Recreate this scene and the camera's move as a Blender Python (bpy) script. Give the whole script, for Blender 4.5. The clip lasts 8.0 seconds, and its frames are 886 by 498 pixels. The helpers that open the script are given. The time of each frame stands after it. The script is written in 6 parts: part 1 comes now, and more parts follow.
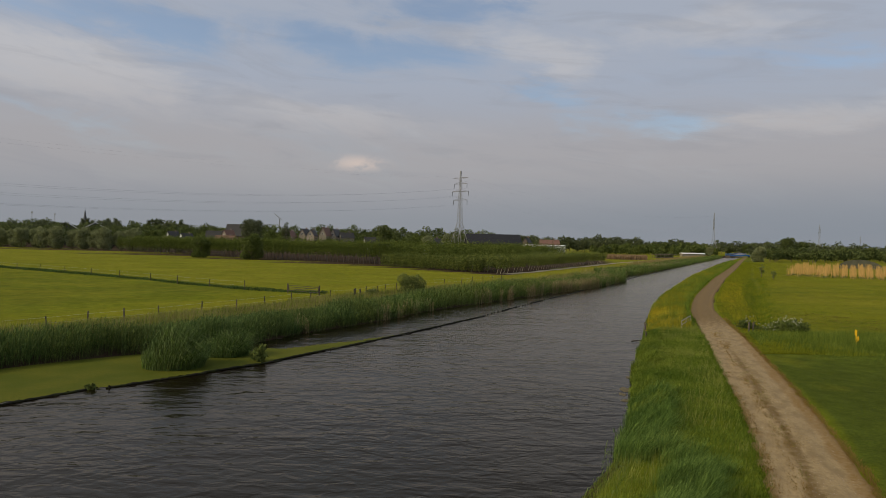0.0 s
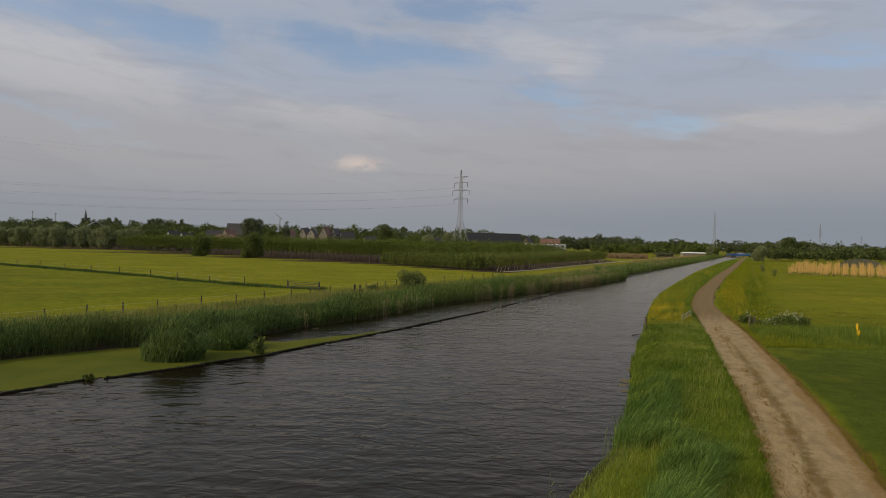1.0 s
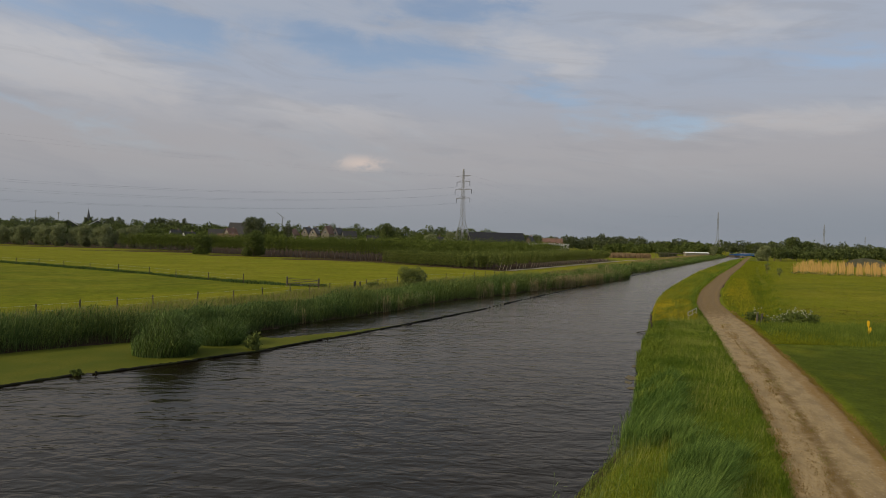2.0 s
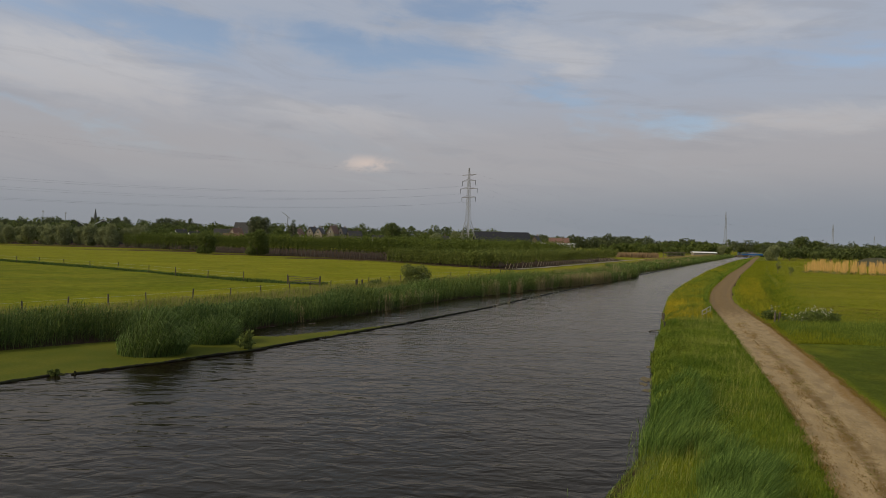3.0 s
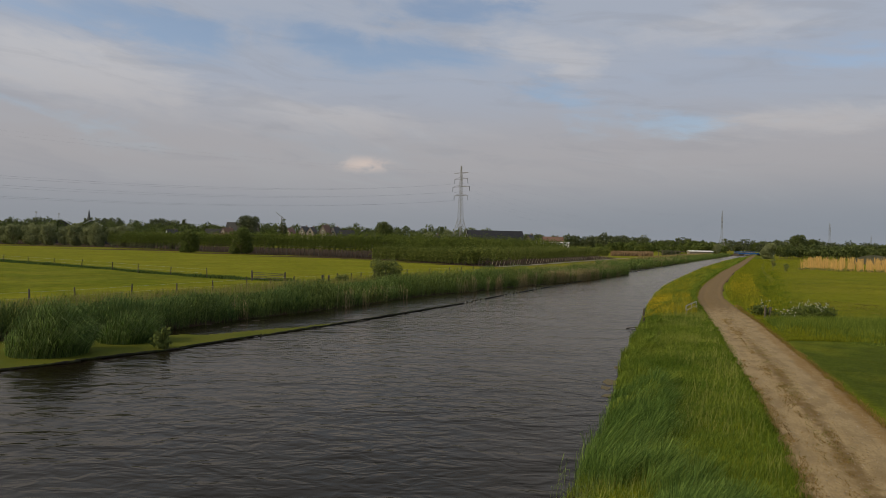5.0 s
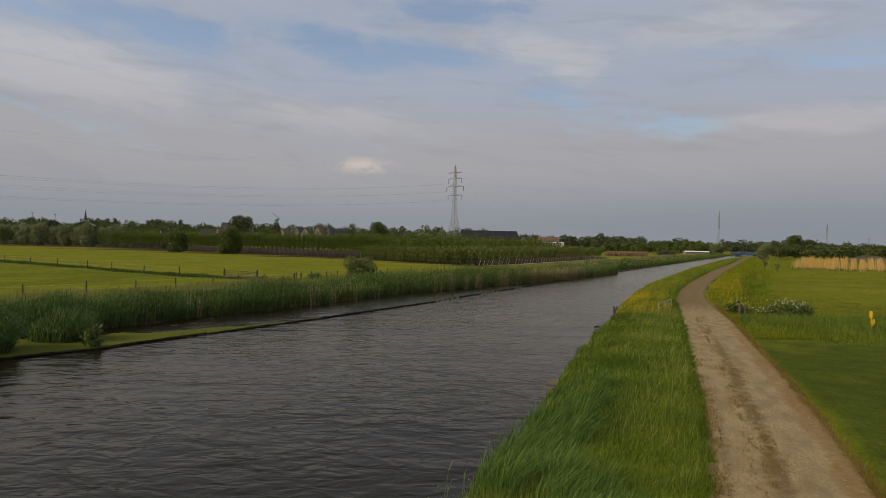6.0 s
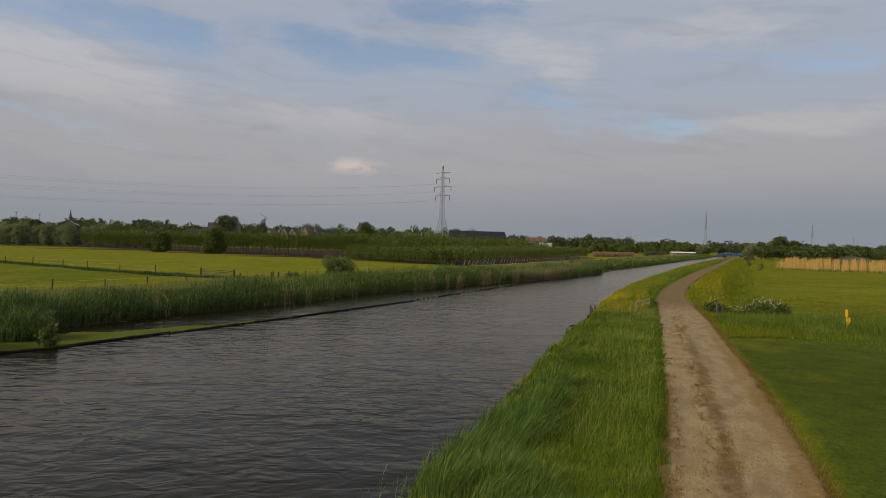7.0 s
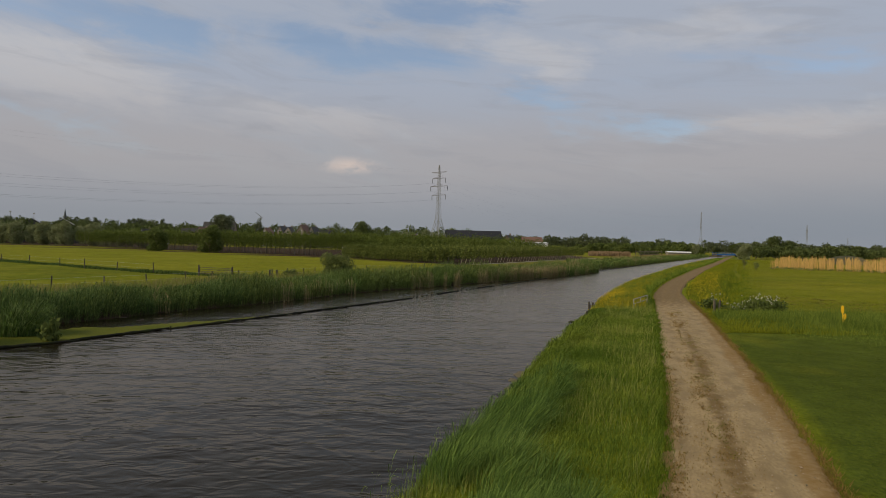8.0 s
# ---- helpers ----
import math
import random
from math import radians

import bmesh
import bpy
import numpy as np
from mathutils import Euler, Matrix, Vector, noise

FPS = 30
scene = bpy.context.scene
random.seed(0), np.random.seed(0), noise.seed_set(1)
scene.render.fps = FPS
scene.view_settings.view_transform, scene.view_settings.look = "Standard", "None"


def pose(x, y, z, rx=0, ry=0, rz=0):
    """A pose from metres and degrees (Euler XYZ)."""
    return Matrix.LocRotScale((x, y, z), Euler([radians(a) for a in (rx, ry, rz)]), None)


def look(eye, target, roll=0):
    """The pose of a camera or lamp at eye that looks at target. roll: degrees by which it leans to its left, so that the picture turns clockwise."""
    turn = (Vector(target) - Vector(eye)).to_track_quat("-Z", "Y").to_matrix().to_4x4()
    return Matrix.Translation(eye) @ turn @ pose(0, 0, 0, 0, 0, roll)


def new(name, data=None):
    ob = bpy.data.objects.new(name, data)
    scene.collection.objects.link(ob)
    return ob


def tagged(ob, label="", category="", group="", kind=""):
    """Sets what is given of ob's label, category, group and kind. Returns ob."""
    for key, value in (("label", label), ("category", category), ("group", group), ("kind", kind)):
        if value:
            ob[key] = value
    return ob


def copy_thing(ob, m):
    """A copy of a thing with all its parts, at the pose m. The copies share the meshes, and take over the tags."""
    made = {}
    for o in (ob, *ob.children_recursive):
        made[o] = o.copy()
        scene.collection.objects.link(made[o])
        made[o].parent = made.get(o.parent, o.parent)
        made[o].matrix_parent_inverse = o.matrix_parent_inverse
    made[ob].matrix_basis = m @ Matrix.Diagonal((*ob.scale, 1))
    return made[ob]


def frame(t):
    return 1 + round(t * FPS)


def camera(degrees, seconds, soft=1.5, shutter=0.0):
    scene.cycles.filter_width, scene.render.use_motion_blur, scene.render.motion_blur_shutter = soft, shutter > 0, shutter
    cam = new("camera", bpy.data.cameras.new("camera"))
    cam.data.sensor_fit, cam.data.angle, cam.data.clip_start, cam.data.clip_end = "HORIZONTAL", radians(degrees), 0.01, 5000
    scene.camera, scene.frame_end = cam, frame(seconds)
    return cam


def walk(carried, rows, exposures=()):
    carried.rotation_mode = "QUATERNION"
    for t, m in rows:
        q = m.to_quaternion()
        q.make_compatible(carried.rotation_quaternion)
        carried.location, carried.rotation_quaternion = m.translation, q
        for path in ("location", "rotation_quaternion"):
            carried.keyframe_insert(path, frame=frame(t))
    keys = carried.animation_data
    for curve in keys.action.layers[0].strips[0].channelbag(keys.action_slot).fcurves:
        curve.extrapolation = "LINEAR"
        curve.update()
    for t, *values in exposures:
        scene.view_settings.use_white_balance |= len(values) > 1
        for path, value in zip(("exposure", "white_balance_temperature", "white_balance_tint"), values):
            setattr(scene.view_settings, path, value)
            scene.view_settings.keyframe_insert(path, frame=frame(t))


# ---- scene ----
# ---- camera and its walk ----
cam = camera(70.9, 8.0, soft=0.8)
METRES, EYE, TILT, LEAN, TURN = 13.1, 6.75, -0.6, -1.2, 0.0
ROWS = [
    (0.0, 0.0, 0.0, 0.0, 0.0, 0.0, -0.0),
    (0.5, 0.0025, 0.0008, -0.02, 0.01, -0.01, 0.02),
    (1.0, 0.0045, 0.0094, -0.0363, 0.05, -0.0, -0.01),
    (1.5, 0.0072, 0.037, -0.0518, 0.07, -0.0, -0.04),
    (3.0, 0.0276, 0.2306, -0.0923, 0.82, 0.02, -0.08),
    (3.5, 0.0336, 0.3138, -0.1072, 0.82, 0.04, -0.03),
    (4.0, 0.075, 0.3957, -0.1188, 0.78, 0.03, -0.04),
    (4.5, 0.1398, 0.4733, -0.133, 0.66, 0.05, 0.04),
    (6.0, 0.4092, 0.6602, -0.1759, 0.52, 0.16, 0.08),
    (6.5, 0.4673, 0.6986, -0.1842, 0.07, 0.22, 0.04),
    (7.0, 0.4838, 0.711, -0.1901, -0.44, 0.23, -0.01),
    (7.5, 0.478, 0.7053, -0.1986, -0.62, 0.24, -0.05),
    (8.0, 0.4656, 0.6968, -0.2053, -0.83, 0.21, -0.05),
]
walk(cam, [(t, pose(0, 0, EYE, TILT, LEAN, TURN) @ pose(METRES * x, METRES * y, METRES * z, 90 + pitch, roll, yaw)) for t, x, y, z, yaw, pitch, roll in ROWS],
     exposures=[(0.0, 0.0), (8.0, 0.0)])

# ---- world and sun ----
SUN = Vector((-0.76, -0.32, 0.51)).normalized()      # towards the sun
SUN_STRENGTH, SKY_STRENGTH = 2.35, 0.13
CLOUD_LIGHT = 1.0

world = bpy.data.worlds.new("evening_sky")
scene.world = world
world.use_nodes = True
wt = world.node_tree
wt.nodes.clear()


def wlink(a, b):
    wt.links.new(a, b)


def wmath(op, a, b=None, c=None):
    n = wt.nodes.new("ShaderNodeMath")
    n.operation = op
    for i, v in enumerate((a, b, c)):
        if v is None:
            continue
        if isinstance(v, (int, float)):
            n.inputs[i].default_value = v
        else:
            wlink(v, n.inputs[i])
    return n.outputs[0]


def wmix(fac, a, b):
    n = wt.nodes.new("ShaderNodeMix")
    n.data_type = "RGBA"
    for i, v in ((0, fac), (6, a), (7, b)):
        if isinstance(v, (int, float)):
            n.inputs[i].default_value = v
        elif isinstance(v, tuple):
            n.inputs[i].default_value = (*v, 1)
        else:
            wlink(v, n.inputs[i])
    return n.outputs[2]


def wramp(x, lo, hi):
    n = wt.nodes.new("ShaderNodeMapRange")
    n.interpolation_type = "SMOOTHSTEP"
    wlink(x, n.inputs[0])
    n.inputs[1].default_value, n.inputs[2].default_value = lo, hi
    return n.outputs[0]


sky = wt.nodes.new("ShaderNodeTexSky")
sky.sky_type = "NISHITA"
sky.sun_disc = False
sky.sun_elevation = math.asin(SUN.z)
sky.sun_rotation = math.atan2(SUN.x, SUN.y)
sky.air_density, sky.dust_density, sky.ozone_density = 1.0, 1.5, 1.2
coord = wt.nodes.new("ShaderNodeTexCoord")
split = wt.nodes.new("ShaderNodeSeparateXYZ")
wlink(coord.outputs["Generated"], split.inputs[0])
dx, dy, dz = split.outputs
# azimuth from straight ahead and elevation, in degrees
azimuth = wmath("MULTIPLY", wmath("ARCTAN2", dx, dy), 57.2958)
elevation = wmath("MULTIPLY", wmath("ARCSINE", dz), 57.2958)


def sky_noise(az_scale, el_scale, detail, rough, shift, warp=0.4, slant=0.0):
    """Cloud noise over azimuth and elevation; slant leans the streaks."""
    c = wt.nodes.new("ShaderNodeCombineXYZ")
    wlink(wmath("MULTIPLY", azimuth, az_scale), c.inputs[0])
    wlink(wmath("MULTIPLY", wmath("ADD", elevation, wmath("MULTIPLY", azimuth, slant)), el_scale), c.inputs[1])
    c.inputs[2].default_value = shift
    n = wt.nodes.new("ShaderNodeTexNoise")
    n.inputs["Scale"].default_value = 1.0
    n.inputs["Detail"].default_value = detail
    n.inputs["Roughness"].default_value = rough
    n.inputs["Distortion"].default_value = warp
    wlink(c.outputs[0], n.inputs["Vector"])
    return n.outputs[0]


# the ovals below are torn by noise
torn_az = wmath("ADD", azimuth, wmath("MULTIPLY", wmath("SUBTRACT", sky_noise(0.09, 0.28, 5.0, 0.6, 31.0), 0.5), 26.0))
torn_el = wmath("ADD", elevation, wmath("MULTIPLY", wmath("SUBTRACT", sky_noise(0.08, 0.30, 6.0, 0.6, 44.0, 0.6, 0.1), 0.5), 6.5))


def oval(az, el, az_half, el_half, slant=0.0, torn=True):
    """1 in the middle of an oval of the sky, 0 outside."""
    u, v = (torn_az, torn_el) if torn else (azimuth, elevation)
    a = wmath("DIVIDE", wmath("SUBTRACT", u, az), az_half)
    e = wmath("DIVIDE", wmath("SUBTRACT", wmath("SUBTRACT", v, el), wmath("MULTIPLY", wmath("SUBTRACT", u, az), slant)), el_half)
    r = wmath("SQRT", wmath("ADD", wmath("MULTIPLY", a, a), wmath("MULTIPLY", e, e)))
    return wramp(r, 1.15, 0.0)


def largest(ovals):
    found = None
    for given in ovals:
        one = oval(*given[:5])
        one = wmath("MULTIPLY", one, given[5])
        found = one if found is None else wmath("MAXIMUM", found, one)
    return found


veil = sky_noise(0.045, 0.16, 6.0, 0.55, 3.1, 0.5, 0.10)
wisps = sky_noise(0.10, 0.50, 7.0, 0.62, 8.3, 0.9, 0.12)
gaps = largest(((-28, 17.0, 11, 2.6, -0.10, 1.0), (-8, 16.8, 16, 2.6, -0.07, 1.0), (2, 20.5, 9, 2.0, -0.05, 0.9), (18.4, 10.7, 8.5, 2.2, 0.03, 0.75),
                (-32, 9.3, 10, 1.0, -0.10, 0.38), (-25, 7.9, 8, 0.8, -0.05, 0.25), (31, 15.2, 12, 1.6, -0.10, 0.6), (8, 13.6, 7, 1.4, -0.22, 0.55),
                (25, 22.0, 14, 2.0, -0.05, 0.5), (60, 18.0, 18, 4.0, 0.0, 0.8), (-70, 22.0, 22, 5.0, 0.0, 0.8), (140, 25.0, 30, 6.0, 0.0, 0.8)))
blue = wmath("ADD", wmath("MULTIPLY", gaps, 0.95), wmath("MULTIPLY", wmath("SUBTRACT", veil, 0.5), 0.5))
blue = wmath("ADD", blue, wmath("MULTIPLY", wmath("SUBTRACT", wisps, 0.5), 0.6))
blue = wmath("MULTIPLY", wramp(blue, -0.08, 1.0), wramp(elevation, 2.0, 8.0))
# cloud colour: grey and darker near the skyline, paler above
high = wramp(elevation, 0.0, 15.0)
cloud = wmix(high, (0.268, 0.285, 0.312), (0.365, 0.405, 0.485))
light = largest(((-32, 13.0, 14, 3.2, -0.12, 1.0), (-10, 10.9, 16, 2.6, -0.06, 0.75), (9, 16.5, 9, 3.0, 0.0, 0.7), (30, 10.4, 13, 2.2, 0.03, 1.0), (3, 22.5, 10, 2.0, 0.0, 0.9),
                 (24, 18.5, 12, 2.5, 0.0, 0.6), (-70, 12.0, 25, 5.0, 0.0, 0.8), (80, 12.0, 30, 5.0, 0.0, 0.8)))
lit = wramp(wmath("ADD", light, wmath("MULTIPLY", wmath("SUBTRACT", wisps, 0.5), 0.7)), 0.0, 1.0)
cloud = wmix(wmath("MULTIPLY", lit, 0.85), cloud, (0.510, 0.505, 0.522))
rose = wmath("MULTIPLY", wramp(elevation, 1.5, 7.0), wramp(elevation, 15.0, 8.0))
cloud = wmix(wmath("MULTIPLY", rose, 0.62), cloud, (0.408, 0.378, 0.372))
# a darker blue-grey bank of cloud low on one side
bank = wmath("MULTIPLY", wramp(elevation, 8.0, 1.0), wramp(azimuth, -12.0, 30.0))
cloud = wmix(wmath("MULTIPLY", bank, 0.62), cloud, (0.232, 0.262, 0.305))
# grey streaks
streak = wramp(sky_noise(0.09, 0.52, 6.0, 0.6, 15.0, 1.0, 0.08), 0.48, 0.70)
cloud = wmix(wmath("MULTIPLY", streak, 0.24), cloud, (0.280, 0.290, 0.325))
# a small sunlit heap cloud low over the fields
heap = wmath("MULTIPLY", oval(-7.9, 7.0, 3.4, 0.95, 0.0, False), wramp(wmath("ADD", sky_noise(0.6, 1.0, 6.0, 0.65, 21.0), wmath("MULTIPLY", oval(-8.2, 7.2, 2.0, 0.9, 0.0, False), 0.3)), 0.38, 0.68))
cloud = wmix(heap, cloud, (0.60, 0.50, 0.45))
back = wt.nodes.new("ShaderNodeBackground")
back.inputs["Strength"].default_value = SKY_STRENGTH
wlink(sky.outputs[0], back.inputs["Color"])
tint = wt.nodes.new("ShaderNodeBackground")
wlink(cloud, tint.inputs["Color"])
tint.inputs["Strength"].default_value = CLOUD_LIGHT
over = wt.nodes.new("ShaderNodeMixShader")
wlink(wmath("SUBTRACT", 1.0, wmath("MULTIPLY", blue, 0.74)), over.inputs[0])
wlink(back.outputs[0], over.inputs[1])
wlink(tint.outputs[0], over.inputs[2])
out = wt.nodes.new("ShaderNodeOutputWorld")
wlink(over.outputs[0], out.inputs["Surface"])

sun = new("sun", bpy.data.lights.new("sun", "SUN"))
sun.data.energy, sun.data.angle, sun.data.color = SUN_STRENGTH, radians(6.0), (1.0, 0.85, 0.55)
sun.matrix_world = look((0, 0, 60), Vector((0, 0, 60)) - SUN)

# ---- materials ----
def surface(name, a, b, scale=1.0, c=None, scale2=None, rough=0.8, bump=0.0, bump_scale=None, metal=0.0, island=0.0, thing=0.0, through_light=0.0,
            stretch=(1, 1, 1), spec=0.4):
    """A two- or three-tone material. a to b follow a fine noise, c comes in with a broad one; island and thing vary the value piece by piece."""
    m = bpy.data.materials.new(name)
    m.use_nodes = True
    nt = m.node_tree
    bsdf = nt.nodes["Principled BSDF"]
    co = nt.nodes.new("ShaderNodeTexCoord")
    mp = nt.nodes.new("ShaderNodeMapping")
    mp.inputs["Scale"].default_value = stretch
    nt.links.new(co.outputs["Object"], mp.inputs[0])

    def noise_at(s, detail=4.0):
        n = nt.nodes.new("ShaderNodeTexNoise")
        n.inputs["Scale"].default_value, n.inputs["Detail"].default_value = s, detail
        nt.links.new(mp.outputs[0], n.inputs["Vector"])
        return n.outputs[0]

    def ranged(v, lo, hi, to_lo=0.0, to_hi=1.0):
        n = nt.nodes.new("ShaderNodeMapRange")
        n.inputs[1].default_value, n.inputs[2].default_value = lo, hi
        n.inputs[3].default_value, n.inputs[4].default_value = to_lo, to_hi
        nt.links.new(v, n.inputs[0])
        return n.outputs[0]

    def mixed(fac, p, q):
        n = nt.nodes.new("ShaderNodeMix")
        n.data_type = "RGBA"
        for i, v in ((0, fac), (6, p), (7, q)):
            if isinstance(v, tuple):
                n.inputs[i].default_value = (*v, 1)
            else:
                nt.links.new(v, n.inputs[i])
        return n.outputs[2]

    colour = mixed(ranged(noise_at(scale), 0.3, 0.7), a, b)
    if c:
        colour = mixed(ranged(noise_at(scale2 or scale * 0.1), 0.42, 0.65), colour, c)
    if island or thing:
        hsv = nt.nodes.new("ShaderNodeHueSaturation")
        nt.links.new(colour, hsv.inputs["Color"])
        if island:
            rnd, amount = nt.nodes.new("ShaderNodeNewGeometry").outputs["Random Per Island"], island
        else:
            rnd, amount = nt.nodes.new("ShaderNodeObjectInfo").outputs["Random"], thing
        nt.links.new(ranged(rnd, 0, 1, 1 - amount, 1 + amount), hsv.inputs["Value"])
        nt.links.new(ranged(rnd, 0, 1, 0.5 + 0.03 * amount, 0.5 - 0.03 * amount), hsv.inputs["Hue"])
        colour = hsv.outputs[0]
    nt.links.new(colour, bsdf.inputs["Base Color"])
    bsdf.inputs["Roughness"].default_value = rough
    bsdf.inputs["Metallic"].default_value = metal
    bsdf.inputs["Specular IOR Level"].default_value = spec
    if bump:
        bp = nt.nodes.new("ShaderNodeBump")
        bp.inputs["Strength"].default_value, bp.inputs["Distance"].default_value = bump, 0.05
        nt.links.new(noise_at(bump_scale or scale * 2, 6.0), bp.inputs["Height"])
        nt.links.new(bp.outputs[0], bsdf.inputs["Normal"])
    if through_light:
        tr = nt.nodes.new("ShaderNodeBsdfTranslucent")
        nt.links.new(colour, tr.inputs["Color"])
        mx = nt.nodes.new("ShaderNodeMixShader")
        mx.inputs[0].default_value = through_light
        nt.links.new(bsdf.outputs[0], mx.inputs[1])
        nt.links.new(tr.outputs[0], mx.inputs[2])
        nt.links.new(mx.outputs[0], nt.nodes["Material Output"].inputs["Surface"])
    return m


def leafy(name, a, b, island=0.45, rough=0.75, through_light=0.3, c=None):
    return surface(name, a, b, 0.35, c=c, scale2=0.22, rough=rough, island=island, through_light=through_light, spec=0.05)


# two tones of one reed: the second lightened where the bank turns to light
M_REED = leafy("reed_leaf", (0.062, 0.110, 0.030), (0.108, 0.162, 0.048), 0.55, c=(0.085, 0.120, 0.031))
M_REED_LIT = leafy("lit_reed_leaf", (0.108, 0.172, 0.040), (0.182, 0.250, 0.066), 0.55, c=(0.150, 0.190, 0.046))
M_REED_DRY = leafy("dry_reed", (0.30, 0.24, 0.11), (0.40, 0.33, 0.17), 0.3)
M_GRASS_TALL = leafy("tall_grass", (0.150, 0.208, 0.026), (0.235, 0.290, 0.042), 0.6, c=(0.105, 0.168, 0.022))
M_GRASS_LUSH = leafy("lush_path_side_grass", (0.085, 0.135, 0.012), (0.140, 0.195, 0.020), 0.5)
M_GRASS_BLUE = leafy("reed_canary_grass", (0.082, 0.152, 0.028), (0.180, 0.272, 0.062), 0.7)
M_REED_PALE = leafy("pale_reed_leaf", (0.128, 0.184, 0.058), (0.198, 0.255, 0.088), 0.55)
M_GRASS_SHORT = leafy("mown_grass", (0.066, 0.092, 0.012), (0.100, 0.127, 0.019), 0.3)
M_GRASS_RUST = leafy("dead_grass", (0.20, 0.125, 0.036), (0.31, 0.21, 0.07), 0.35)
M_GRASS_PALE = leafy("seeding_grass", (0.22, 0.20, 0.07), (0.33, 0.29, 0.12), 0.35)
M_SEEDHEAD = leafy("grass_seedhead", (0.235, 0.265, 0.055), (0.33, 0.34, 0.09), 0.35)
M_WILLOW = leafy("willow_leaf", (0.200, 0.225, 0.100), (0.270, 0.290, 0.145), 0.35)
# distance haze put into the colour: both leaves lightened, the dark one greyed
M_LEAF = leafy("tree_leaf", (0.088, 0.114, 0.038), (0.136, 0.162, 0.056), 0.45)
M_LEAF_DARK_HAZED = leafy("hazed_dark_tree_leaf", (0.088, 0.106, 0.050), (0.130, 0.148, 0.072), 0.4)
M_LEAF_MID = leafy("hedge_leaf", (0.098, 0.128, 0.034), (0.148, 0.178, 0.050), 0.4)
M_NURSERY_LOW = leafy("young_nursery_leaf", (0.125, 0.155, 0.036), (0.190, 0.220, 0.058), 0.5)
M_NURSERY = leafy("nursery_leaf", (0.092, 0.122, 0.024), (0.145, 0.178, 0.038), 0.5)
M_BUSH = leafy("bush_leaf", (0.145, 0.175, 0.055), (0.210, 0.240, 0.082), 0.45)
M_YELLOW_FLOWER = leafy("yellow_petal", (0.50, 0.38, 0.02), (0.62, 0.48, 0.04), 0.3)
M_WHITE_FLOWER = leafy("white_umbel", (0.42, 0.42, 0.31), (0.56, 0.56, 0.44), 0.25)
M_GRASS_FIELD = leafy("field_grass", (0.165, 0.185, 0.014), (0.240, 0.255, 0.020), 0.4)
M_GRASS_GOLD = leafy("flowering_grass", (0.25, 0.235, 0.020), (0.40, 0.345, 0.032), 0.45)
M_ALGAE = surface("floating_algae", (0.10, 0.075, 0.028), (0.15, 0.115, 0.045), 6, rough=0.7)
M_GRASS_EDGE = leafy("trodden_grass", (0.165, 0.155, 0.030), (0.230, 0.205, 0.048), 0.45)
M_STONE = surface("loose_stone", (0.26, 0.20, 0.13), (0.40, 0.33, 0.235), 8, rough=0.9, island=0.4)
M_BARK = surface("bark", (0.11, 0.085, 0.06), (0.20, 0.165, 0.125), 6, rough=0.9, bump=0.6)
# pale bark, darkened for the shade among nursery trunks; stump posts share it
M_BARK_PALE_SHADED = surface("shaded_pale_bark", (0.085, 0.070, 0.055), (0.155, 0.130, 0.102), 6, rough=0.9, bump=0.4)
M_POST = surface("weathered_post", (0.055, 0.045, 0.035), (0.125, 0.105, 0.085), 9, rough=0.9, bump=0.5, stretch=(1, 1, 0.2), thing=0.25)
M_LOG = surface("wet_boom_timber", (0.012, 0.011, 0.009), (0.034, 0.029, 0.022), 5, c=(0.035, 0.042, 0.014), scale2=1.3, rough=0.9, spec=0.1, bump=0.6, thing=0.3)
M_STEEL = surface("galvanised_steel", (0.36, 0.37, 0.38), (0.50, 0.51, 0.52), 3, rough=0.45, metal=0.6)
M_BLACK_ROOF = surface("black_sheet_roof", (0.018, 0.018, 0.021), (0.034, 0.034, 0.037), 1.2, rough=0.7, bump=0.2, bump_scale=6, spec=0.2)
M_PYLON = surface("pylon_steel", (0.20, 0.20, 0.192), (0.30, 0.30, 0.288), 0.8, rough=0.6, metal=0.0)
M_PYLON_ARM = surface("dark_crossarm_steel", (0.14, 0.13, 0.125), (0.22, 0.21, 0.20), 0.8, rough=0.6)
M_WIRE = surface("power_line", (0.10, 0.10, 0.11), (0.16, 0.16, 0.17), 1, rough=0.6, metal=0.4)
M_RAIL = surface("pale_rail_paint", (0.30, 0.285, 0.24), (0.40, 0.385, 0.33), 6, rough=0.6)
M_YELLOW = surface("yellow_plastic", (0.75, 0.43, 0.01), (0.82, 0.50, 0.02), 14, rough=0.4, thing=0.05)
M_CANE_GREY = surface("weathered_stake", (0.34, 0.28, 0.19), (0.46, 0.39, 0.27), 4, rough=0.8)
M_CANE = surface("bamboo_cane", (0.35, 0.215, 0.060), (0.51, 0.325, 0.102), 2, rough=0.6, island=0.25)
M_BRICK = surface("brick_wall", (0.17, 0.125, 0.10), (0.24, 0.185, 0.15), 2.5, rough=0.9, thing=0.25)
M_BRICK_PALE = surface("pale_brick_wall", (0.27, 0.225, 0.185), (0.36, 0.31, 0.26), 2.5, rough=0.9, thing=0.3)
M_WHITE = surface("white_render", (0.70, 0.69, 0.66), (0.80, 0.79, 0.76), 0.8, rough=0.8)
M_ROOF_DARK = surface("dark_roof", (0.040, 0.037, 0.036), (0.075, 0.070, 0.066), 1.5, rough=0.75, bump=0.3, bump_scale=8, thing=0.2)
M_ROOF_RED = surface("clay_tile_roof", (0.15, 0.085, 0.062), (0.22, 0.125, 0.09), 2, rough=0.85, thing=0.2)
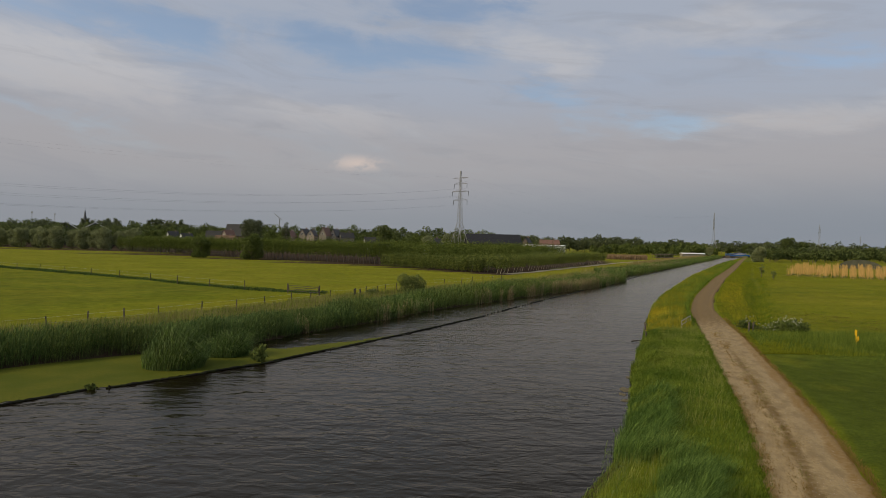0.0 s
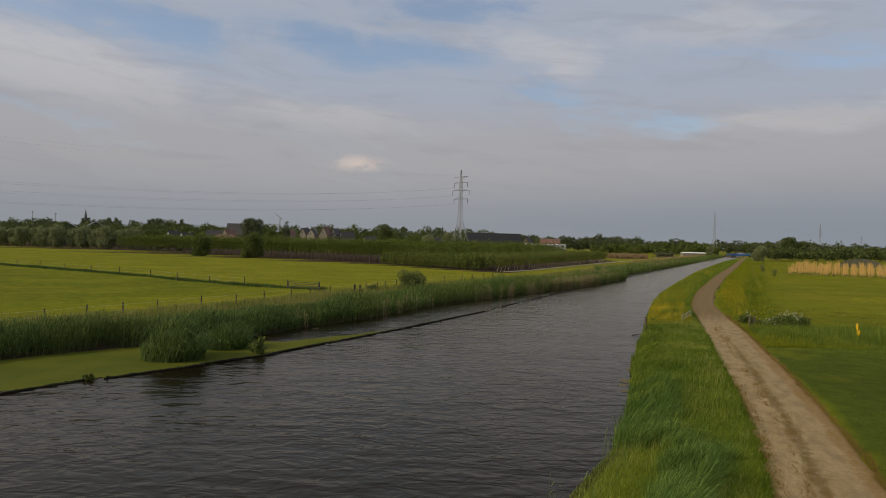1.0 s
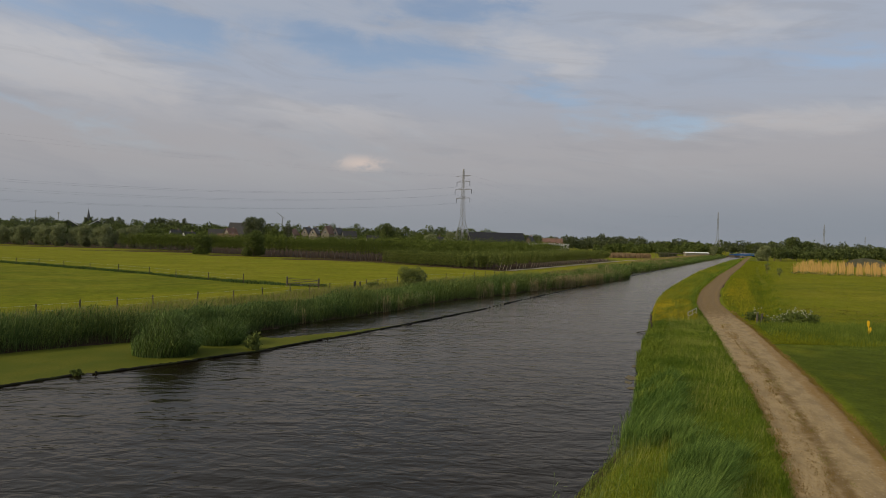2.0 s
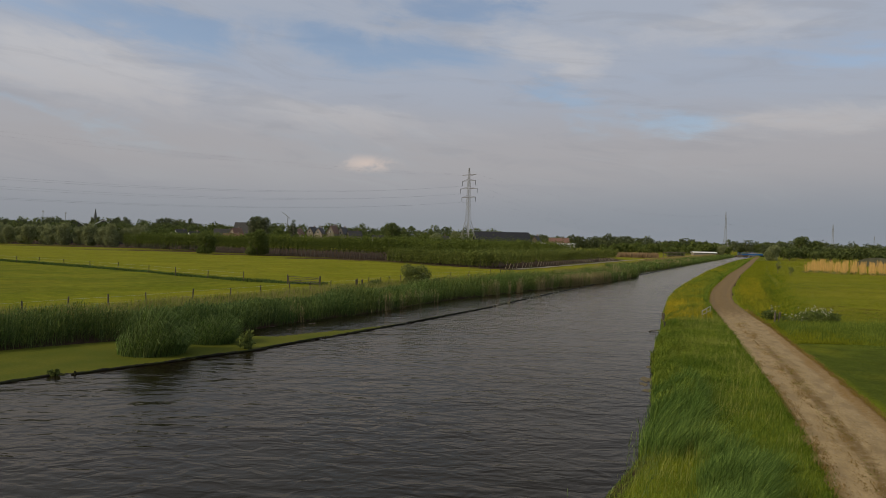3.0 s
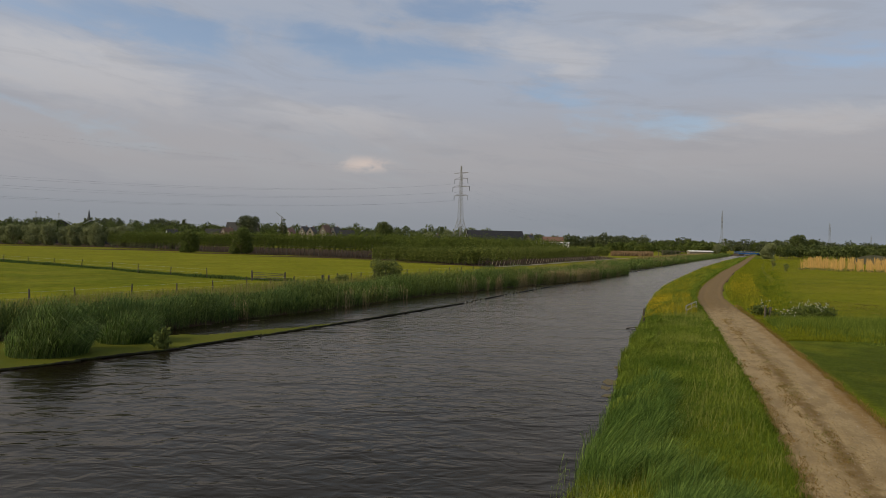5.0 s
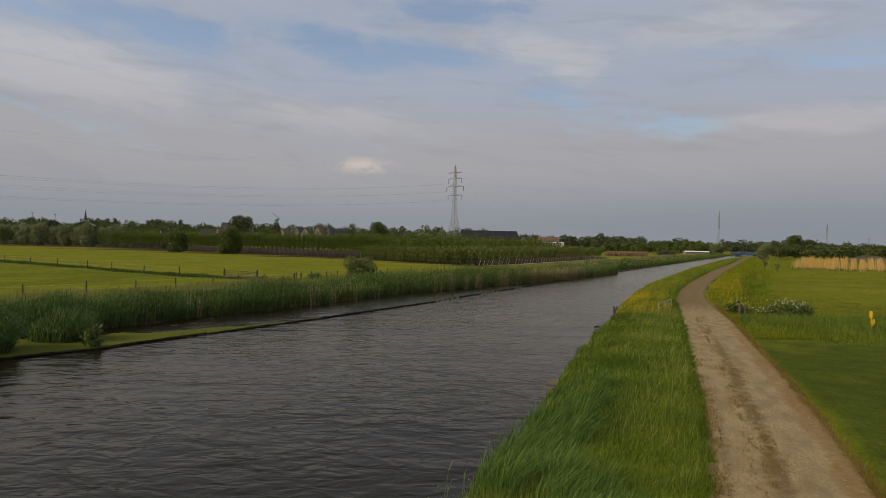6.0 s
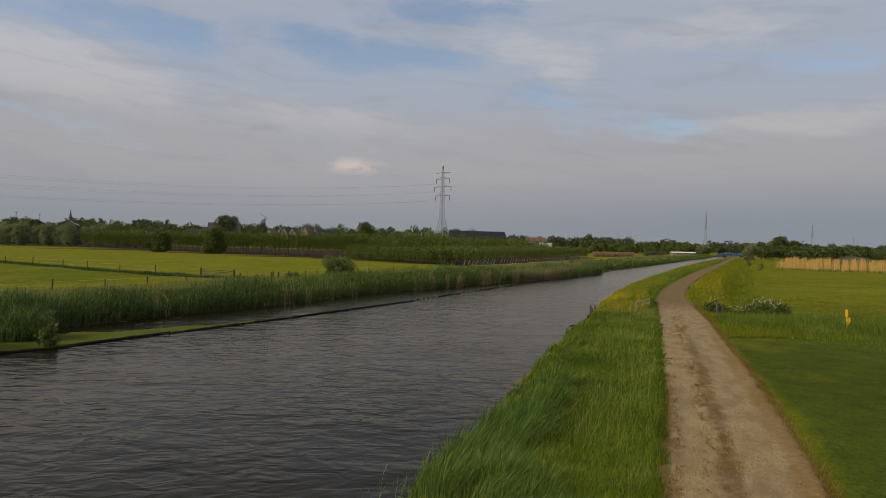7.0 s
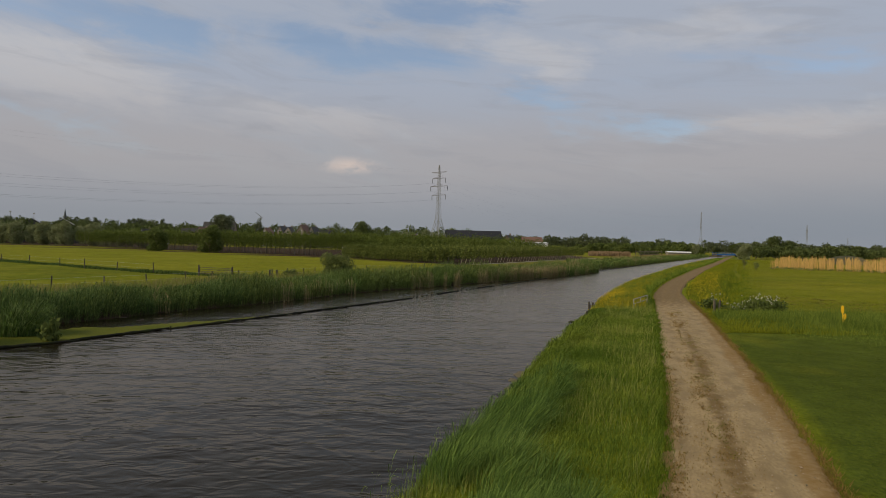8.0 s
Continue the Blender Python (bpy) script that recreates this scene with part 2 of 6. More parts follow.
M_SLATE = surface("slate_spire", (0.05, 0.055, 0.065), (0.09, 0.095, 0.10), 1, rough=0.6)
M_GLASS = surface("window_glass", (0.03, 0.035, 0.04), (0.05, 0.055, 0.06), 1, rough=0.1, spec=0.6)
M_FILM = surface("polytunnel_film", (0.075, 0.075, 0.055), (0.12, 0.12, 0.09), 0.6, rough=0.85, spec=0.1)
M_BLUE = surface("blue_paint", (0.02, 0.10, 0.34), (0.03, 0.14, 0.42), 2, rough=0.45)
M_DUCKWEED = surface("duckweed", (0.082, 0.090, 0.010), (0.122, 0.125, 0.014), 9, c=(0.080, 0.095, 0.010), scale2=0.5, rough=0.95, bump=0.25, bump_scale=40, spec=0.08)
M_SAND = surface("pale_track", (0.24, 0.21, 0.13), (0.36, 0.31, 0.21), 1.2, rough=0.95, bump=0.3)
M_GRASS_BELT = leafy("unmown_grass", (0.115, 0.165, 0.024), (0.185, 0.238, 0.040), 0.5)
M_STRAW = leafy("straw_grass", (0.26, 0.205, 0.085), (0.36, 0.29, 0.13), 0.35)
M_DRY_CROP = leafy("dry_crop_stalk", (0.27, 0.18, 0.10), (0.38, 0.27, 0.16), 0.3)


def water_material():
    m = bpy.data.materials.new("canal_water")
    m.use_nodes = True
    nt = m.node_tree
    bsdf = nt.nodes["Principled BSDF"]
    co = nt.nodes.new("ShaderNodeTexCoord")

    def waves(scale, sx, sy, turn, detail, rough=0.5, distort=0.6):
        mp = nt.nodes.new("ShaderNodeMapping")
        mp.inputs["Rotation"].default_value = (0, 0, radians(turn))
        mp.inputs["Scale"].default_value = (sx, sy, 1)
        nt.links.new(co.outputs["Object"], mp.inputs[0])
        n = nt.nodes.new("ShaderNodeTexNoise")
        n.inputs["Scale"].default_value, n.inputs["Detail"].default_value, n.inputs["Roughness"].default_value = scale, detail, rough
        n.inputs["Distortion"].default_value = distort
        nt.links.new(mp.outputs[0], n.inputs["Vector"])
        return n.outputs[0]

    def maths(op, a, b):
        n = nt.nodes.new("ShaderNodeMath")
        n.operation = op
        for i, v in enumerate((a, b)):
            if isinstance(v, float):
                n.inputs[i].default_value = v
            else:
                nt.links.new(v, n.inputs[i])
        return n.outputs[0]

    # wind ripples, crests across the canal; gusts make patches of rough and calm water
    swell = waves(0.70, 0.62, 1.0, 20, 2.0)
    ripple = waves(2.0, 0.60, 1.0, 12, 2.0, 0.5)
    fine = waves(7.5, 0.6, 1.0, -10, 3.0)
    gust = waves(0.07, 0.5, 1.0, 15, 3.0)
    height = maths("ADD", maths("ADD", maths("MULTIPLY", swell, 0.46), maths("MULTIPLY", ripple, 0.33)), maths("MULTIPLY", fine, 0.009))
    bands = waves(0.30, 0.36, 1.0, 16, 4.0, 0.6)
    height = maths("MULTIPLY", height, maths("ADD", maths("ADD", maths("MULTIPLY", gust, 1.1), maths("MULTIPLY", bands, 1.7)), -0.40))
    bp = nt.nodes.new("ShaderNodeBump")
    bp.inputs["Strength"].default_value, bp.inputs["Distance"].default_value = 0.55, 0.30
    nt.links.new(height, bp.inputs["Height"])
    # peaty brown body; a warm gloss tint browns the sky's reflection
    body = nt.nodes.new("ShaderNodeBsdfDiffuse")
    body.inputs["Color"].default_value = (0.0075, 0.0050, 0.0019, 1)
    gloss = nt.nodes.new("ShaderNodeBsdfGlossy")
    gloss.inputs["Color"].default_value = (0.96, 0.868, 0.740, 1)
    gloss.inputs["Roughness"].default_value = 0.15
    fres = nt.nodes.new("ShaderNodeFresnel")
    fres.inputs["IOR"].default_value = 1.27
    for n in (gloss, fres):
        nt.links.new(bp.outputs[0], n.inputs["Normal"])
    mx = nt.nodes.new("ShaderNodeMixShader")
    nt.links.new(fres.outputs[0], mx.inputs[0])
    nt.links.new(body.outputs[0], mx.inputs[1])
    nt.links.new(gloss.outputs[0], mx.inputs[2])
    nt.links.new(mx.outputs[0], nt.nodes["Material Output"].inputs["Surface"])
    nt.nodes.remove(bsdf)
    return m


def ground_material():
    """Grassland: the mesh's zone attribute tells dry (red), bare (green) and lush (blue) ground."""
    m = bpy.data.materials.new("grassland")
    m.use_nodes = True
    nt = m.node_tree
    bsdf = nt.nodes["Principled BSDF"]
    co = nt.nodes.new("ShaderNodeTexCoord")
    zone = nt.nodes.new("ShaderNodeAttribute")
    zone.attribute_name = "zone"
    sp = nt.nodes.new("ShaderNodeSeparateColor")
    nt.links.new(zone.outputs["Color"], sp.inputs[0])

    def noise_at(s, detail=5.0, stretch=(1, 1, 1), turn=0):
        mp = nt.nodes.new("ShaderNodeMapping")
        mp.inputs["Scale"].default_value = stretch
        mp.inputs["Rotation"].default_value = (0, 0, radians(turn))
        nt.links.new(co.outputs["Object"], mp.inputs[0])
        n = nt.nodes.new("ShaderNodeTexNoise")
        n.inputs["Scale"].default_value, n.inputs["Detail"].default_value = s, detail
        nt.links.new(mp.outputs[0], n.inputs["Vector"])
        return n.outputs[0]

    def ranged(v, lo, hi, a=0.0, b=1.0):
        n = nt.nodes.new("ShaderNodeMapRange")
        for i, x in enumerate((lo, hi, a, b)):
            n.inputs[i + 1].default_value = x
        nt.links.new(v, n.inputs[0])
        return n.outputs[0]

    def add(a, b):
        n = nt.nodes.new("ShaderNodeMath")
        nt.links.new(a, n.inputs[0])
        nt.links.new(b, n.inputs[1])
        return n.outputs[0]

    def mixed(fac, p, q):
        n = nt.nodes.new("ShaderNodeMix")
        n.data_type = "RGBA"
        for i, v in ((0, fac), (6, p), (7, q)):
            if isinstance(v, tuple):
                n.inputs[i].default_value = (*v, 1)
            else:
                nt.links.new(v, n.inputs[i])
        return n.outputs[2]

    fine = ranged(noise_at(7.0, 6.0), 0.3, 0.7)
    broad = noise_at(0.07, 4.0, (1, 2.2, 1), 55)
    patch = noise_at(0.45, 5.0)
    tuft = ranged(noise_at(1.1, 9.0), 0.32, 0.68, 0.82, 1.16)
    sward = ranged(noise_at(0.12, 6.0), 0.3, 0.7, 0.88, 1.10)
    green = mixed(fine, (0.122, 0.141, 0.0065), (0.180, 0.198, 0.0105))
    lush = mixed(fine, (0.055, 0.078, 0.010), (0.088, 0.110, 0.015))
    dry = mixed(fine, (0.172, 0.165, 0.012), (0.245, 0.230, 0.020))
    # soil tone lowered to include the shade beneath the nursery rows
    bare = mixed(fine, (0.042, 0.028, 0.018), (0.075, 0.051, 0.033))
    colour = mixed(sp.outputs[2], green, lush)
    colour = mixed(ranged(add(sp.outputs[0], add(ranged(broad, 0.3, 0.7, -0.28, 0.28), ranged(patch, 0.3, 0.7, -0.2, 0.2))), 0.15, 0.95), colour, dry)
    colour = mixed(ranged(add(sp.outputs[1], ranged(patch, 0.3, 0.7, -0.25, 0.25)), 0.3, 0.7), colour, bare)
    value = nt.nodes.new("ShaderNodeMath")
    value.operation = "MULTIPLY"
    nt.links.new(tuft, value.inputs[0])
    nt.links.new(sward, value.inputs[1])
    hsv = nt.nodes.new("ShaderNodeHueSaturation")
    nt.links.new(value.outputs[0], hsv.inputs["Value"])
    nt.links.new(colour, hsv.inputs["Color"])
    colour = hsv.outputs[0]
    nt.links.new(colour, bsdf.inputs["Base Color"])
    bsdf.inputs["Roughness"].default_value = 0.95
    bsdf.inputs["Specular IOR Level"].default_value = 0.03
    bp = nt.nodes.new("ShaderNodeBump")
    bp.inputs["Strength"].default_value, bp.inputs["Distance"].default_value = 0.8, 0.12
    nt.links.new(noise_at(9.0, 8.0), bp.inputs["Height"])
    nt.links.new(bp.outputs[0], bsdf.inputs["Normal"])
    return m


def gravel_material():
    """Sandy gravel: zone red is the weedy middle and edges, zone green the rubble patch."""
    m = surface("sandy_gravel", (0.275, 0.190, 0.086), (0.405, 0.287, 0.138), 18, c=(0.245, 0.168, 0.074), scale2=2.2, rough=0.95, bump=0.5, bump_scale=45, stretch=(1, 0.4, 1))
    nt = m.node_tree
    # the grain is drawn out along the wheel tracks
    before_scale = next(n for n in nt.nodes if n.type == "MAPPING")
    along = nt.nodes.new("ShaderNodeMapping")
    along.inputs["Rotation"].default_value = (0, 0, radians(21))
    nt.links.new(before_scale.inputs[0].links[0].from_socket, along.inputs[0])
    nt.links.new(along.outputs[0], before_scale.inputs[0])
    bsdf = nt.nodes["Principled BSDF"]
    before = bsdf.inputs["Base Color"].links[0].from_socket
    zone = nt.nodes.new("ShaderNodeAttribute")
    zone.attribute_name = "zone"
    sp = nt.nodes.new("ShaderNodeSeparateColor")
    nt.links.new(zone.outputs["Color"], sp.inputs[0])
    co = nt.nodes.new("ShaderNodeTexCoord")
    n = nt.nodes.new("ShaderNodeTexNoise")
    n.inputs["Scale"].default_value, n.inputs["Detail"].default_value = 3.2, 7.0
    nt.links.new(co.outputs["Object"], n.inputs["Vector"])
    s = nt.nodes.new("ShaderNodeMath")
    nt.links.new(sp.outputs[0], s.inputs[0])
    nt.links.new(n.outputs[0], s.inputs[1])
    r = nt.nodes.new("ShaderNodeMapRange")
    r.inputs[1].default_value, r.inputs[2].default_value = 0.78, 1.10
    nt.links.new(s.outputs[0], r.inputs[0])
    mx = nt.nodes.new("ShaderNodeMix")
    mx.data_type = "RGBA"
    nt.links.new(r.outputs[0], mx.inputs[0])
    nt.links.new(before, mx.inputs[6])
    mx.inputs[7].default_value = (0.175, 0.108, 0.034, 1)
    # rust-brown dead grass along one edge
    n2 = nt.nodes.new("ShaderNodeTexNoise")
    n2.inputs["Scale"].default_value, n2.inputs["Detail"].default_value = 5.5, 7.0
    nt.links.new(co.outputs["Object"], n2.inputs["Vector"])
    s2 = nt.nodes.new("ShaderNodeMath")
    nt.links.new(sp.outputs[1], s2.inputs[0])
    nt.links.new(n2.outputs[0], s2.inputs[1])
    r2 = nt.nodes.new("ShaderNodeMapRange")
    r2.inputs[1].default_value, r2.inputs[2].default_value = 0.72, 1.24
    nt.links.new(s2.outputs[0], r2.inputs[0])
    mx2 = nt.nodes.new("ShaderNodeMix")
    mx2.data_type = "RGBA"
    nt.links.new(r2.outputs[0], mx2.inputs[0])
    nt.links.new(mx.outputs[2], mx2.inputs[6])
    mx2.inputs[7].default_value = (0.225, 0.130, 0.034, 1)
    nt.links.new(mx2.outputs[2], bsdf.inputs["Base Color"])
    return m


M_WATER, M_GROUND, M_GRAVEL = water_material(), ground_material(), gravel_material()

# ---- mesh helpers ----
def mesh_of(name, verts, faces, material, smooth=False):
    me = bpy.data.meshes.new(name)
    me.from_pydata([tuple(v) for v in verts], [], faces)
    me.materials.append(material)
    if smooth:
        me.polygons.foreach_set("use_smooth", [True] * len(me.polygons))
    me.update()
    return me


def mesh_fast(name, verts, quads, tris, material):
    """A mesh from arrays of corners, four-sided and three-sided faces."""
    me = bpy.data.meshes.new(name)
    verts = np.asarray(verts, dtype=np.float32)
    quads = np.asarray(quads, dtype=np.int32).reshape(-1, 4)
    tris = np.asarray(tris, dtype=np.int32).reshape(-1, 3)
    me.vertices.add(len(verts))
    me.vertices.foreach_set("co", verts.ravel())
    me.loops.add(quads.size + tris.size)
    me.loops.foreach_set("vertex_index", np.concatenate([quads.ravel(), tris.ravel()]))
    me.polygons.add(len(quads) + len(tris))
    me.polygons.foreach_set("loop_start", np.concatenate([np.arange(len(quads)) * 4, quads.size + np.arange(len(tris)) * 3]))
    me.materials.append(material)
    me.update(calc_edges=True)
    return me


def part(name, data, material, parent, label=""):
    """A mesh, or a bmesh, as one object under a thing or a part."""
    if isinstance(data, bmesh.types.BMesh):
        me = bpy.data.meshes.new(name)
        data.to_mesh(me)
        data.free()
        data = me
        data.materials.append(material)
    ob = new(name, data)
    ob.parent = parent
    if label:
        ob["label"] = label
    return ob


def thing(name, place, label, category, group="", turn=0.0):
    ob = new(name)
    ob.empty_display_size = 0.2
    ob.matrix_world = pose(*place, 0, 0, turn)
    return tagged(ob, label, category, group)


class Solid:
    """Boxes, beams and turned pieces gathered into one mesh."""

    def __init__(self):
        self.v, self.f = [], []

    def add(self, verts, faces):
        n = len(self.v)
        self.v += [tuple(v) for v in verts]
        self.f += [tuple(n + i for i in f) for f in faces]
        return self

    def box(self, lo, hi):
        x0, y0, z0 = lo
        x1, y1, z1 = hi
        return self.add([(x0, y0, z0), (x1, y0, z0), (x1, y1, z0), (x0, y1, z0), (x0, y0, z1), (x1, y0, z1), (x1, y1, z1), (x0, y1, z1)],
                        [(0, 3, 2, 1), (4, 5, 6, 7), (0, 1, 5, 4), (1, 2, 6, 5), (2, 3, 7, 6), (3, 0, 4, 7)])

    def beam(self, p, q, r0, r1=None, sides=4):
        """A tapered round or square bar from p to q."""
        p, q = Vector(p), Vector(q)
        r1 = r0 if r1 is None else r1
        d = (q - p).normalized()
        side = d.cross(Vector((0, 0, 1)) if abs(d.z) < 0.95 else Vector((1, 0, 0))).normalized()
        up = d.cross(side)
        vs = []
        for c, r in ((p, r0), (q, r1)):
            for i in range(sides):
                a = 2 * math.pi * (i + 0.5) / sides
                vs.append(c + r * (math.cos(a) * side + math.sin(a) * up))
        fs = [(i, (i + 1) % sides, sides + (i + 1) % sides, sides + i) for i in range(sides)]
        return self.add(vs, fs + [tuple(range(sides - 1, -1, -1)), tuple(range(sides, 2 * sides))])

    def mesh(self, name, material, smooth=False):
        return mesh_of(name, self.v, self.f, material, smooth)


# ---- the plan: lines along the canal, x by y ----
WATER_Z, MEADOW_Z = -0.55, 0.60
EDGE_RIGHT = ((-400, -190), (-60, -33), (0, -4.5), (17.9, 4.0), (20.4, 5.6), (22.8, 6.8), (26, 8.0), (30.2, 9.3), (36.5, 11.3), (47.8, 15.6), (55.2, 18.2), (65.3, 21.8), (72.8, 24.6), (88.4, 31.0), (104.3, 38.3),
              (155, 62), (264.8, 117), (416, 195), (511, 246), (900, 438), (5000, 2450))
EDGE_LEFT = ((-400, -230), (-60, -65), (0, -40), (25, -28.5), (33.2, -23.6), (35.8, -21.5), (42.8, -13.0), (48.2, -10.8), (52.5, -7.8), (57, -5.2), (62, -3.0), (67.2, -0.6), (72, 2.7), (78.7, 7.3), (81.9, 9.3), (95.5, 18.4), (101, 22.8), (120, 33.6), (129, 39.0), (132.5, 39.6), (136, 37.4), (146, 41.8), (160, 50.0), (190, 66.6), (309, 128.2), (511, 233), (900, 425), (5000, 2435))
PATH = ((-400, -180), (-60, -22), (0, 3.6), (17, 10.55), (19.4, 11.55), (22.8, 12.9), (30.4, 15.65), (40, 19.0), (47.2, 21.45), (54, 23.7), (60, 25.7), (67, 28.2), (78, 32.8), (90, 38.2), (138, 61.5), (213, 99.5), (376, 181), (500, 244))
BOOM = ((-60, -66), (0, -36), (26.5, -18.8), (29.1, -16.4), (31.9, -13.9), (35.9, -10.6), (40.5, -7.9), (46.5, -4.3), (53.5, -0.4), (60.7, 3.4), (68.5, 7.0), (85, 15.1), (96, 20.5), (144.8, 44.6), (199.5, 72.0), (215, 80))
DITCH_RIGHT = ((50, 26.8), (56, 28.8), (75, 38.0), (91, 46.0), (125, 61.2 + 2), (190, 95), (260, 131))


def line(points, y, smooth=True):
    p = np.asarray(points, float)
    f = lambda t: np.interp(t, p[:, 0], p[:, 1])
    y = np.asarray(y, float)
    if not smooth:
        return f(y)
    w = np.clip(np.abs(y) * 0.05, 1.5, 15)
    return (f(y - w) + 2 * f(y - w / 2) + 2 * f(y) + 2 * f(y + w / 2) + f(y + w)) / 8


def right_edge(y): return line(EDGE_RIGHT, y)
def left_edge(y): return line(EDGE_LEFT, y)
def path_mid(y): return line(PATH, y)
def boom_line(y): return line(BOOM, y, False)


def wobble(x, y, scale, seed=0.0):
    """Smooth pseudo-noise in -1..1 for arrays."""
    x, y = np.asarray(x, float) / scale, np.asarray(y, float) / scale
    s = np.sin(1.7 * x + 2.3 * y + seed) + np.sin(2.9 * x - 1.3 * y + 1.7 * seed + 1) + np.sin(-1.1 * x + 3.7 * y + 0.6 * seed + 2) + np.sin(4.3 * x + 0.9 * y + 2.2 * seed)
    return s / 4


def step(x, a, b):
    t = np.clip((np.asarray(x, float) - a) / (b - a), 0, 1)
    return t * t * (3 - 2 * t)


COS = 0.90     # the canal runs aslant: metres across it for each metre of x


def ground_height(x, y):
    x, y = np.asarray(x, float), np.asarray(y, float)
    r = (x - right_edge(y)) * COS
    l = (left_edge(y) - x) * COS
    far = step(np.abs(y), 250, 600)
    right = -1.15 + 0.62 * step(r, -0.9, 0.15) + 0.40 * step(r, 0.1, 1.6) + 0.13 * step(r, 1.2, 3.4)
    right = right + 0.05 * wobble(x, y, 2.2) * step(r, 0.2, 1.5) + 0.03 * wobble(x, y, 0.7, 3) * step(r, 0.2, 1.5)
    p = np.abs(x - path_mid(y)) * COS
    right = np.where(p < 2.3, right * step(p, 1.0, 1.8) + (-0.05) * (1 - step(p, 1.0, 1.8)), right)
    d = np.abs(x - line(DITCH_RIGHT, y)) * COS
    right = right - 0.45 * (1 - step(d, 0.2, 1.4)) * step(y, 48, 56) * (1 - step(y, 260, 300))
    left = -1.15 + 0.62 * step(l, -0.9, 0.15) + 0.4 * step(l, 0.1, 3.5) + (0.25 + 0.13 + (MEADOW_Z - 0.25) * step(y, 90, 210)) * step(l, 2.5, 9.5)
    left = left + (0.06 * wobble(x, y, 6.0) + 0.03 * wobble(x, y, 2.0, 5)) * step(l, 3, 12)
    return np.where(x > (right_edge(y) + left_edge(y)) / 2, right, left)


def build_ground():
    ys = [-380.0, -250, -160, -100, -60, -40, -25, -15, -8]
    y = -4.0
    while y < 4600:
        ys.append(y)
        y += max(0.7, 0.022 * abs(y - 15))
    ys = np.array(ys)
    off_l = np.concatenate([-np.array([4200, 2500, 1500, 900, 550, 340, 230, 160, 115, 85, 65, 52, 43, 36, 30, 25, 21, 18, 15.5]), -np.arange(13.5, 0.2, -0.9), [-0.3, 0.0, 0.35]])
    mid = np.linspace(0.06, 0.94, 7)
    off_r = np.concatenate([[-0.35, 0.0, 0.3], np.arange(0.7, 15, 0.55), np.array([16, 17.5, 19.5, 22, 25, 29, 34, 40, 48, 58, 70, 85, 105, 130, 165, 220, 300, 420, 600, 900, 1400, 2200, 3600])])
    le, re_ = left_edge(ys), right_edge(ys)
    X = np.concatenate([le[:, None] + off_l[None], le[:, None] + (re_ - le)[:, None] * mid[None], re_[:, None] + off_r[None]], axis=1)
    X.sort(axis=1)
    Y = np.repeat(ys[:, None], X.shape[1], axis=1)
    Z = ground_height(X, Y)
    rows, cols = X.shape
    i = np.arange((rows - 1) * cols).reshape(rows - 1, cols)[:, :-1].ravel()
    quads = np.stack([i, i + 1, i + cols + 1, i + cols], axis=1)
    me = mesh_fast("ground", np.stack([X, Y, Z], axis=-1).reshape(-1, 3), quads, [], M_GROUND)
    # dry, bare and lush ground
    r, l = (X - re_[:, None]) * COS, (le[:, None] - X) * COS
    p = (X - path_mid(Y)) * COS
    dry = np.zeros_like(X)
    bare = np.zeros_like(X)
    lush = np.zeros_like(X)
    leftside = X < (le + re_)[:, None] / 2
    # meadow on the far bank: yellower beyond the ditch and next to the fence
    ditch = meadow_ditch(X)
    meadow = leftside & (l > 8)
    dry = np.where(meadow, 0.36 + 0.26 * step(Y - ditch, 0, 6) + 0.55 * (1 - step(l, 11, 24)), dry)
    lush = np.where(meadow, 0.40 * (1 - step(Y - ditch, -1, 2)) * step(l, 16, 34), lush)
    bare = np.where(leftside & (l < 4), 1.0, bare)
    edge = meadow_edge(X)
    bare = np.where(leftside & (Y > edge + 1.0) & (Y < edge + 150) & (X < 62 + 0.1 * (Y - 220)), 0.95, bare)
    # near bank
    dry = np.where(~leftside, 0.22, dry)
    beside = ~leftside & (p > 1.6)
    field = step(Y, 42, 64) * step(p, 3, 12)
    away = step(Y, 36, 58)
    worn = (1 - step(p, 2.5, 6.0)) * step(Y, 26, 34) * (0.5 + 0.5 * wobble(X, Y, 2.5, 4))
    dry = np.where(beside, (1 - away) * (0.04 + 0.5 * worn) + away * (0.26 + 0.36 * field + 0.32 * field * wobble(X, 0.6 * Y, 12.0, 3)), dry)
    lush = np.where(beside, (1 - away) * 0.9 + away * (0.50 * (1 - field) + field * np.clip(0.26 + 0.4 * wobble(X, 0.5 * Y, 17.0, 8), 0, 1)), lush)
    bare = np.where(~leftside & (np.abs(p) < 1.1), 1.0, bare)
    bare = np.where(~leftside & (r < 0.3), 1.0, bare)
    at = me.color_attributes.new("zone", "FLOAT_COLOR", "POINT")
    rgba = np.stack([dry, bare, lush, np.ones_like(X)], axis=-1).astype(np.float32)
    at.data.foreach_set("color", rgba.ravel())
    me.polygons.foreach_set("use_smooth", [True] * len(me.polygons))
    return tagged(new("ground", me), "flat polder land of grass meadow and canal bank", "ground", kind="structure")


def meadow_edge(x):
    """y of the far edge of the meadow, where the tree nursery begins."""
    return np.interp(x, [-900, -190, -140, -105, -75, -43, -14, 2, 12.6, 25, 55, 100, 200], [560, 266, 245, 222, 195, 171, 153, 134, 127, 150, 212, 280, 450])


def meadow_ditch(x):
    return np.interp(x, [-400, -84, -57, -43, -36.5, -25, -15, 0], [280, 118, 101.5, 92.5, 87, 79.5, 75.5, 75])


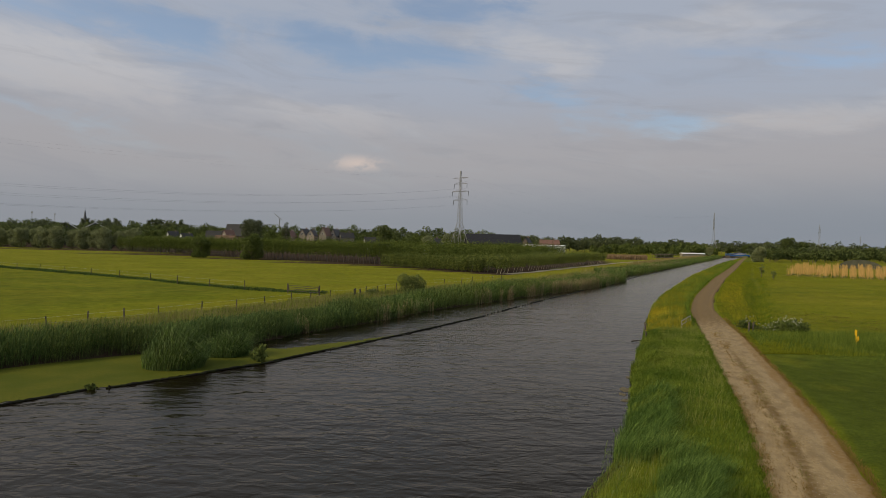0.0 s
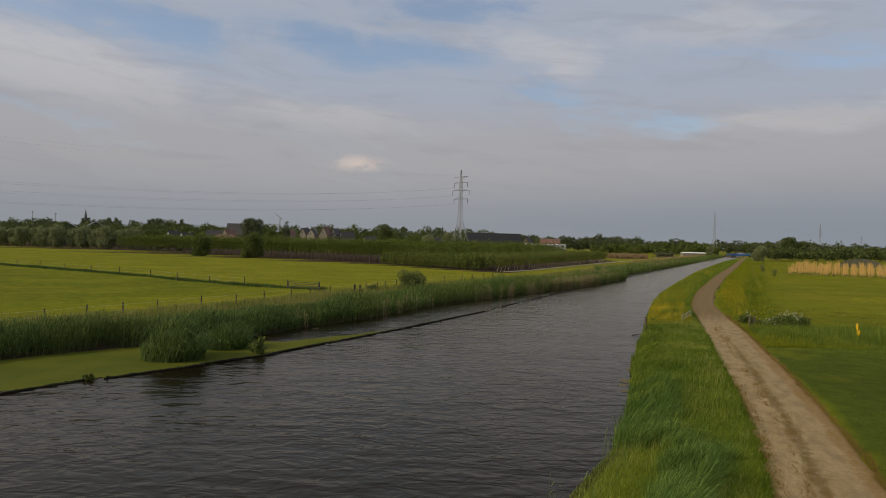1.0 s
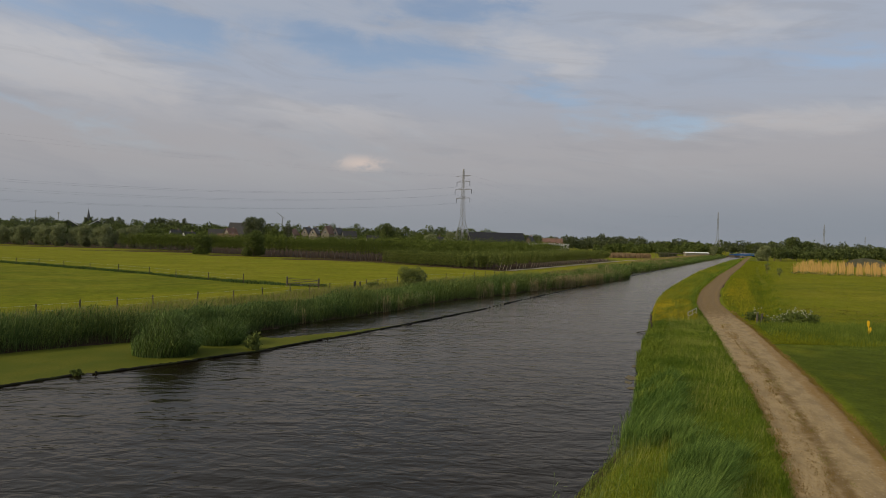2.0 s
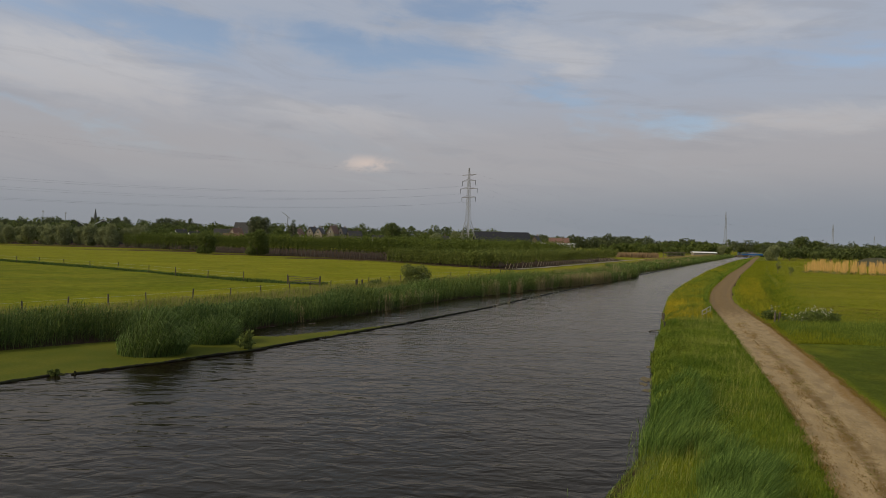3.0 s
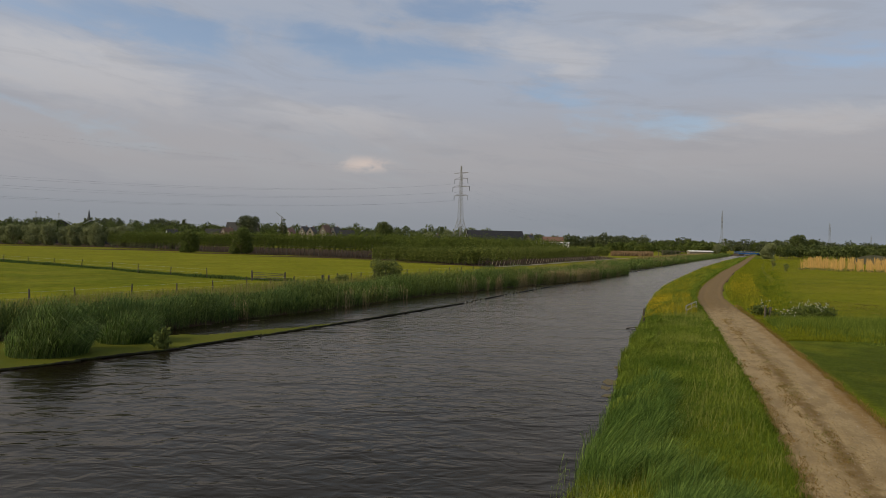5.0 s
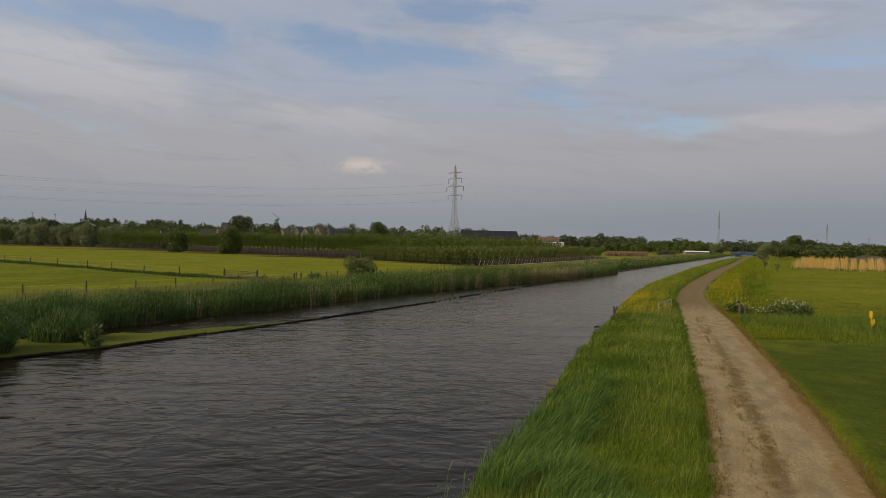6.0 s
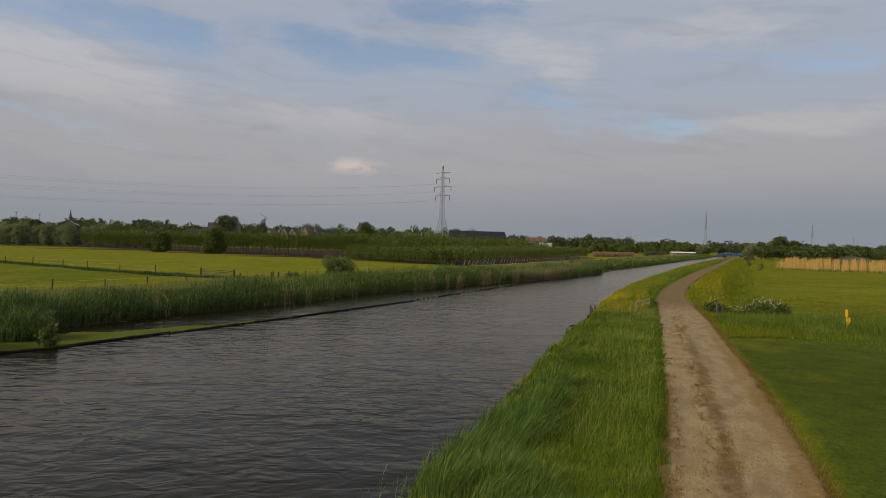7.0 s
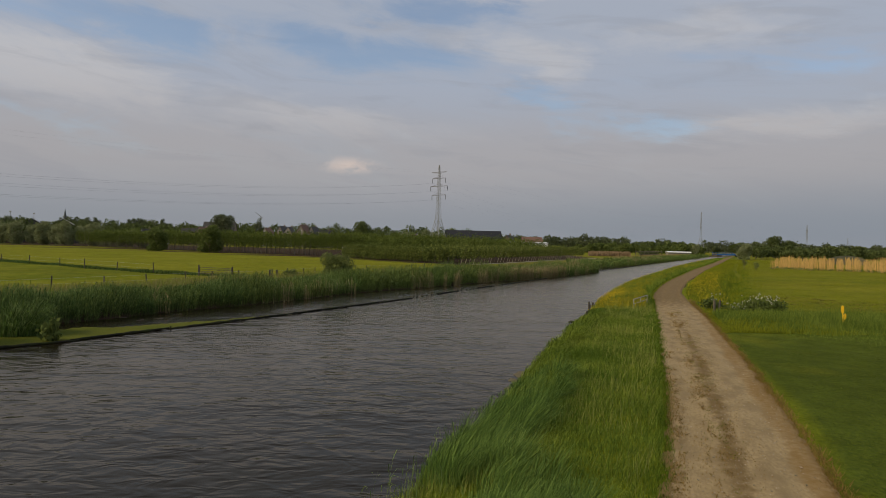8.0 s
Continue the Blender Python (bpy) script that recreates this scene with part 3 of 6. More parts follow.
def strip(name, ys, left, right, height, columns, material, label, kind="structure", category="ground", zone=None):
    """A long sheet between two lines, with its own relief."""
    ys = np.asarray(ys, float)
    k = np.linspace(0, 1, columns)
    X = left(ys)[:, None] * (1 - k)[None] + right(ys)[:, None] * k[None]
    Y = np.repeat(ys[:, None], columns, axis=1)
    Z = height(X, Y, np.repeat(k[None], len(ys), axis=0))
    i = np.arange((len(ys) - 1) * columns).reshape(len(ys) - 1, columns)[:, :-1].ravel()
    me = mesh_fast(name, np.stack([X, Y, Z], axis=-1).reshape(-1, 3), np.stack([i, i + 1, i + columns + 1, i + columns], axis=1), [], material)
    me.polygons.foreach_set("use_smooth", [True] * len(me.polygons))
    if zone is not None:
        red, green = zone(X, Y, np.repeat(k[None], len(ys), axis=0))
        at = me.color_attributes.new("zone", "FLOAT_COLOR", "POINT")
        at.data.foreach_set("color", np.stack([red, green, red * 0, red * 0 + 1], axis=-1).astype(np.float32).ravel())
    return tagged(new(name, me), label, category, kind=kind)


def spaced(a, b, near, grow):
    out = [a]
    while out[-1] < b:
        out.append(out[-1] + max(near, grow * abs(out[-1] - 12)))
    return out


build_ground()
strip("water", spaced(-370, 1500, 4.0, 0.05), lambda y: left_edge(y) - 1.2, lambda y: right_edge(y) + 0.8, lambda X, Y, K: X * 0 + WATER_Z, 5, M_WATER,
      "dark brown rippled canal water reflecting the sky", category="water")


def path_height(X, Y, K):
    a = np.abs(K - 0.5) * 2                      # 0 in the middle, 1 at the edge
    z = 0.022 - 0.030 * np.exp(-((a - 0.52) / 0.20) ** 2) - 0.085 * step(a + 0.10 * wobble(X, Y, 0.8, 2) + 0.06 * wobble(X, Y, 0.33, 7), 0.84, 1.02)
    return z + 0.006 * wobble(X, Y, 0.5, 4)


def path_zone(X, Y, K):
    a = np.abs(K - 0.44) * 2
    b = np.abs(K - 0.5) * 2
    middle = 0.80 * np.exp(-(a / 0.19) ** 2) * (0.75 + 0.25 * wobble(X, Y, 2.2, 1)) * (1 - step(Y, 36, 52))
    rough = 0.42 * step(0.19 + 0.09 * wobble(X, Y, 1.1, 6) - K, 0, 0.08) * (1 - step(Y, 26, 34))
    rust = 0.80 * step(K + 0.035 * wobble(X, Y, 1.5, 12), 0.72, 0.84) * (0.8 + 0.2 * wobble(X, Y, 3.0, 4)) * (1 - 0.6 * step(Y, 30, 60))
    return middle + rough + 0.50 * step(b, 0.78, 0.95) + 0.62 * step(Y, 44, 62), rust


strip("road", spaced(-100, 545, 0.35, 0.012), lambda y: path_mid(y) - 1.60 + 0.20 * step(y, 46, 72), lambda y: path_mid(y) + 1.72 - 0.42 * step(y, 46, 72), path_height, 41, M_GRAVEL,
      "sandy gravel towpath with two worn wheel tracks", category="path", zone=path_zone)


def track_mid(y):
    return np.interp(y, [120, 128, 140, 150, 187, 226, 296, 420], [4, 12, 19.5, 25, 44.5, 64, 106.5, 172])


strip("farm_track", np.arange(131, 400, 3.0), lambda y: track_mid(y) - 1.5 + 0.5 * wobble(y, y, 9.0, 3), lambda y: track_mid(y) + 0.9 + 0.5 * wobble(y, y, 7.0, 5), lambda X, Y, K: ground_height(X, Y) + 0.05, 4, M_SAND,
      "pale sandy farm track beside the tree nursery", category="path")


# ---- blades ----
def blades(name, roots, height, width, lean, material, rng, bend=0.35, wind=(0.0, 0.0)):
    """Grass or reed blades: each a bent tapering strip of two pieces. roots: n x 3; height, width, lean: n."""
    n = len(roots)
    a = rng.uniform(0, 2 * math.pi, n)
    side = np.stack([np.cos(a), np.sin(a), np.zeros(n)], axis=1) * (np.asarray(width) / 2)[:, None]
    b = rng.uniform(0, 2 * math.pi, n)
    out_ = np.stack([np.cos(b), np.sin(b), np.zeros(n)], axis=1) * np.asarray(lean)[:, None] + np.array([wind[0], wind[1], 0.0])
    h = np.asarray(height)[:, None]
    up = np.array([0, 0, 1.0])
    mid = roots + up * h * 0.58 + out_ * h * 0.42
    drop = 1.0 - bend * np.linalg.norm(out_, axis=1)[:, None]
    tip = roots + up * h * np.clip(drop, 0.35, 1.0) + out_ * h * 1.15
    verts = np.stack([roots - side, roots + side, mid + side * 0.8, mid - side * 0.8, tip], axis=1).reshape(-1, 3)
    base = np.arange(n)[:, None] * 5
    return mesh_fast(name, verts, base + np.array([0, 1, 2, 3]), base + np.array([3, 2, 4]), material)


def straws(name, roots, height, width, lean, material, rng, wind=(0.0, 0.0)):
    """Plain pointed blades of one face each, for short or far grass."""
    n = len(roots)
    a = rng.uniform(0, 2 * math.pi, n)
    side = np.stack([np.cos(a), np.sin(a), np.zeros(n)], axis=1) * (np.asarray(width) / 2)[:, None]
    b = rng.uniform(0, 2 * math.pi, n)
    out_ = np.stack([np.cos(b), np.sin(b), np.zeros(n)], axis=1) * np.asarray(lean)[:, None] + np.array([wind[0], wind[1], 0.0])
    tip = roots + (np.array([0, 0, 1.0]) + out_) * np.asarray(height)[:, None]
    return mesh_fast(name, np.stack([roots - side, roots + side, tip], axis=1).reshape(-1, 3), [], np.arange(n)[:, None] * 3 + np.array([0, 1, 2]), material)


def reed_bed(name, roots, height, material, rng, leaves=4, leaf=0.5, leaf_width=0.035, stem_width=0.016, wind=(0.0, 0.0)):
    """Reed stems, each with long arching leaves up its stalk."""
    n = len(roots)
    height = np.asarray(height)
    a = rng.uniform(0, 2 * math.pi, n)
    lean = np.stack([np.cos(a), np.sin(a), np.zeros(n)], axis=1) * rng.uniform(0.02, 0.16, n)[:, None] + np.array([wind[0], wind[1], 0])
    axis = lean + np.array([0, 0, 1.0])
    verts, quads, tris, k = [], [], [], 0
    s = np.stack([-np.sin(a), np.cos(a), np.zeros(n)], axis=1) * stem_width / 2
    top = roots + axis * height[:, None]
    verts.append(np.stack([roots - s, roots + s, top + s * 0.3, top - s * 0.3], axis=1).reshape(-1, 3))
    quads.append(np.arange(n)[:, None] * 4 + np.array([0, 1, 2, 3]))
    k = n * 4
    for j in range(leaves):
        f = np.clip((j + 0.7 + rng.uniform(-0.3, 0.3, n)) / (leaves + 0.2), 0.1, 0.97)
        p0 = roots + axis * (height * f)[:, None]
        b = rng.uniform(0, 2 * math.pi, n)
        out_ = np.stack([np.cos(b), np.sin(b), np.zeros(n)], axis=1) * 0.62 + np.array([wind[0], wind[1], 0]) * 3
        L = (leaf * rng.uniform(0.6, 1.15, n))[:, None]
        rise = rng.uniform(0.75, 1.25, n)[:, None]
        p1 = p0 + out_ * L * 0.38 + np.array([0, 0, 1.0]) * L * 0.45 * rise
        p2 = p0 + out_ * L * 0.85 + np.array([0, 0, 1.0]) * L * (0.75 * rise - 0.35)
        w = np.stack([-np.sin(b), np.cos(b), np.zeros(n)], axis=1) * leaf_width / 2
        verts.append(np.stack([p0 - w * 0.5, p0 + w * 0.5, p1 + w, p1 - w, p2], axis=1).reshape(-1, 3))
        base = k + np.arange(n)[:, None] * 5
        quads.append(base + np.array([0, 1, 2, 3]))
        tris.append(base + np.array([3, 2, 4]))
        k += n * 5
    return mesh_fast(name, np.concatenate(verts), np.concatenate(quads), np.concatenate(tris), material)


def scatter(rng, y0, y1, n, x_of, keep=None, power=1.0):
    """n places between y0 and y1, more of them near y0 for power > 1; x_of gives x from y and a random 0..1."""
    y = y0 + (y1 - y0) * rng.uniform(0, 1, n) ** power
    x = x_of(y, rng.uniform(0, 1, n))
    if keep is not None:
        ok = keep(x, y)
        x, y = x[ok], y[ok]
    return np.stack([x, y, ground_height(x, y)], axis=1)


def stuff(name, mesh, label, category):
    return tagged(new(name, mesh), label, category, kind="stuff")


rng = np.random.default_rng(11)


LATTICE = np.random.default_rng(99).uniform(0, 1, (256, 256))


def patchy(x, y, scale, seed):
    """Smooth two-scale random patches in 0..1."""
    total = 0.0
    for k, (share, size) in enumerate(((0.65, scale), (0.35, scale * 0.43))):
        u, v = np.asarray(x, float) / size + 17.3 * seed + 5 * k, np.asarray(y, float) / size + 31.7 * seed
        i, j = np.floor(u).astype(int), np.floor(v).astype(int)
        a, b = u - i, v - j
        a, b = a * a * (3 - 2 * a), b * b * (3 - 2 * b)
        at = lambda p, q: LATTICE[p % 256, q % 256]
        total = total + share * ((at(i, j) * (1 - a) + at(i + 1, j) * a) * (1 - b) + (at(i, j + 1) * (1 - a) + at(i + 1, j + 1) * a) * b)
    return np.clip(0.5 + (total - 0.5) * 1.35, 0, 1)


def clumpy(x, y, scale, seed, low=0.35):
    return low + (1 - low) * patchy(x, y, scale, seed)


# near bank: tall wind-blown grass between path and water
def bank_x(a, b):
    return lambda y, u: (right_edge(y) + a / COS) * (1 - u) + (path_mid(y) - b / COS) * u


def bank_share(p):
    return (p[:, 0] - right_edge(p[:, 1])) / np.maximum(path_mid(p[:, 1]) - right_edge(p[:, 1]), 0.5)


roots = scatter(rng, 13, 60, 145000, bank_x(0.1, 1.40), power=1.25)
share = bank_share(roots)
h = (0.40 - 0.22 * step(share, 0.25, 0.60)) * clumpy(roots[:, 0], roots[:, 1], 1.1, 1, 0.45) * rng.uniform(0.5, 1.2, len(roots)) + 0.05
low = (1 - step((roots[:, 0] - right_edge(roots[:, 1])) * COS, 1.6, 2.2)) * (1 - step(roots[:, 1], 19.0, 21.5))
h = h * (1 - 0.62 * low)
lush = share + 0.10 * wobble(roots[:, 0], roots[:, 1], 1.8, 5) + 0.06 * rng.normal(size=len(roots)) > 0.74 + 0.2 * step(roots[:, 1], 38, 50)
for pick, m, label in ((~lush, M_GRASS_TALL, "tall green grass on the bank beside the gravel path"), (lush, M_GRASS_LUSH, "short darker green grass along the path edge")):
    n = pick.sum()
    stuff("bank_grass", blades("bank_grass", roots[pick], h[pick], rng.uniform(0.0050, 0.011, n) * np.clip(roots[pick, 1] / 22, 0.9, 2.4), rng.uniform(0.15, 1.0, n), m, rng, 0.45, (0.16, -0.03)), label, "grass")
roots = scatter(rng, -30, 13.5, 16000, bank_x(0.1, 1.40))
stuff("bank_grass", straws("bank_grass", roots, rng.uniform(0.15, 0.45, len(roots)), rng.uniform(0.012, 0.03, len(roots)), rng.uniform(0.1, 0.6, len(roots)), M_GRASS_TALL, rng, (0.12, -0.03)),
      "green bank grass behind the starting point of the path", "grass")
roots = scatter(rng, 15, 60, 12000, bank_x(0.4, 1.60), lambda x, y: clumpy(x, y, 2.4, 27, 0.0) > 0.45 + 0.25 * rng.uniform(-1, 1, len(x)), power=1.25)
stuff("grass_seedheads", straws("grass_seedheads", roots, rng.uniform(0.25, 0.6, len(roots)), rng.uniform(0.005, 0.012, len(roots)) * np.clip(roots[:, 1] / 22, 0.9, 2.4), rng.uniform(0.1, 0.5, len(roots)), M_SEEDHEAD, rng, (0.14, -0.03)),
      "pale yellow-green seed heads over the bank grass", "grass")
def tussocks(y0, y1, n, scale, material, seed):
    """Arching tussocks of long waterside grass: blades fan out from each root and bend with the wind."""
    r = np.random.default_rng(seed)
    ty = y0 + (y1 - y0) * r.uniform(0, 1, n) ** 1.2
    tx = right_edge(ty) + (0.12 + 2.2 * (1 - step(ty, 18.6, 21.4)) + 1.45 * r.uniform(0, 1, n) ** 1.6 * (1 - 0.4 * step(ty, 26, 32))) / COS
    size = scale * r.uniform(0.70, 1.25, n) * (0.62 + 0.65 * patchy(tx, ty, 2.2, 9))
    per = 160
    a, d = r.uniform(0, 2 * math.pi, (n, per)), r.uniform(0, 1, (n, per)) ** 0.7
    x = tx[:, None] + 0.34 * size[:, None] * d * np.cos(a)
    y = ty[:, None] + 0.34 * size[:, None] * d * np.sin(a)
    roots = np.stack([x.ravel(), y.ravel(), ground_height(x.ravel(), y.ravel()) - 0.02], axis=1)
    h = (size[:, None] * r.uniform(0.55, 1.1, (n, per)) * (1.0 - 0.35 * d)).ravel()
    m = len(h)
    gale = r.uniform(0.16, 0.62, n)[:, None]
    out_ = np.stack([np.cos(a) * d * 0.55 + gale + r.normal(0, 0.08, d.shape), np.sin(a) * d * 0.55 - 0.06 + r.normal(0, 0.08, d.shape), 0 * d], axis=-1).reshape(-1, 3)
    w = r.uniform(0, 2 * math.pi, m)
    side_ = np.stack([np.cos(w), np.sin(w), 0 * w], axis=1) * (r.uniform(0.0022, 0.0052, m) * np.clip(roots[:, 1] / 22, 0.8, 2.2))[:, None]
    up = np.array([0, 0, 1.0])
    hh = h[:, None]
    p1 = roots + up * hh * 0.50 + out_ * hh * 0.18
    p2 = roots + up * hh * 0.84 + out_ * hh * 0.62
    p3 = roots + up * hh * 0.72 + out_ * hh * 1.22
    verts = np.stack([roots - side_, roots + side_, p1 + side_, p1 - side_, p2 + side_ * 0.8, p2 - side_ * 0.8, p3], axis=1).reshape(-1, 3)
    base = np.arange(m)[:, None] * 7
    quads = np.concatenate([base + np.array([0, 1, 2, 3]), base + np.array([3, 2, 4, 5])])
    return mesh_fast("waterside_grass", verts, quads, base + np.array([5, 4, 6]), material)


stuff("waterside_grass", tussocks(10, 29, 215, 1.0, M_GRASS_BLUE, 8), "arching tussocks of long green grass at the waterside", "grass")
stuff("waterside_grass", tussocks(26, 60, 210, 0.78, M_GRASS_TALL, 18), "lower lighter tussocks of green grass at the waterside", "grass")
# a few pale stalks in the shallow water
y = rng.uniform(15.5, 22.5, 130)
x = right_edge(y) + rng.uniform(-0.5, 1.3, len(y))
roots = np.stack([x, y, np.full(len(y), WATER_Z - 0.1)], axis=1)
roots = roots[clumpy(x, y, 1.2, 71, 0.0) > 0.5]
stuff("shallows_reeds", reed_bed("shallows_reeds", roots, rng.uniform(0.4, 1.05, len(roots)), M_REED_PALE, rng, 3, 0.4, 0.016, 0.010, (0.12, 0)), "sparse pale reed stalks standing in the shallows", "reeds")
# farther bank, sparser and broader
roots = scatter(rng, 58, 330, 60000, bank_x(0.0, 1.5), power=1.7)
d = roots[:, 1]
h = rng.uniform(0.35, 0.8, len(roots)) * clumpy(roots[:, 0], roots[:, 1], 3.0, 2, 0.6)
stuff("verge_grass", straws("verge_grass", roots, h, rng.uniform(0.6, 1.3, len(roots)) * np.clip(d * 0.0007, 0.03, 0.2), rng.uniform(0.1, 0.5, len(roots)), M_GRASS_TALL, rng, (0.08, 0)),
      "rough grass verge between towpath and water", "grass")


def blossoms(name, roots, size, rng, material, label):
    """Small blossom heads: two crossed petals of four corners."""
    n = len(roots)
    a = rng.uniform(0, math.pi, n)
    s = np.asarray(size)[:, None]
    u = np.stack([np.cos(a), np.sin(a), np.zeros(n)], axis=1) * s
    w = np.stack([np.sin(a), -np.cos(a), np.zeros(n)], axis=1) * s
    z = np.array([0, 0, 1.0]) * s
    verts = np.stack([roots - u, roots - z * 0.7, roots + u, roots + z * 0.7, roots - w, roots - z * 0.7 + 0.001, roots + w, roots + z * 0.7 + 0.001], axis=1).reshape(-1, 3)
    base = np.arange(n)[:, None] * 8
    return stuff(name, mesh_fast(name, verts, np.concatenate([base + np.array([0, 1, 2, 3]), base + np.array([4, 5, 6, 7])]), [], material), label, "wildflowers")


def flower_place(roots, low, high):
    roots = roots.copy()
    roots[:, 2] += rng.uniform(low, high, len(roots))
    return roots


# golden flowering grass on both verges
for x_of, n, seed in ((bank_x(0.1, 1.9), 21000, 6), (lambda y, u: path_mid(y) + (1.8 + 2.6 * u ** 1.5 + 0.7 * wobble(y, u, 5.0, 2)) / COS, 1900, 13)):
    roots = scatter(rng, 47, 190, n, x_of, lambda x, y: clumpy(x, y, 4.5 - 0.22 * seed, seed, 0.0) * step(y, 46, 55) * (1 - 0.62 * step(y, 66, 100)) > 0.02 * seed + 0.28 + 0.3 * rng.uniform(-1, 1, len(x)), 1.7)
    stuff("flowering_grass", blades("flowering_grass", roots, rng.uniform(0.35, 0.8, len(roots)), rng.uniform(0.5, 1.0, len(roots)) * np.clip(roots[:, 1] * 0.0006, 0.025, 0.1), rng.uniform(0.1, 0.5, len(roots)), M_GRASS_GOLD, rng, 0.35, (0.08, 0)),
          "golden flowering grass on the path verge", "grass")


# yellow flowers on both verges
roots = scatter(rng, 52, 260, 15000, bank_x(0.2, 2.0), lambda x, y: clumpy(x, y, 5.0, 6, 0.0) * step(y, 48, 58) * (1 - 0.7 * step(y, 68, 110)) > 0.42 + 0.3 * rng.uniform(-1, 1, len(x)), 1.8)
blossoms("yellow_wildflowers", flower_place(roots, 0.3, 0.8), rng.uniform(0.35, 0.9, len(roots)) * np.clip(roots[:, 1] * 0.0005, 0.026, 0.08), rng, M_YELLOW_FLOWER, "yellow flowers in bloom on the waterside verge")


roots = scatter(rng, 47.5, 66, 4200, bank_x(0.05, 3.4), lambda x, y: clumpy(x, y, 2.2, 16, 0.0) * step(y, 47, 51) * (1 - 0.5 * step(y, 58, 66)) > 0.42 + 0.2 * rng.uniform(-1, 1, len(x)))
blossoms("yellow_wildflowers", flower_place(roots, 0.35, 0.8), rng.uniform(0.02, 0.042, len(roots)), rng, M_YELLOW_FLOWER, "dense yellow flowers in bloom at the water's edge")


def right_x(a, b):
    return lambda y, u: path_mid(y) + (a + (b - a) * u) / COS


roots = scatter(rng, 53, 120, 5000, right_x(1.9, 4.6), lambda x, y: clumpy(x, y, 4.0, 8, 0.0) * step(y, 50, 58) * (1 - 0.5 * step(y, 75, 110)) > 0.52 + 0.3 * rng.uniform(-1, 1, len(x)), 1.4)
blossoms("yellow_wildflowers", flower_place(roots, 0.25, 0.75), rng.uniform(0.35, 0.9, len(roots)) * np.clip(roots[:, 1] * 0.0005, 0.026, 0.08), rng, M_YELLOW_FLOWER, "yellow flowers in bloom between path and ditch")
roots = scatter(rng, 40, 300, 125000, lambda y, u: path_mid(y) + (1.45 + 46 * u ** 2.6) / COS, power=1.8)
off = (roots[:, 0] - path_mid(roots[:, 1])) * COS
near_ditch = np.exp(-((roots[:, 0] - line(DITCH_RIGHT, roots[:, 1])) / 1.6) ** 2)
h = rng.uniform(0.12, 0.55, len(roots)) * clumpy(roots[:, 0], roots[:, 1], 3.0, 9, 0.4) * step(off, 1.3, 3.0) * (0.22 + 0.13 * wobble(roots[:, 0], roots[:, 1], 4.0, 19) + 0.6 * np.maximum(near_ditch, 1 - step(off, 3.5, 8.0)))
stuff("ditch_grass", straws("ditch_grass", roots, h + 0.03, rng.uniform(0.6, 1.3, len(roots)) * np.clip(roots[:, 1] * 0.0007, 0.025, 0.2), rng.uniform(0.1, 0.5, len(roots)), M_GRASS_FIELD, rng, (0.06, 0)),
      "rough green grass along the field ditch", "grass")
# dark rank grass down in the ditch
y = 55 + 95 * rng.uniform(0, 1, 9000) ** 1.3
x = line(DITCH_RIGHT, y) + rng.normal(0, 1.0, len(y))
roots = np.stack([x, y, ground_height(x, y)], axis=1)
stuff("ditch_reeds", blades("ditch_reeds", roots, rng.uniform(0.1, 0.32, len(y)) * clumpy(x, y, 3.0, 7, 0.2), rng.uniform(0.03, 0.06, len(y)), rng.uniform(0.1, 0.4, len(y)), M_GRASS_LUSH, rng, 0.3, (0.08, 0)),
      "dark rank reeds growing in the field ditch", "reeds")
# unmown belt round the marker post
def belt_front(x):
    return np.interp(x, [21.5, 22.8, 24.0, 28, 40, 60], [44.5, 42.5, 39.6, 37.8, 36.2, 34.0])


roots = scatter(rng, 33, 50, 105000, lambda y, u: path_mid(y) + 2.2 + 36 * u, lambda x, y: y > belt_front(x) + 4.0 * (patchy(x, y, 2.6, 3) - 0.5) + 1.5 * rng.normal(size=len(x)))
h = rng.uniform(0.25, 0.78, len(roots)) * clumpy(roots[:, 0], roots[:, 1], 2.2, 5, 0.35) * (0.22 + 0.78 * step(roots[:, 1] - belt_front(roots[:, 0]), -2.0, 6.0))
stuff("unmown_grass", straws("unmown_grass", roots, h, rng.uniform(0.014, 0.034, len(roots)), rng.uniform(0.15, 0.6, len(roots)), M_GRASS_BELT, rng, (0.1, 0)),
      "knee-high unmown grass around the yellow marker post", "grass")
# mown lawn beside the path
roots = scatter(rng, 10, 40, 90000, right_x(1.55, 22), power=1.15)
stuff("mown_grass", straws("mown_grass", roots, rng.uniform(0.02, 0.06, len(roots)), rng.uniform(0.008, 0.018, len(roots)), rng.uniform(0.2, 0.8, len(roots)), M_GRASS_SHORT, rng),
      "short mown dark green grass beside the gravel path", "grass")

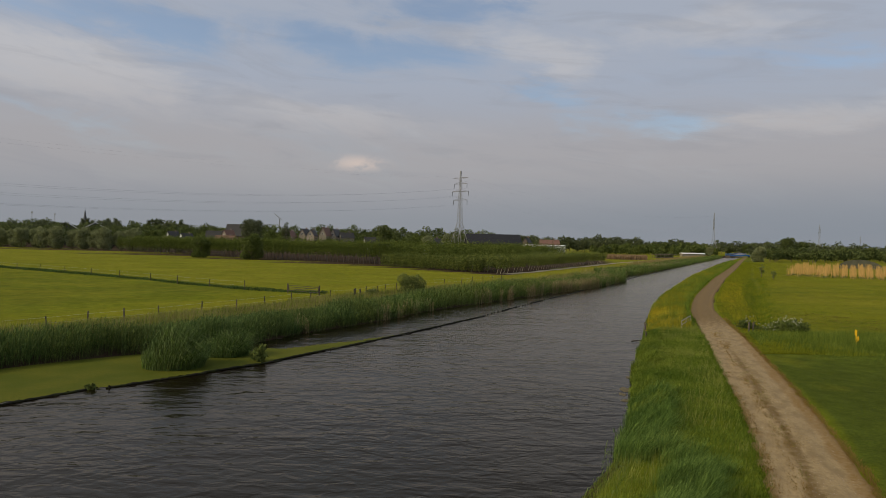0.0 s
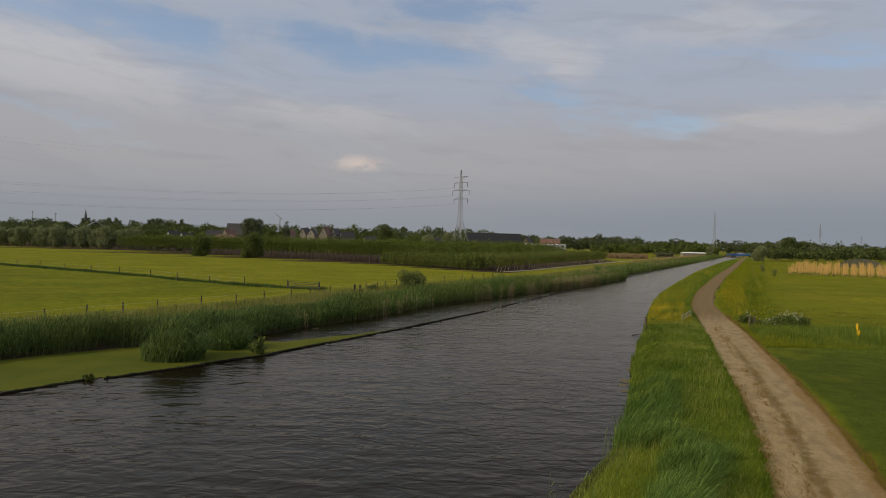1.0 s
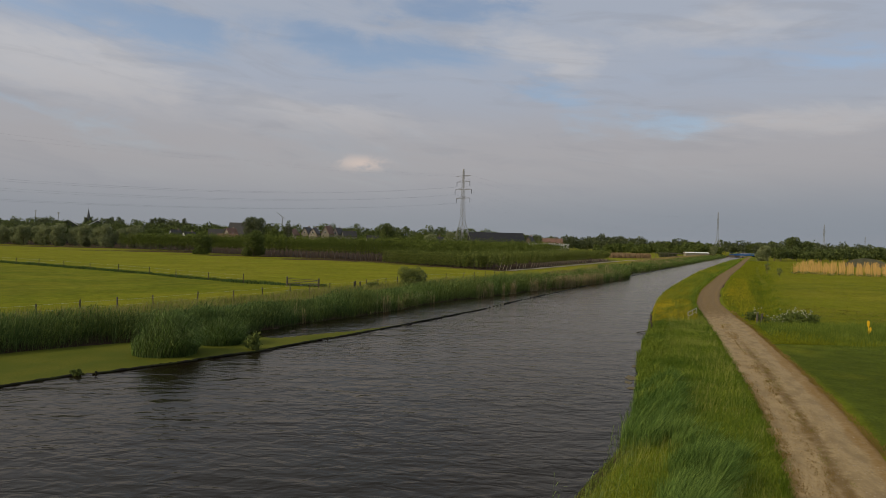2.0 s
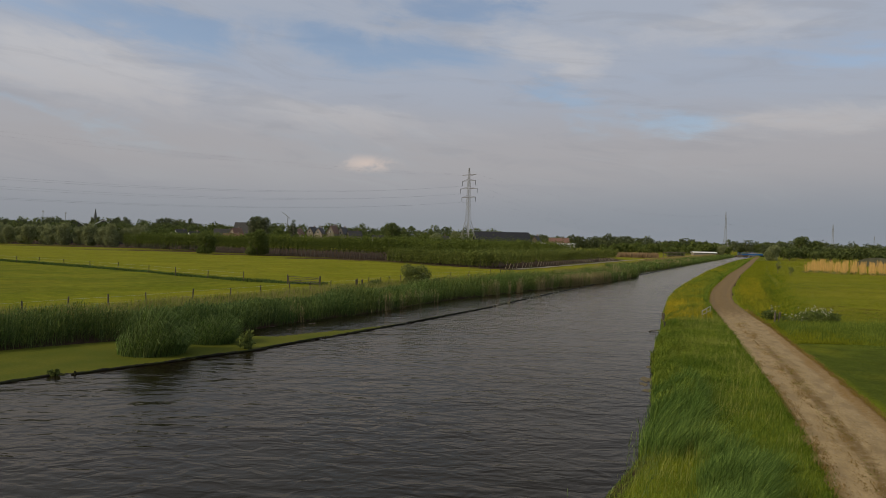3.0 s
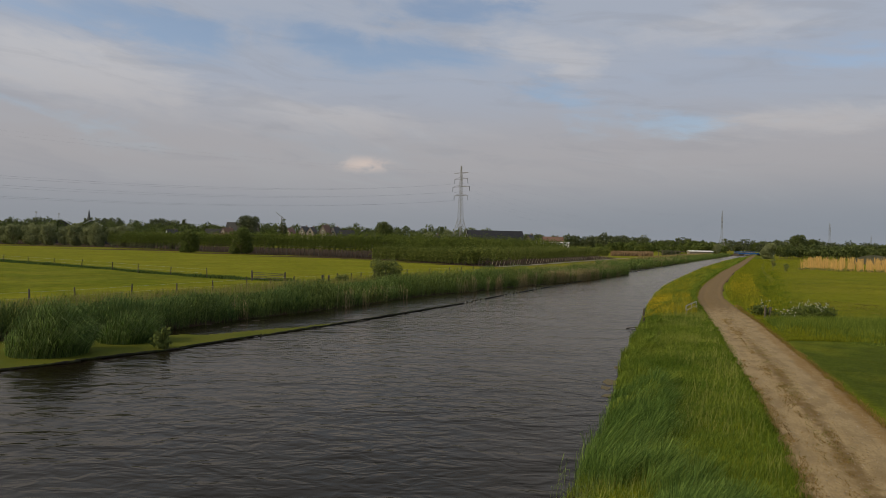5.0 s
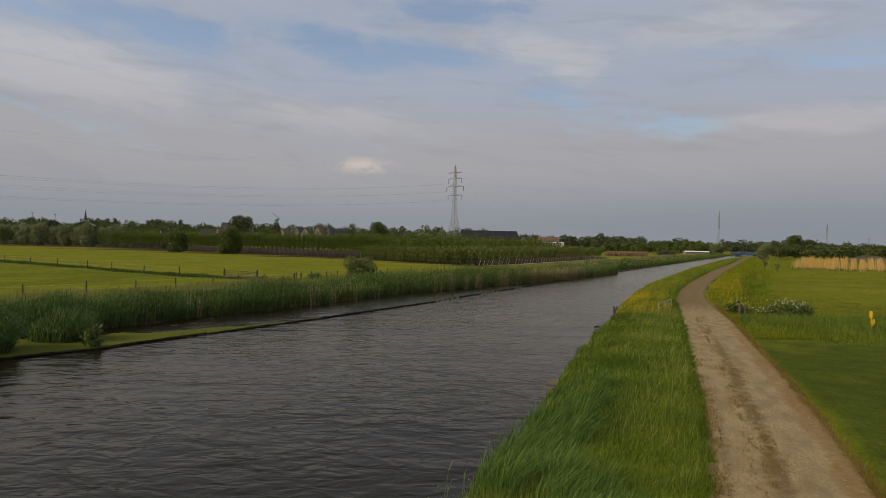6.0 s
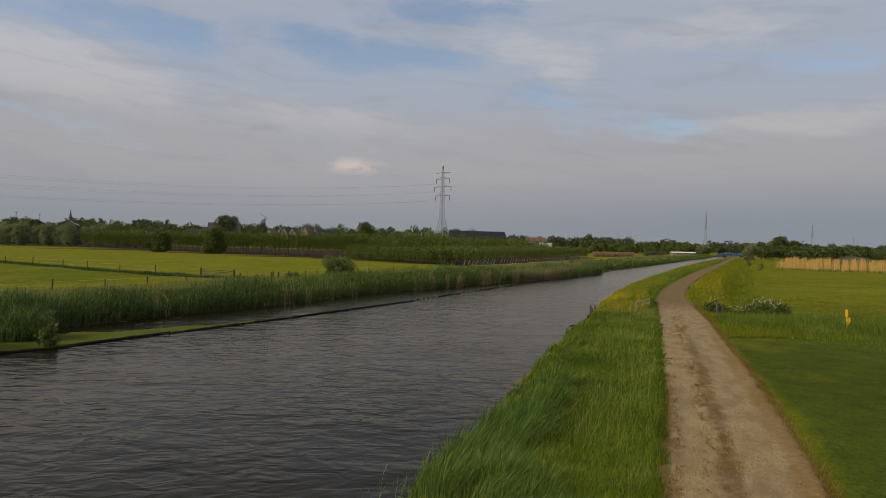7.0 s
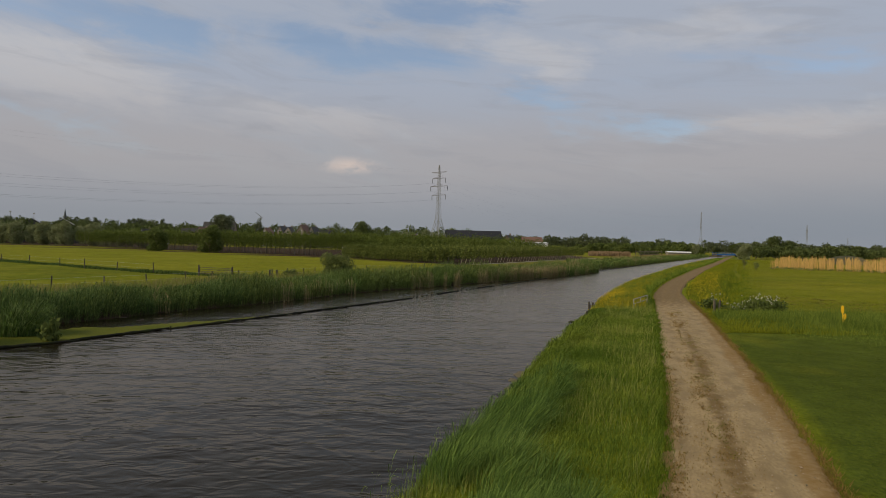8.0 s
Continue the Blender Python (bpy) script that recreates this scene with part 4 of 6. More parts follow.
# weeds in the middle of the path and along its edges
for n, mid, wide, seed, least, m, label in ((30000, -0.20, 0.26, 41, 0.50, M_GRASS_RUST, "tufts of dry brown weeds along the middle of the path"),
                                            (16000, -0.15, 0.22, 57, 0.60, M_GRASS_EDGE, "sparse green weeds along the middle of the path"),
                                            (9000, -1.27, 0.12, 63, 0.55, M_GRASS_RUST, "dry brown weeds creeping over the path edge")):
    roots = scatter(rng, 8, 50 if mid > -1 else 34, n, lambda y, u: path_mid(y) + mid + wide * rng.normal(size=len(y)),
                    lambda x, y: clumpy(x - path_mid(y), 0.30 * y, 0.22, seed, 0.0) * 0.6 + clumpy(x, y, 2.4, seed + 3, 0.0) * 0.4 > least + 0.12 * step(y, 28, 46) + 0.05 * rng.normal(size=len(x)), 1.2)
    roots[:, 2] = 0.008
    stuff("path_weeds", blades("path_weeds", roots, rng.uniform(0.012, 0.05, len(roots)), rng.uniform(0.010, 0.026, len(roots)), rng.uniform(0.4, 1.1, len(roots)), m, rng), label, "weeds")
for side, off, n, m, label in ((-1, 1.46, 15000, M_GRASS_LUSH, "short green grass along the path edge"), (1, 1.62, 12000, M_GRASS_RUST, "dry trodden grass along the path edge")):
    roots = scatter(rng, 8, 60, n, lambda y, u: path_mid(y) + side * (off + 0.10 * rng.normal(size=len(y)) + 0.22 * (patchy(y, y, 0.9, 8 + side) - 0.5)), power=1.3)
    roots[:, 2] = np.maximum(roots[:, 2], -0.03)
    stuff("path_edge_grass", straws("path_edge_grass", roots, rng.uniform(0.03, 0.13, len(roots)), rng.uniform(0.010, 0.022, len(roots)), rng.uniform(0.3, 0.9, len(roots)), m, rng), label, "grass")
roots = scatter(rng, 8, 45, 14000, lambda y, u: path_mid(y) + 1.42 + 0.16 * rng.normal(size=len(y)) + 0.1 * wobble(y, y, 1.5, 12), power=1.3)
roots[:, 2] = np.maximum(roots[:, 2], -0.03)
stuff("dead_grass", straws("dead_grass", roots, rng.uniform(0.02, 0.07, len(roots)), rng.uniform(0.006, 0.014, len(roots)), rng.uniform(0.4, 1.0, len(roots)), M_GRASS_RUST, rng),
      "rust-brown dead grass along one path edge", "grass")


def stones(n, seed):
    """Loose stones on the path, small rough lumps."""
    r = np.random.default_rng(seed)
    y = 9 + 45 * r.uniform(0, 1, n) ** 1.5
    k = np.clip(0.5 + 0.27 * r.normal(size=n), 0.06, 0.94)
    x = path_mid(y) + (k - 0.5) * 3.0
    s = 0.006 + 0.017 * r.uniform(0, 1, n) ** 3
    z = path_height(x, y, k) + s * 0.3
    c = np.stack([x, y, z], axis=1)
    d = np.array([[1, 0, 0], [0, 1, 0], [-1, 0, 0], [0, -1, 0], [0, 0, 0.8], [0, 0, -0.6]])
    verts = (c[:, None] + d[None] * s[:, None, None] * r.uniform(0.7, 1.3, (n, 6, 1))).reshape(-1, 3)
    f = np.array([[0, 1, 4], [1, 2, 4], [2, 3, 4], [3, 0, 4], [1, 0, 5], [2, 1, 5], [3, 2, 5], [0, 3, 5]])
    tris = (np.arange(n)[:, None, None] * 6 + f[None]).reshape(-1, 3)
    stuff("loose_stones", mesh_fast("loose_stones", verts, [], tris, M_STONE), "loose pale stones on the gravel path", "stones")


stones(6500, 3)

# far bank: the reed belt
def reed_x(a, b):
    return lambda y, u: left_edge(y) - (a + (b - a) * u) / COS


roots = scatter(rng, 24, 134, 46000, reed_x(-0.25, 5.2), lambda x, y: (left_edge(y) - x) * COS > 0.7 * wobble(x, y, 1.6, 21) + 0.35 * wobble(x, y, 0.6, 5), 1.15)
lx = (left_edge(roots[:, 1]) - roots[:, 0]) * COS
h = (1.55 + 0.62 * step(lx, 0, 1.2)) * clumpy(roots[:, 0], roots[:, 1], 7.0, 3, 0.70) * clumpy(roots[:, 0], roots[:, 1], 1.9, 17, 0.55) * 1.06 * rng.uniform(0.78, 1.22, len(roots)) * (1 - 0.5 * step(lx, 2.4, 5.0)) * (0.84 + 0.24 * step(roots[:, 1], 52, 85))
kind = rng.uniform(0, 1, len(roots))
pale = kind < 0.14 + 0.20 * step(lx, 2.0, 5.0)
# farther along, the light on the turned bank is put into the reed colour
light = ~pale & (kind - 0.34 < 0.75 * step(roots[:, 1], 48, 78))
for pick, m, label in ((~pale & ~light, M_REED, "dense dark green reeds along the far waterside"), (light, M_REED_LIT, "dense lighter green reeds along the far waterside")):
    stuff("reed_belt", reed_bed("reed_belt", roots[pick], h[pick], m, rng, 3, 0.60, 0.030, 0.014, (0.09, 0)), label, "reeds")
stuff("reed_belt", reed_bed("reed_belt", roots[pale], h[pale] * 1.06, M_REED_PALE, rng, 4, 0.6, 0.022, 0.014, (0.12, 0)), "paler grey-green reed leaves among the dark reeds", "reeds")
roots = scatter(rng, 132, 460, 10500, reed_x(-0.3, 5.0), power=1.9)
stuff("distant_reeds", reed_bed("distant_reeds", roots, rng.uniform(1.3, 2.1, len(roots)) * clumpy(roots[:, 0], roots[:, 1], 8.0, 3, 0.6), M_REED_LIT, rng, 3, 0.9, 0.11, 0.05, (0.05, 0)), "green reeds lining the canal in the distance", "reeds")
roots = scatter(rng, 105, 430, 15000, reed_x(1.5, 8.0), lambda x, y: clumpy(x, y, 9.0, 15, 0.0) > 0.35 + 0.3 * rng.uniform(-1, 1, len(x)), 1.6)
stuff("seeding_grass", straws("seeding_grass", roots, rng.uniform(0.9, 1.6, len(roots)), rng.uniform(0.5, 1.0, len(roots)) * roots[:, 1] * 0.0009, rng.uniform(0.1, 0.4, len(roots)), M_GRASS_PALE, rng, (0.08, 0)),
      "pale seeding grass behind the distant reeds", "grass")
# dry stalks standing at the water's edge
roots = scatter(rng, 48, 175, 5200, reed_x(-0.5, 0.5), lambda x, y: clumpy(x, y, 1.5, 12, 0.0) > 0.74)
stuff("dry_reeds", reed_bed("dry_reeds", roots, rng.uniform(0.8, 1.75, len(roots)), M_REED_DRY, rng, 2, 0.5, 0.035, 0.03), "straw-coloured dead reed stalks at the waterline", "reeds")
roots = scatter(rng, 76, 110, 5200, reed_x(-0.3, 1.3), lambda x, y: clumpy(x, y, 1.7, 52, 0.0) > 0.66 - 0.12 * step(y, 88, 96))
stuff("dry_reeds", reed_bed("dry_reeds", roots, rng.uniform(0.9, 1.9, len(roots)), M_REED_DRY, rng, 3, 0.5, 0.04, 0.03, (0.08, 0)), "clusters of straw-coloured dead reeds at the waterline", "reeds")
roots = scatter(rng, 92, 240, 5000, reed_x(0.3, 4.0), lambda x, y: clumpy(x, y, 2.6, 33, 0.0) > 0.62)
stuff("dry_reeds", reed_bed("dry_reeds", roots, rng.uniform(1.4, 2.1, len(roots)), M_REED_DRY, rng, 2, 0.6, 0.05, 0.04), "pale dead reed stalks among the green reeds", "reeds")
# pale seeding grass between reeds and meadow
roots = scatter(rng, 28, 130, 70000, reed_x(3.2, 12.0), power=1.2)
h = rng.uniform(0.75, 1.55, len(roots)) * clumpy(roots[:, 0], roots[:, 1], 3.0, 14, 0.5) * (1 - 0.6 * step((left_edge(roots[:, 1]) - roots[:, 0]) * COS, 9, 12.5))
half = rng.uniform(0, 1, len(roots)) < 0.62
stuff("seeding_grass", straws("seeding_grass", roots[half], h[half], rng.uniform(0.02, 0.05, half.sum()), rng.uniform(0.1, 0.4, half.sum()), M_GRASS_PALE, rng, (0.08, 0)),
      "pale seeding grass along the meadow fence", "grass")
stuff("meadow_verge_grass", straws("meadow_verge_grass", roots[~half], h[~half], rng.uniform(0.02, 0.05, (~half).sum()), rng.uniform(0.1, 0.4, (~half).sum()), M_GRASS_TALL, rng, (0.08, 0)),
      "rough green grass between reeds and meadow", "grass")
# darker rank grass along the meadow ditch
x = rng.uniform(-130, -14, 22000)
y = meadow_ditch(x) + rng.normal(0, 0.55, len(x))
roots = np.stack([x, y, ground_height(x, y)], axis=1)
stuff("ditch_side_grass", blades("ditch_side_grass", roots, rng.uniform(0.2, 0.55, len(x)) * clumpy(x, y, 4.0, 6, 0.5), rng.uniform(0.03, 0.08, len(x)), rng.uniform(0.1, 0.4, len(x)), M_REED, rng),
      "rank dark grass along the meadow ditch", "grass")


def arching(name, roots, h, out_, width, material, r):
    """Long blades that rise, arch over and hang: three pieces each."""
    m = len(h)
    w = r.uniform(0, 2 * math.pi, m)
    side_ = np.stack([np.cos(w), np.sin(w), 0 * w], axis=1) * np.asarray(width)[:, None]
    up, hh = np.array([0, 0, 1.0]), np.asarray(h)[:, None]
    p1 = roots + up * hh * 0.50 + out_ * hh * 0.18
    p2 = roots + up * hh * 0.86 + out_ * hh * 0.58
    p3 = roots + up * hh * 0.66 + out_ * hh * 1.06
    verts = np.stack([roots - side_, roots + side_, p1 + side_, p1 - side_, p2 + side_ * 0.8, p2 - side_ * 0.8, p3], axis=1).reshape(-1, 3)
    base = np.arange(m)[:, None] * 7
    return mesh_fast(name, verts, np.concatenate([base + np.array([0, 1, 2, 3]), base + np.array([3, 2, 4, 5])]), base + np.array([5, 4, 6]), material)


def reed_clump(x, y, radius, tall, n, seed, label):
    """A domed clump of reed standing in the duckweed, its tops bent by the wind."""
    r = np.random.default_rng(seed)
    clump = thing("reed_clump", (x, y, WATER_Z), label, "reeds", "reed clumps in the duckweed")
    for name, count, m in (("reed_leaves", n // 2, M_REED), ("pale_leaves", n, M_REED_PALE), ("green_leaves", n // 2, M_GRASS_BLUE)):
        a, d = r.uniform(0, 2 * math.pi, count), np.sqrt(r.uniform(0, 1, count))
        off = np.stack([d * np.cos(a), 0.85 * d * np.sin(a)], axis=1)
        roots = np.stack([x + radius * off[:, 0], y + radius * off[:, 1], np.full(count, WATER_Z - 0.1)], axis=1)
        h = tall * (1 - 0.60 * d ** 2) * np.where(r.uniform(0, 1, count) < 0.12, 1.22, r.uniform(0.5, 1.06, count)) * clumpy(roots[:, 0], roots[:, 1], 0.8, seed, 0.62)
        out_ = np.stack([0.20 * off[:, 0] + 0.36 + r.normal(0, 0.25, count), 0.20 * off[:, 1] - 0.05 + r.normal(0, 0.25, count), np.zeros(count)], axis=1)
        ob = part(name, arching(name, roots, h, out_, r.uniform(0.006, 0.015, count), m, r), None, clump)
        ob.matrix_parent_inverse = clump.matrix_world.inverted()
    return clump


reed_clump(-15.05, 35.0, 1.65, 2.9, 2600, 1, "tall wispy grey-green reed clump standing in the duckweed")
reed_clump(-13.4, 38.7, 1.35, 2.2, 1500, 2, "smaller wispy reed clump standing in the duckweed")


# ---- duckweed between boom and reeds ----
def build_duckweed():
    cell = 0.32
    verts, faces, seen = [], [], {}
    for j in range(int((52 - -30) / cell)):
        y = -30 + j * cell
        lo, hi = float(left_edge(y)) - 1.0, float(boom_line(y)) - 0.12
        end = 46.5
        for i in range(int(lo / cell) - 1, int(hi / cell) + 1):
            x = i * cell
            if x < lo or x + cell > hi + 0.05:
                continue
            near_boom = (hi - x)
            if y > end - 4.5 + 8.0 * math.exp(-near_boom / 1.6) - 3.2 * min(near_boom, 6) / 6 + 0.8 * float(wobble(x, y, 1.2, 3)) + rng.uniform(-0.15, 0.15):
                continue
            f = []
            for a, b in ((0, 0), (1, 0), (1, 1), (0, 1)):
                key = (i + a, j + b)
                if key not in seen:
                    seen[key] = len(verts)
                    verts.append(((i + a) * cell + rng.uniform(-0.06, 0.06), -30 + (j + b) * cell + rng.uniform(-0.06, 0.06), WATER_Z + 0.012))
                f.append(seen[key])
            faces.append(tuple(f))
    stuff("duckweed", mesh_of("duckweed", verts, faces, M_DUCKWEED), "mat of yellow-green duckweed held behind the boom", "duckweed")


build_duckweed()


def algae(x, y, rx, ry, seed):
    """A ragged raft of algae on the water."""
    r = random.Random(seed)
    n = 22
    ring = [(rx * math.cos(2 * math.pi * i / n) * (k := r.uniform(0.55, 1.1)), ry * math.sin(2 * math.pi * i / n) * k, 0.006) for i in range(n)]
    ob = new("algae_raft", mesh_of("algae_raft", [*ring, (0, 0, 0.01)], [(i, (i + 1) % n, n) for i in range(n)], M_ALGAE))
    ob.matrix_world = pose(x, y, WATER_Z, 0, 0, r.uniform(0, 90))
    tagged(ob, "thin brown raft of algae floating by the bank", "algae", "algae rafts by the bank")


for i, (x, y, rx, ry) in enumerate(((9.4, 31.6, 0.6, 0.3), (9.0, 30.6, 0.45, 0.2), (8.8, 29.4, 0.4, 0.2), (10.5, 34.6, 0.4, 0.18))):
    algae(x, y, rx, ry, i)
for i, (x, y, turn) in enumerate(((-11.9, 45.6, 10), (-9.7, 45.4, 35), (-11.2, 48.0, -15), (-10.4, 44.6, 60), (-9.6, 47.8, 5))):
    ob = new("driftwood", Solid().beam((-0.26, 0, -0.01), (0.24, 0.04, 0.01), 0.022, 0.015, 6).beam((0.05, 0, 0), (0.16, 0.12, 0.015), 0.014, 0.008, 5).mesh("driftwood", M_BARK))
    ob.matrix_world = pose(x, y, WATER_Z, 0, 0, turn)
    tagged(ob, "pale stick of driftwood floating behind the boom", "driftwood", "driftwood behind the boom")

# ---- floating boom ----
def log_mesh(length, radius, seed):
    """A worn round timber along x, uneven and slightly bowed."""
    r = random.Random(seed)
    rings, sides, v, f = 17, 8, [], []
    for i in range(rings):
        x = length * (i / (rings - 1) - 0.5)
        k = radius * (0.82 if i in (0, rings - 1) else 1.0) * r.uniform(0.72, 1.18)
        for j in range(sides):
            a = 2 * math.pi * j / sides
            v.append((x, k * math.cos(a) * 1.15, k * math.sin(a) * r.uniform(0.6, 1.45)))
    for i in range(rings - 1):
        for j in range(sides):
            f.append((i * sides + j, i * sides + (j + 1) % sides, (i + 1) * sides + (j + 1) % sides, (i + 1) * sides + j))
    f += [tuple(range(sides - 1, -1, -1)), tuple(range((rings - 1) * sides, rings * sides))]
    return mesh_of("log", v, f, M_LOG, True)


def build_boom():
    boom = thing("floating_boom", (0, 0, 0), "dark wet timber boom floating along the canal", "boom")
    logs = [log_mesh(5.0, 0.055, s) for s in range(4)]
    stub = Solid().beam((0, 0, -0.4), (0, 0, 0.07), 0.11, 0.095, 8).mesh("stake", M_LOG)
    head = Solid().beam((0, 0, -0.5), (0, 0, 0.15), 0.045, 0.04, 8).mesh("boom_post", M_LOG)
    y, k = 5.0, 0
    while y < 205:
        x = float(boom_line(y))
        slope = float(boom_line(y + 1) - boom_line(y - 1)) / 2
        along = math.hypot(slope, 1.0)
        turn = math.degrees(math.atan2(1.0, slope))
        gap = 60.5 < y < 66.5 or 71.5 < y < 76 or 78 < y < 83
        hidden = 97.5 < y < 133
        if hidden:
            y += 4
            continue
        if gap:
            ob = part("stake", stub, M_LOG, boom)
            ob.matrix_world = pose(x + random.uniform(-0.06, 0.06), y, WATER_Z + random.uniform(-0.03, 0.03), random.uniform(-4, 4), random.uniform(-4, 4), random.uniform(0, 90))
            y += 1.05 / along
        else:
            step_y = 4.9 / along
            ob = part("log", logs[k % 4], M_LOG, boom)
            mid = y + step_y / 2
            ob.matrix_world = pose(float(boom_line(mid)) + random.uniform(-0.05, 0.05), mid, WATER_Z + 0.030 + random.uniform(-0.015, 0.02), 0, random.uniform(-0.5, 0.5), turn)
            if k % 3 == 0:
                ob = part("boom_post", head, M_LOG, boom)
                ob.matrix_world = pose(x + 0.12, y, WATER_Z, random.uniform(-3, 3), random.uniform(-3, 3), 0)
            y += step_y
            k += 1


build_boom()


# ---- trees and bushes ----
def leaf_cloud(name, lumps, n, size, material, seed, shell=0.55):
    """Leaf sprays spread through a union of ovals. lumps: (x, y, z, rx, ry, rz)."""
    r = np.random.default_rng(seed)
    lumps = np.asarray(lumps, float)
    vol = lumps[:, 3] * lumps[:, 4] * lumps[:, 5]
    which = r.choice(len(lumps), n, p=vol ** 0.75 / (vol ** 0.75).sum())
    d = r.normal(size=(n, 3))
    d /= np.linalg.norm(d, axis=1)[:, None]
    rad = r.uniform(shell, 1.0, n) ** 0.6 * r.uniform(0.85, 1.12, n)
    c = lumps[which, :3] + d * lumps[which, 3:] * rad[:, None]
    u = r.normal(size=(n, 3))
    u /= np.linalg.norm(u, axis=1)[:, None]
    w = np.cross(u, d + 0.6 * r.normal(size=(n, 3)))
    w /= np.linalg.norm(w, axis=1)[:, None]
    s = (size * r.uniform(0.55, 1.25, n))[:, None]
    verts = np.stack([c - u * s, c - w * s * 0.55, c + u * s, c + w * s * 0.55], axis=1).reshape(-1, 3)
    return mesh_fast(name, verts, np.arange(n)[:, None] * 4 + np.array([0, 1, 2, 3]), [], material)


def limbs(height, fork, spread, count, r0, seed, sides=6):
    """A tapered trunk with rising limbs."""
    r = random.Random(seed)
    s = Solid()
    bend = (r.uniform(-0.1, 0.1) * fork, r.uniform(-0.1, 0.1) * fork)
    s.beam((0, 0, -0.15), (bend[0], bend[1], fork), r0, r0 * 0.72, sides)
    s.beam((bend[0], bend[1], fork), (bend[0] * 2, bend[1] * 2, height * 0.8), r0 * 0.72, r0 * 0.2, sides)
    for i in range(count):
        a = 2 * math.pi * (i + r.uniform(-0.3, 0.3)) / count
        z = fork * r.uniform(0.85, 1.05) + (height - fork) * 0.25 * r.random()
        s.beam((bend[0], bend[1], z), (spread * 0.7 * math.cos(a), spread * 0.7 * math.sin(a), z + (height - z) * r.uniform(0.4, 0.7)), r0 * 0.42, r0 * 0.1, 5)
    return s


def crown_lumps(height, base, radius, count, seed, squash=1.0):
    r = random.Random(seed)
    mid = (height + base) / 2
    out_ = [(0, 0, mid, radius * 0.72, radius * 0.72, (height - base) * 0.42)]
    for i in range(count):
        a = 2 * math.pi * i * 0.618 + r.uniform(-0.3, 0.3)
        z = base + (height - base) * r.uniform(0.18, 0.86)
        reach = radius * (0.72 - 0.5 * abs((z - mid) / (height - base)) * 1.4) * r.uniform(0.75, 1.1)
        k = radius * r.uniform(0.28, 0.46)
        out_.append((reach * math.cos(a), reach * math.sin(a), z, k, k, k * squash))
    out_.append((r.uniform(-0.2, 0.2) * radius, 0, height - radius * 0.28, radius * 0.35, radius * 0.35, radius * 0.3))
    return out_


def make_tree(name, place, height, radius, base, leaves, size, seed, leaf=None, label="broad leafy green tree", category="tree", group="", bark=None, lumps=11, squash=1.0):
    t = thing(name, place, label, category, group)
    part("trunk", limbs(height, base + 0.12 * (height - base), radius, 6, max(0.05, 0.024 * height), seed).mesh("trunk", bark or M_BARK, True), None, t)
    part("crown", leaf_cloud("crown", crown_lumps(height, base, radius, lumps, seed, squash), leaves, size, leaf or M_LEAF, seed), None, t)
    return t


def gz(x, y):
    return float(ground_height(x, y))


# bush on the reed bank
make_tree("bush", (-3.6, 71.5, gz(-3.6, 71.5) - 0.1), 3.0, 1.75, 0.0, 7500, 0.085, 5, M_BUSH, "rounded grey-green willow bush on the reed bank", "bush", lumps=14)
make_tree("bush", (-7.9, 70.5, gz(-7.9, 70.5) - 0.1), 1.3, 0.8, 0.0, 500, 0.12, 6, M_BUSH, "small scrubby bush beside the meadow fence", "bush", lumps=8)
# plants rooted on the boom
def dock_plant(place, tall, n, seed, label):
    """Broad spear-shaped leaves on leaning stalks, green from the base up."""
    r = np.random.default_rng(seed)
    t = thing("boom_plant", place, label, "plant", "plants rooted on the boom")
    roots = np.stack([r.normal(0, 0.10, n), r.normal(0, 0.10, n), np.full(n, -0.05)], axis=1)
    stalks = part("stalks", blades("stalks", roots, tall * r.uniform(0.4, 1.0, n), r.uniform(0.03, 0.06, n), r.uniform(0.1, 0.5, n), M_LEAF_MID, r, 0.3, (0.10, 0)), None, t)
    stalks["kind"] = "stuff"
    lumps = [(0.05, 0, tall * 0.20, 0.44 * tall, 0.40 * tall, 0.22 * tall), (-0.15, 0, tall * 0.38, 0.36 * tall, 0.34 * tall, 0.25 * tall), (0.1, 0, tall * 0.62, 0.22 * tall, 0.2 * tall, 0.25 * tall)]
    part("leaves", leaf_cloud("leaves", lumps, n * 3, 0.12, M_LEAF_MID, seed, 0.2), None, t)


dock_plant((-10.75, 36.95, WATER_Z + 0.05), 1.15, 90, 8, "bushy green dock plant growing on the timber boom")
dock_plant((-16.5, 29.35, WATER_Z + 0.05), 0.26, 40, 9, "low dark tuft of weeds growing on the timber boom")
# two round trees at the meadow's far edge
make_tree("tree", (-74.5, 192, gz(-75, 192)), 7.0, 3.5, -0.9, 4800, 0.26, 21, M_LEAF_MID, "round dark green tree at the meadow edge", lumps=12)
make_tree("tree", (-56.5, 184, gz(-57, 184)), 7.9, 3.7, -0.9, 4800, 0.26, 22, M_LEAF_MID, "round dark green tree before the nursery rows", lumps=12)


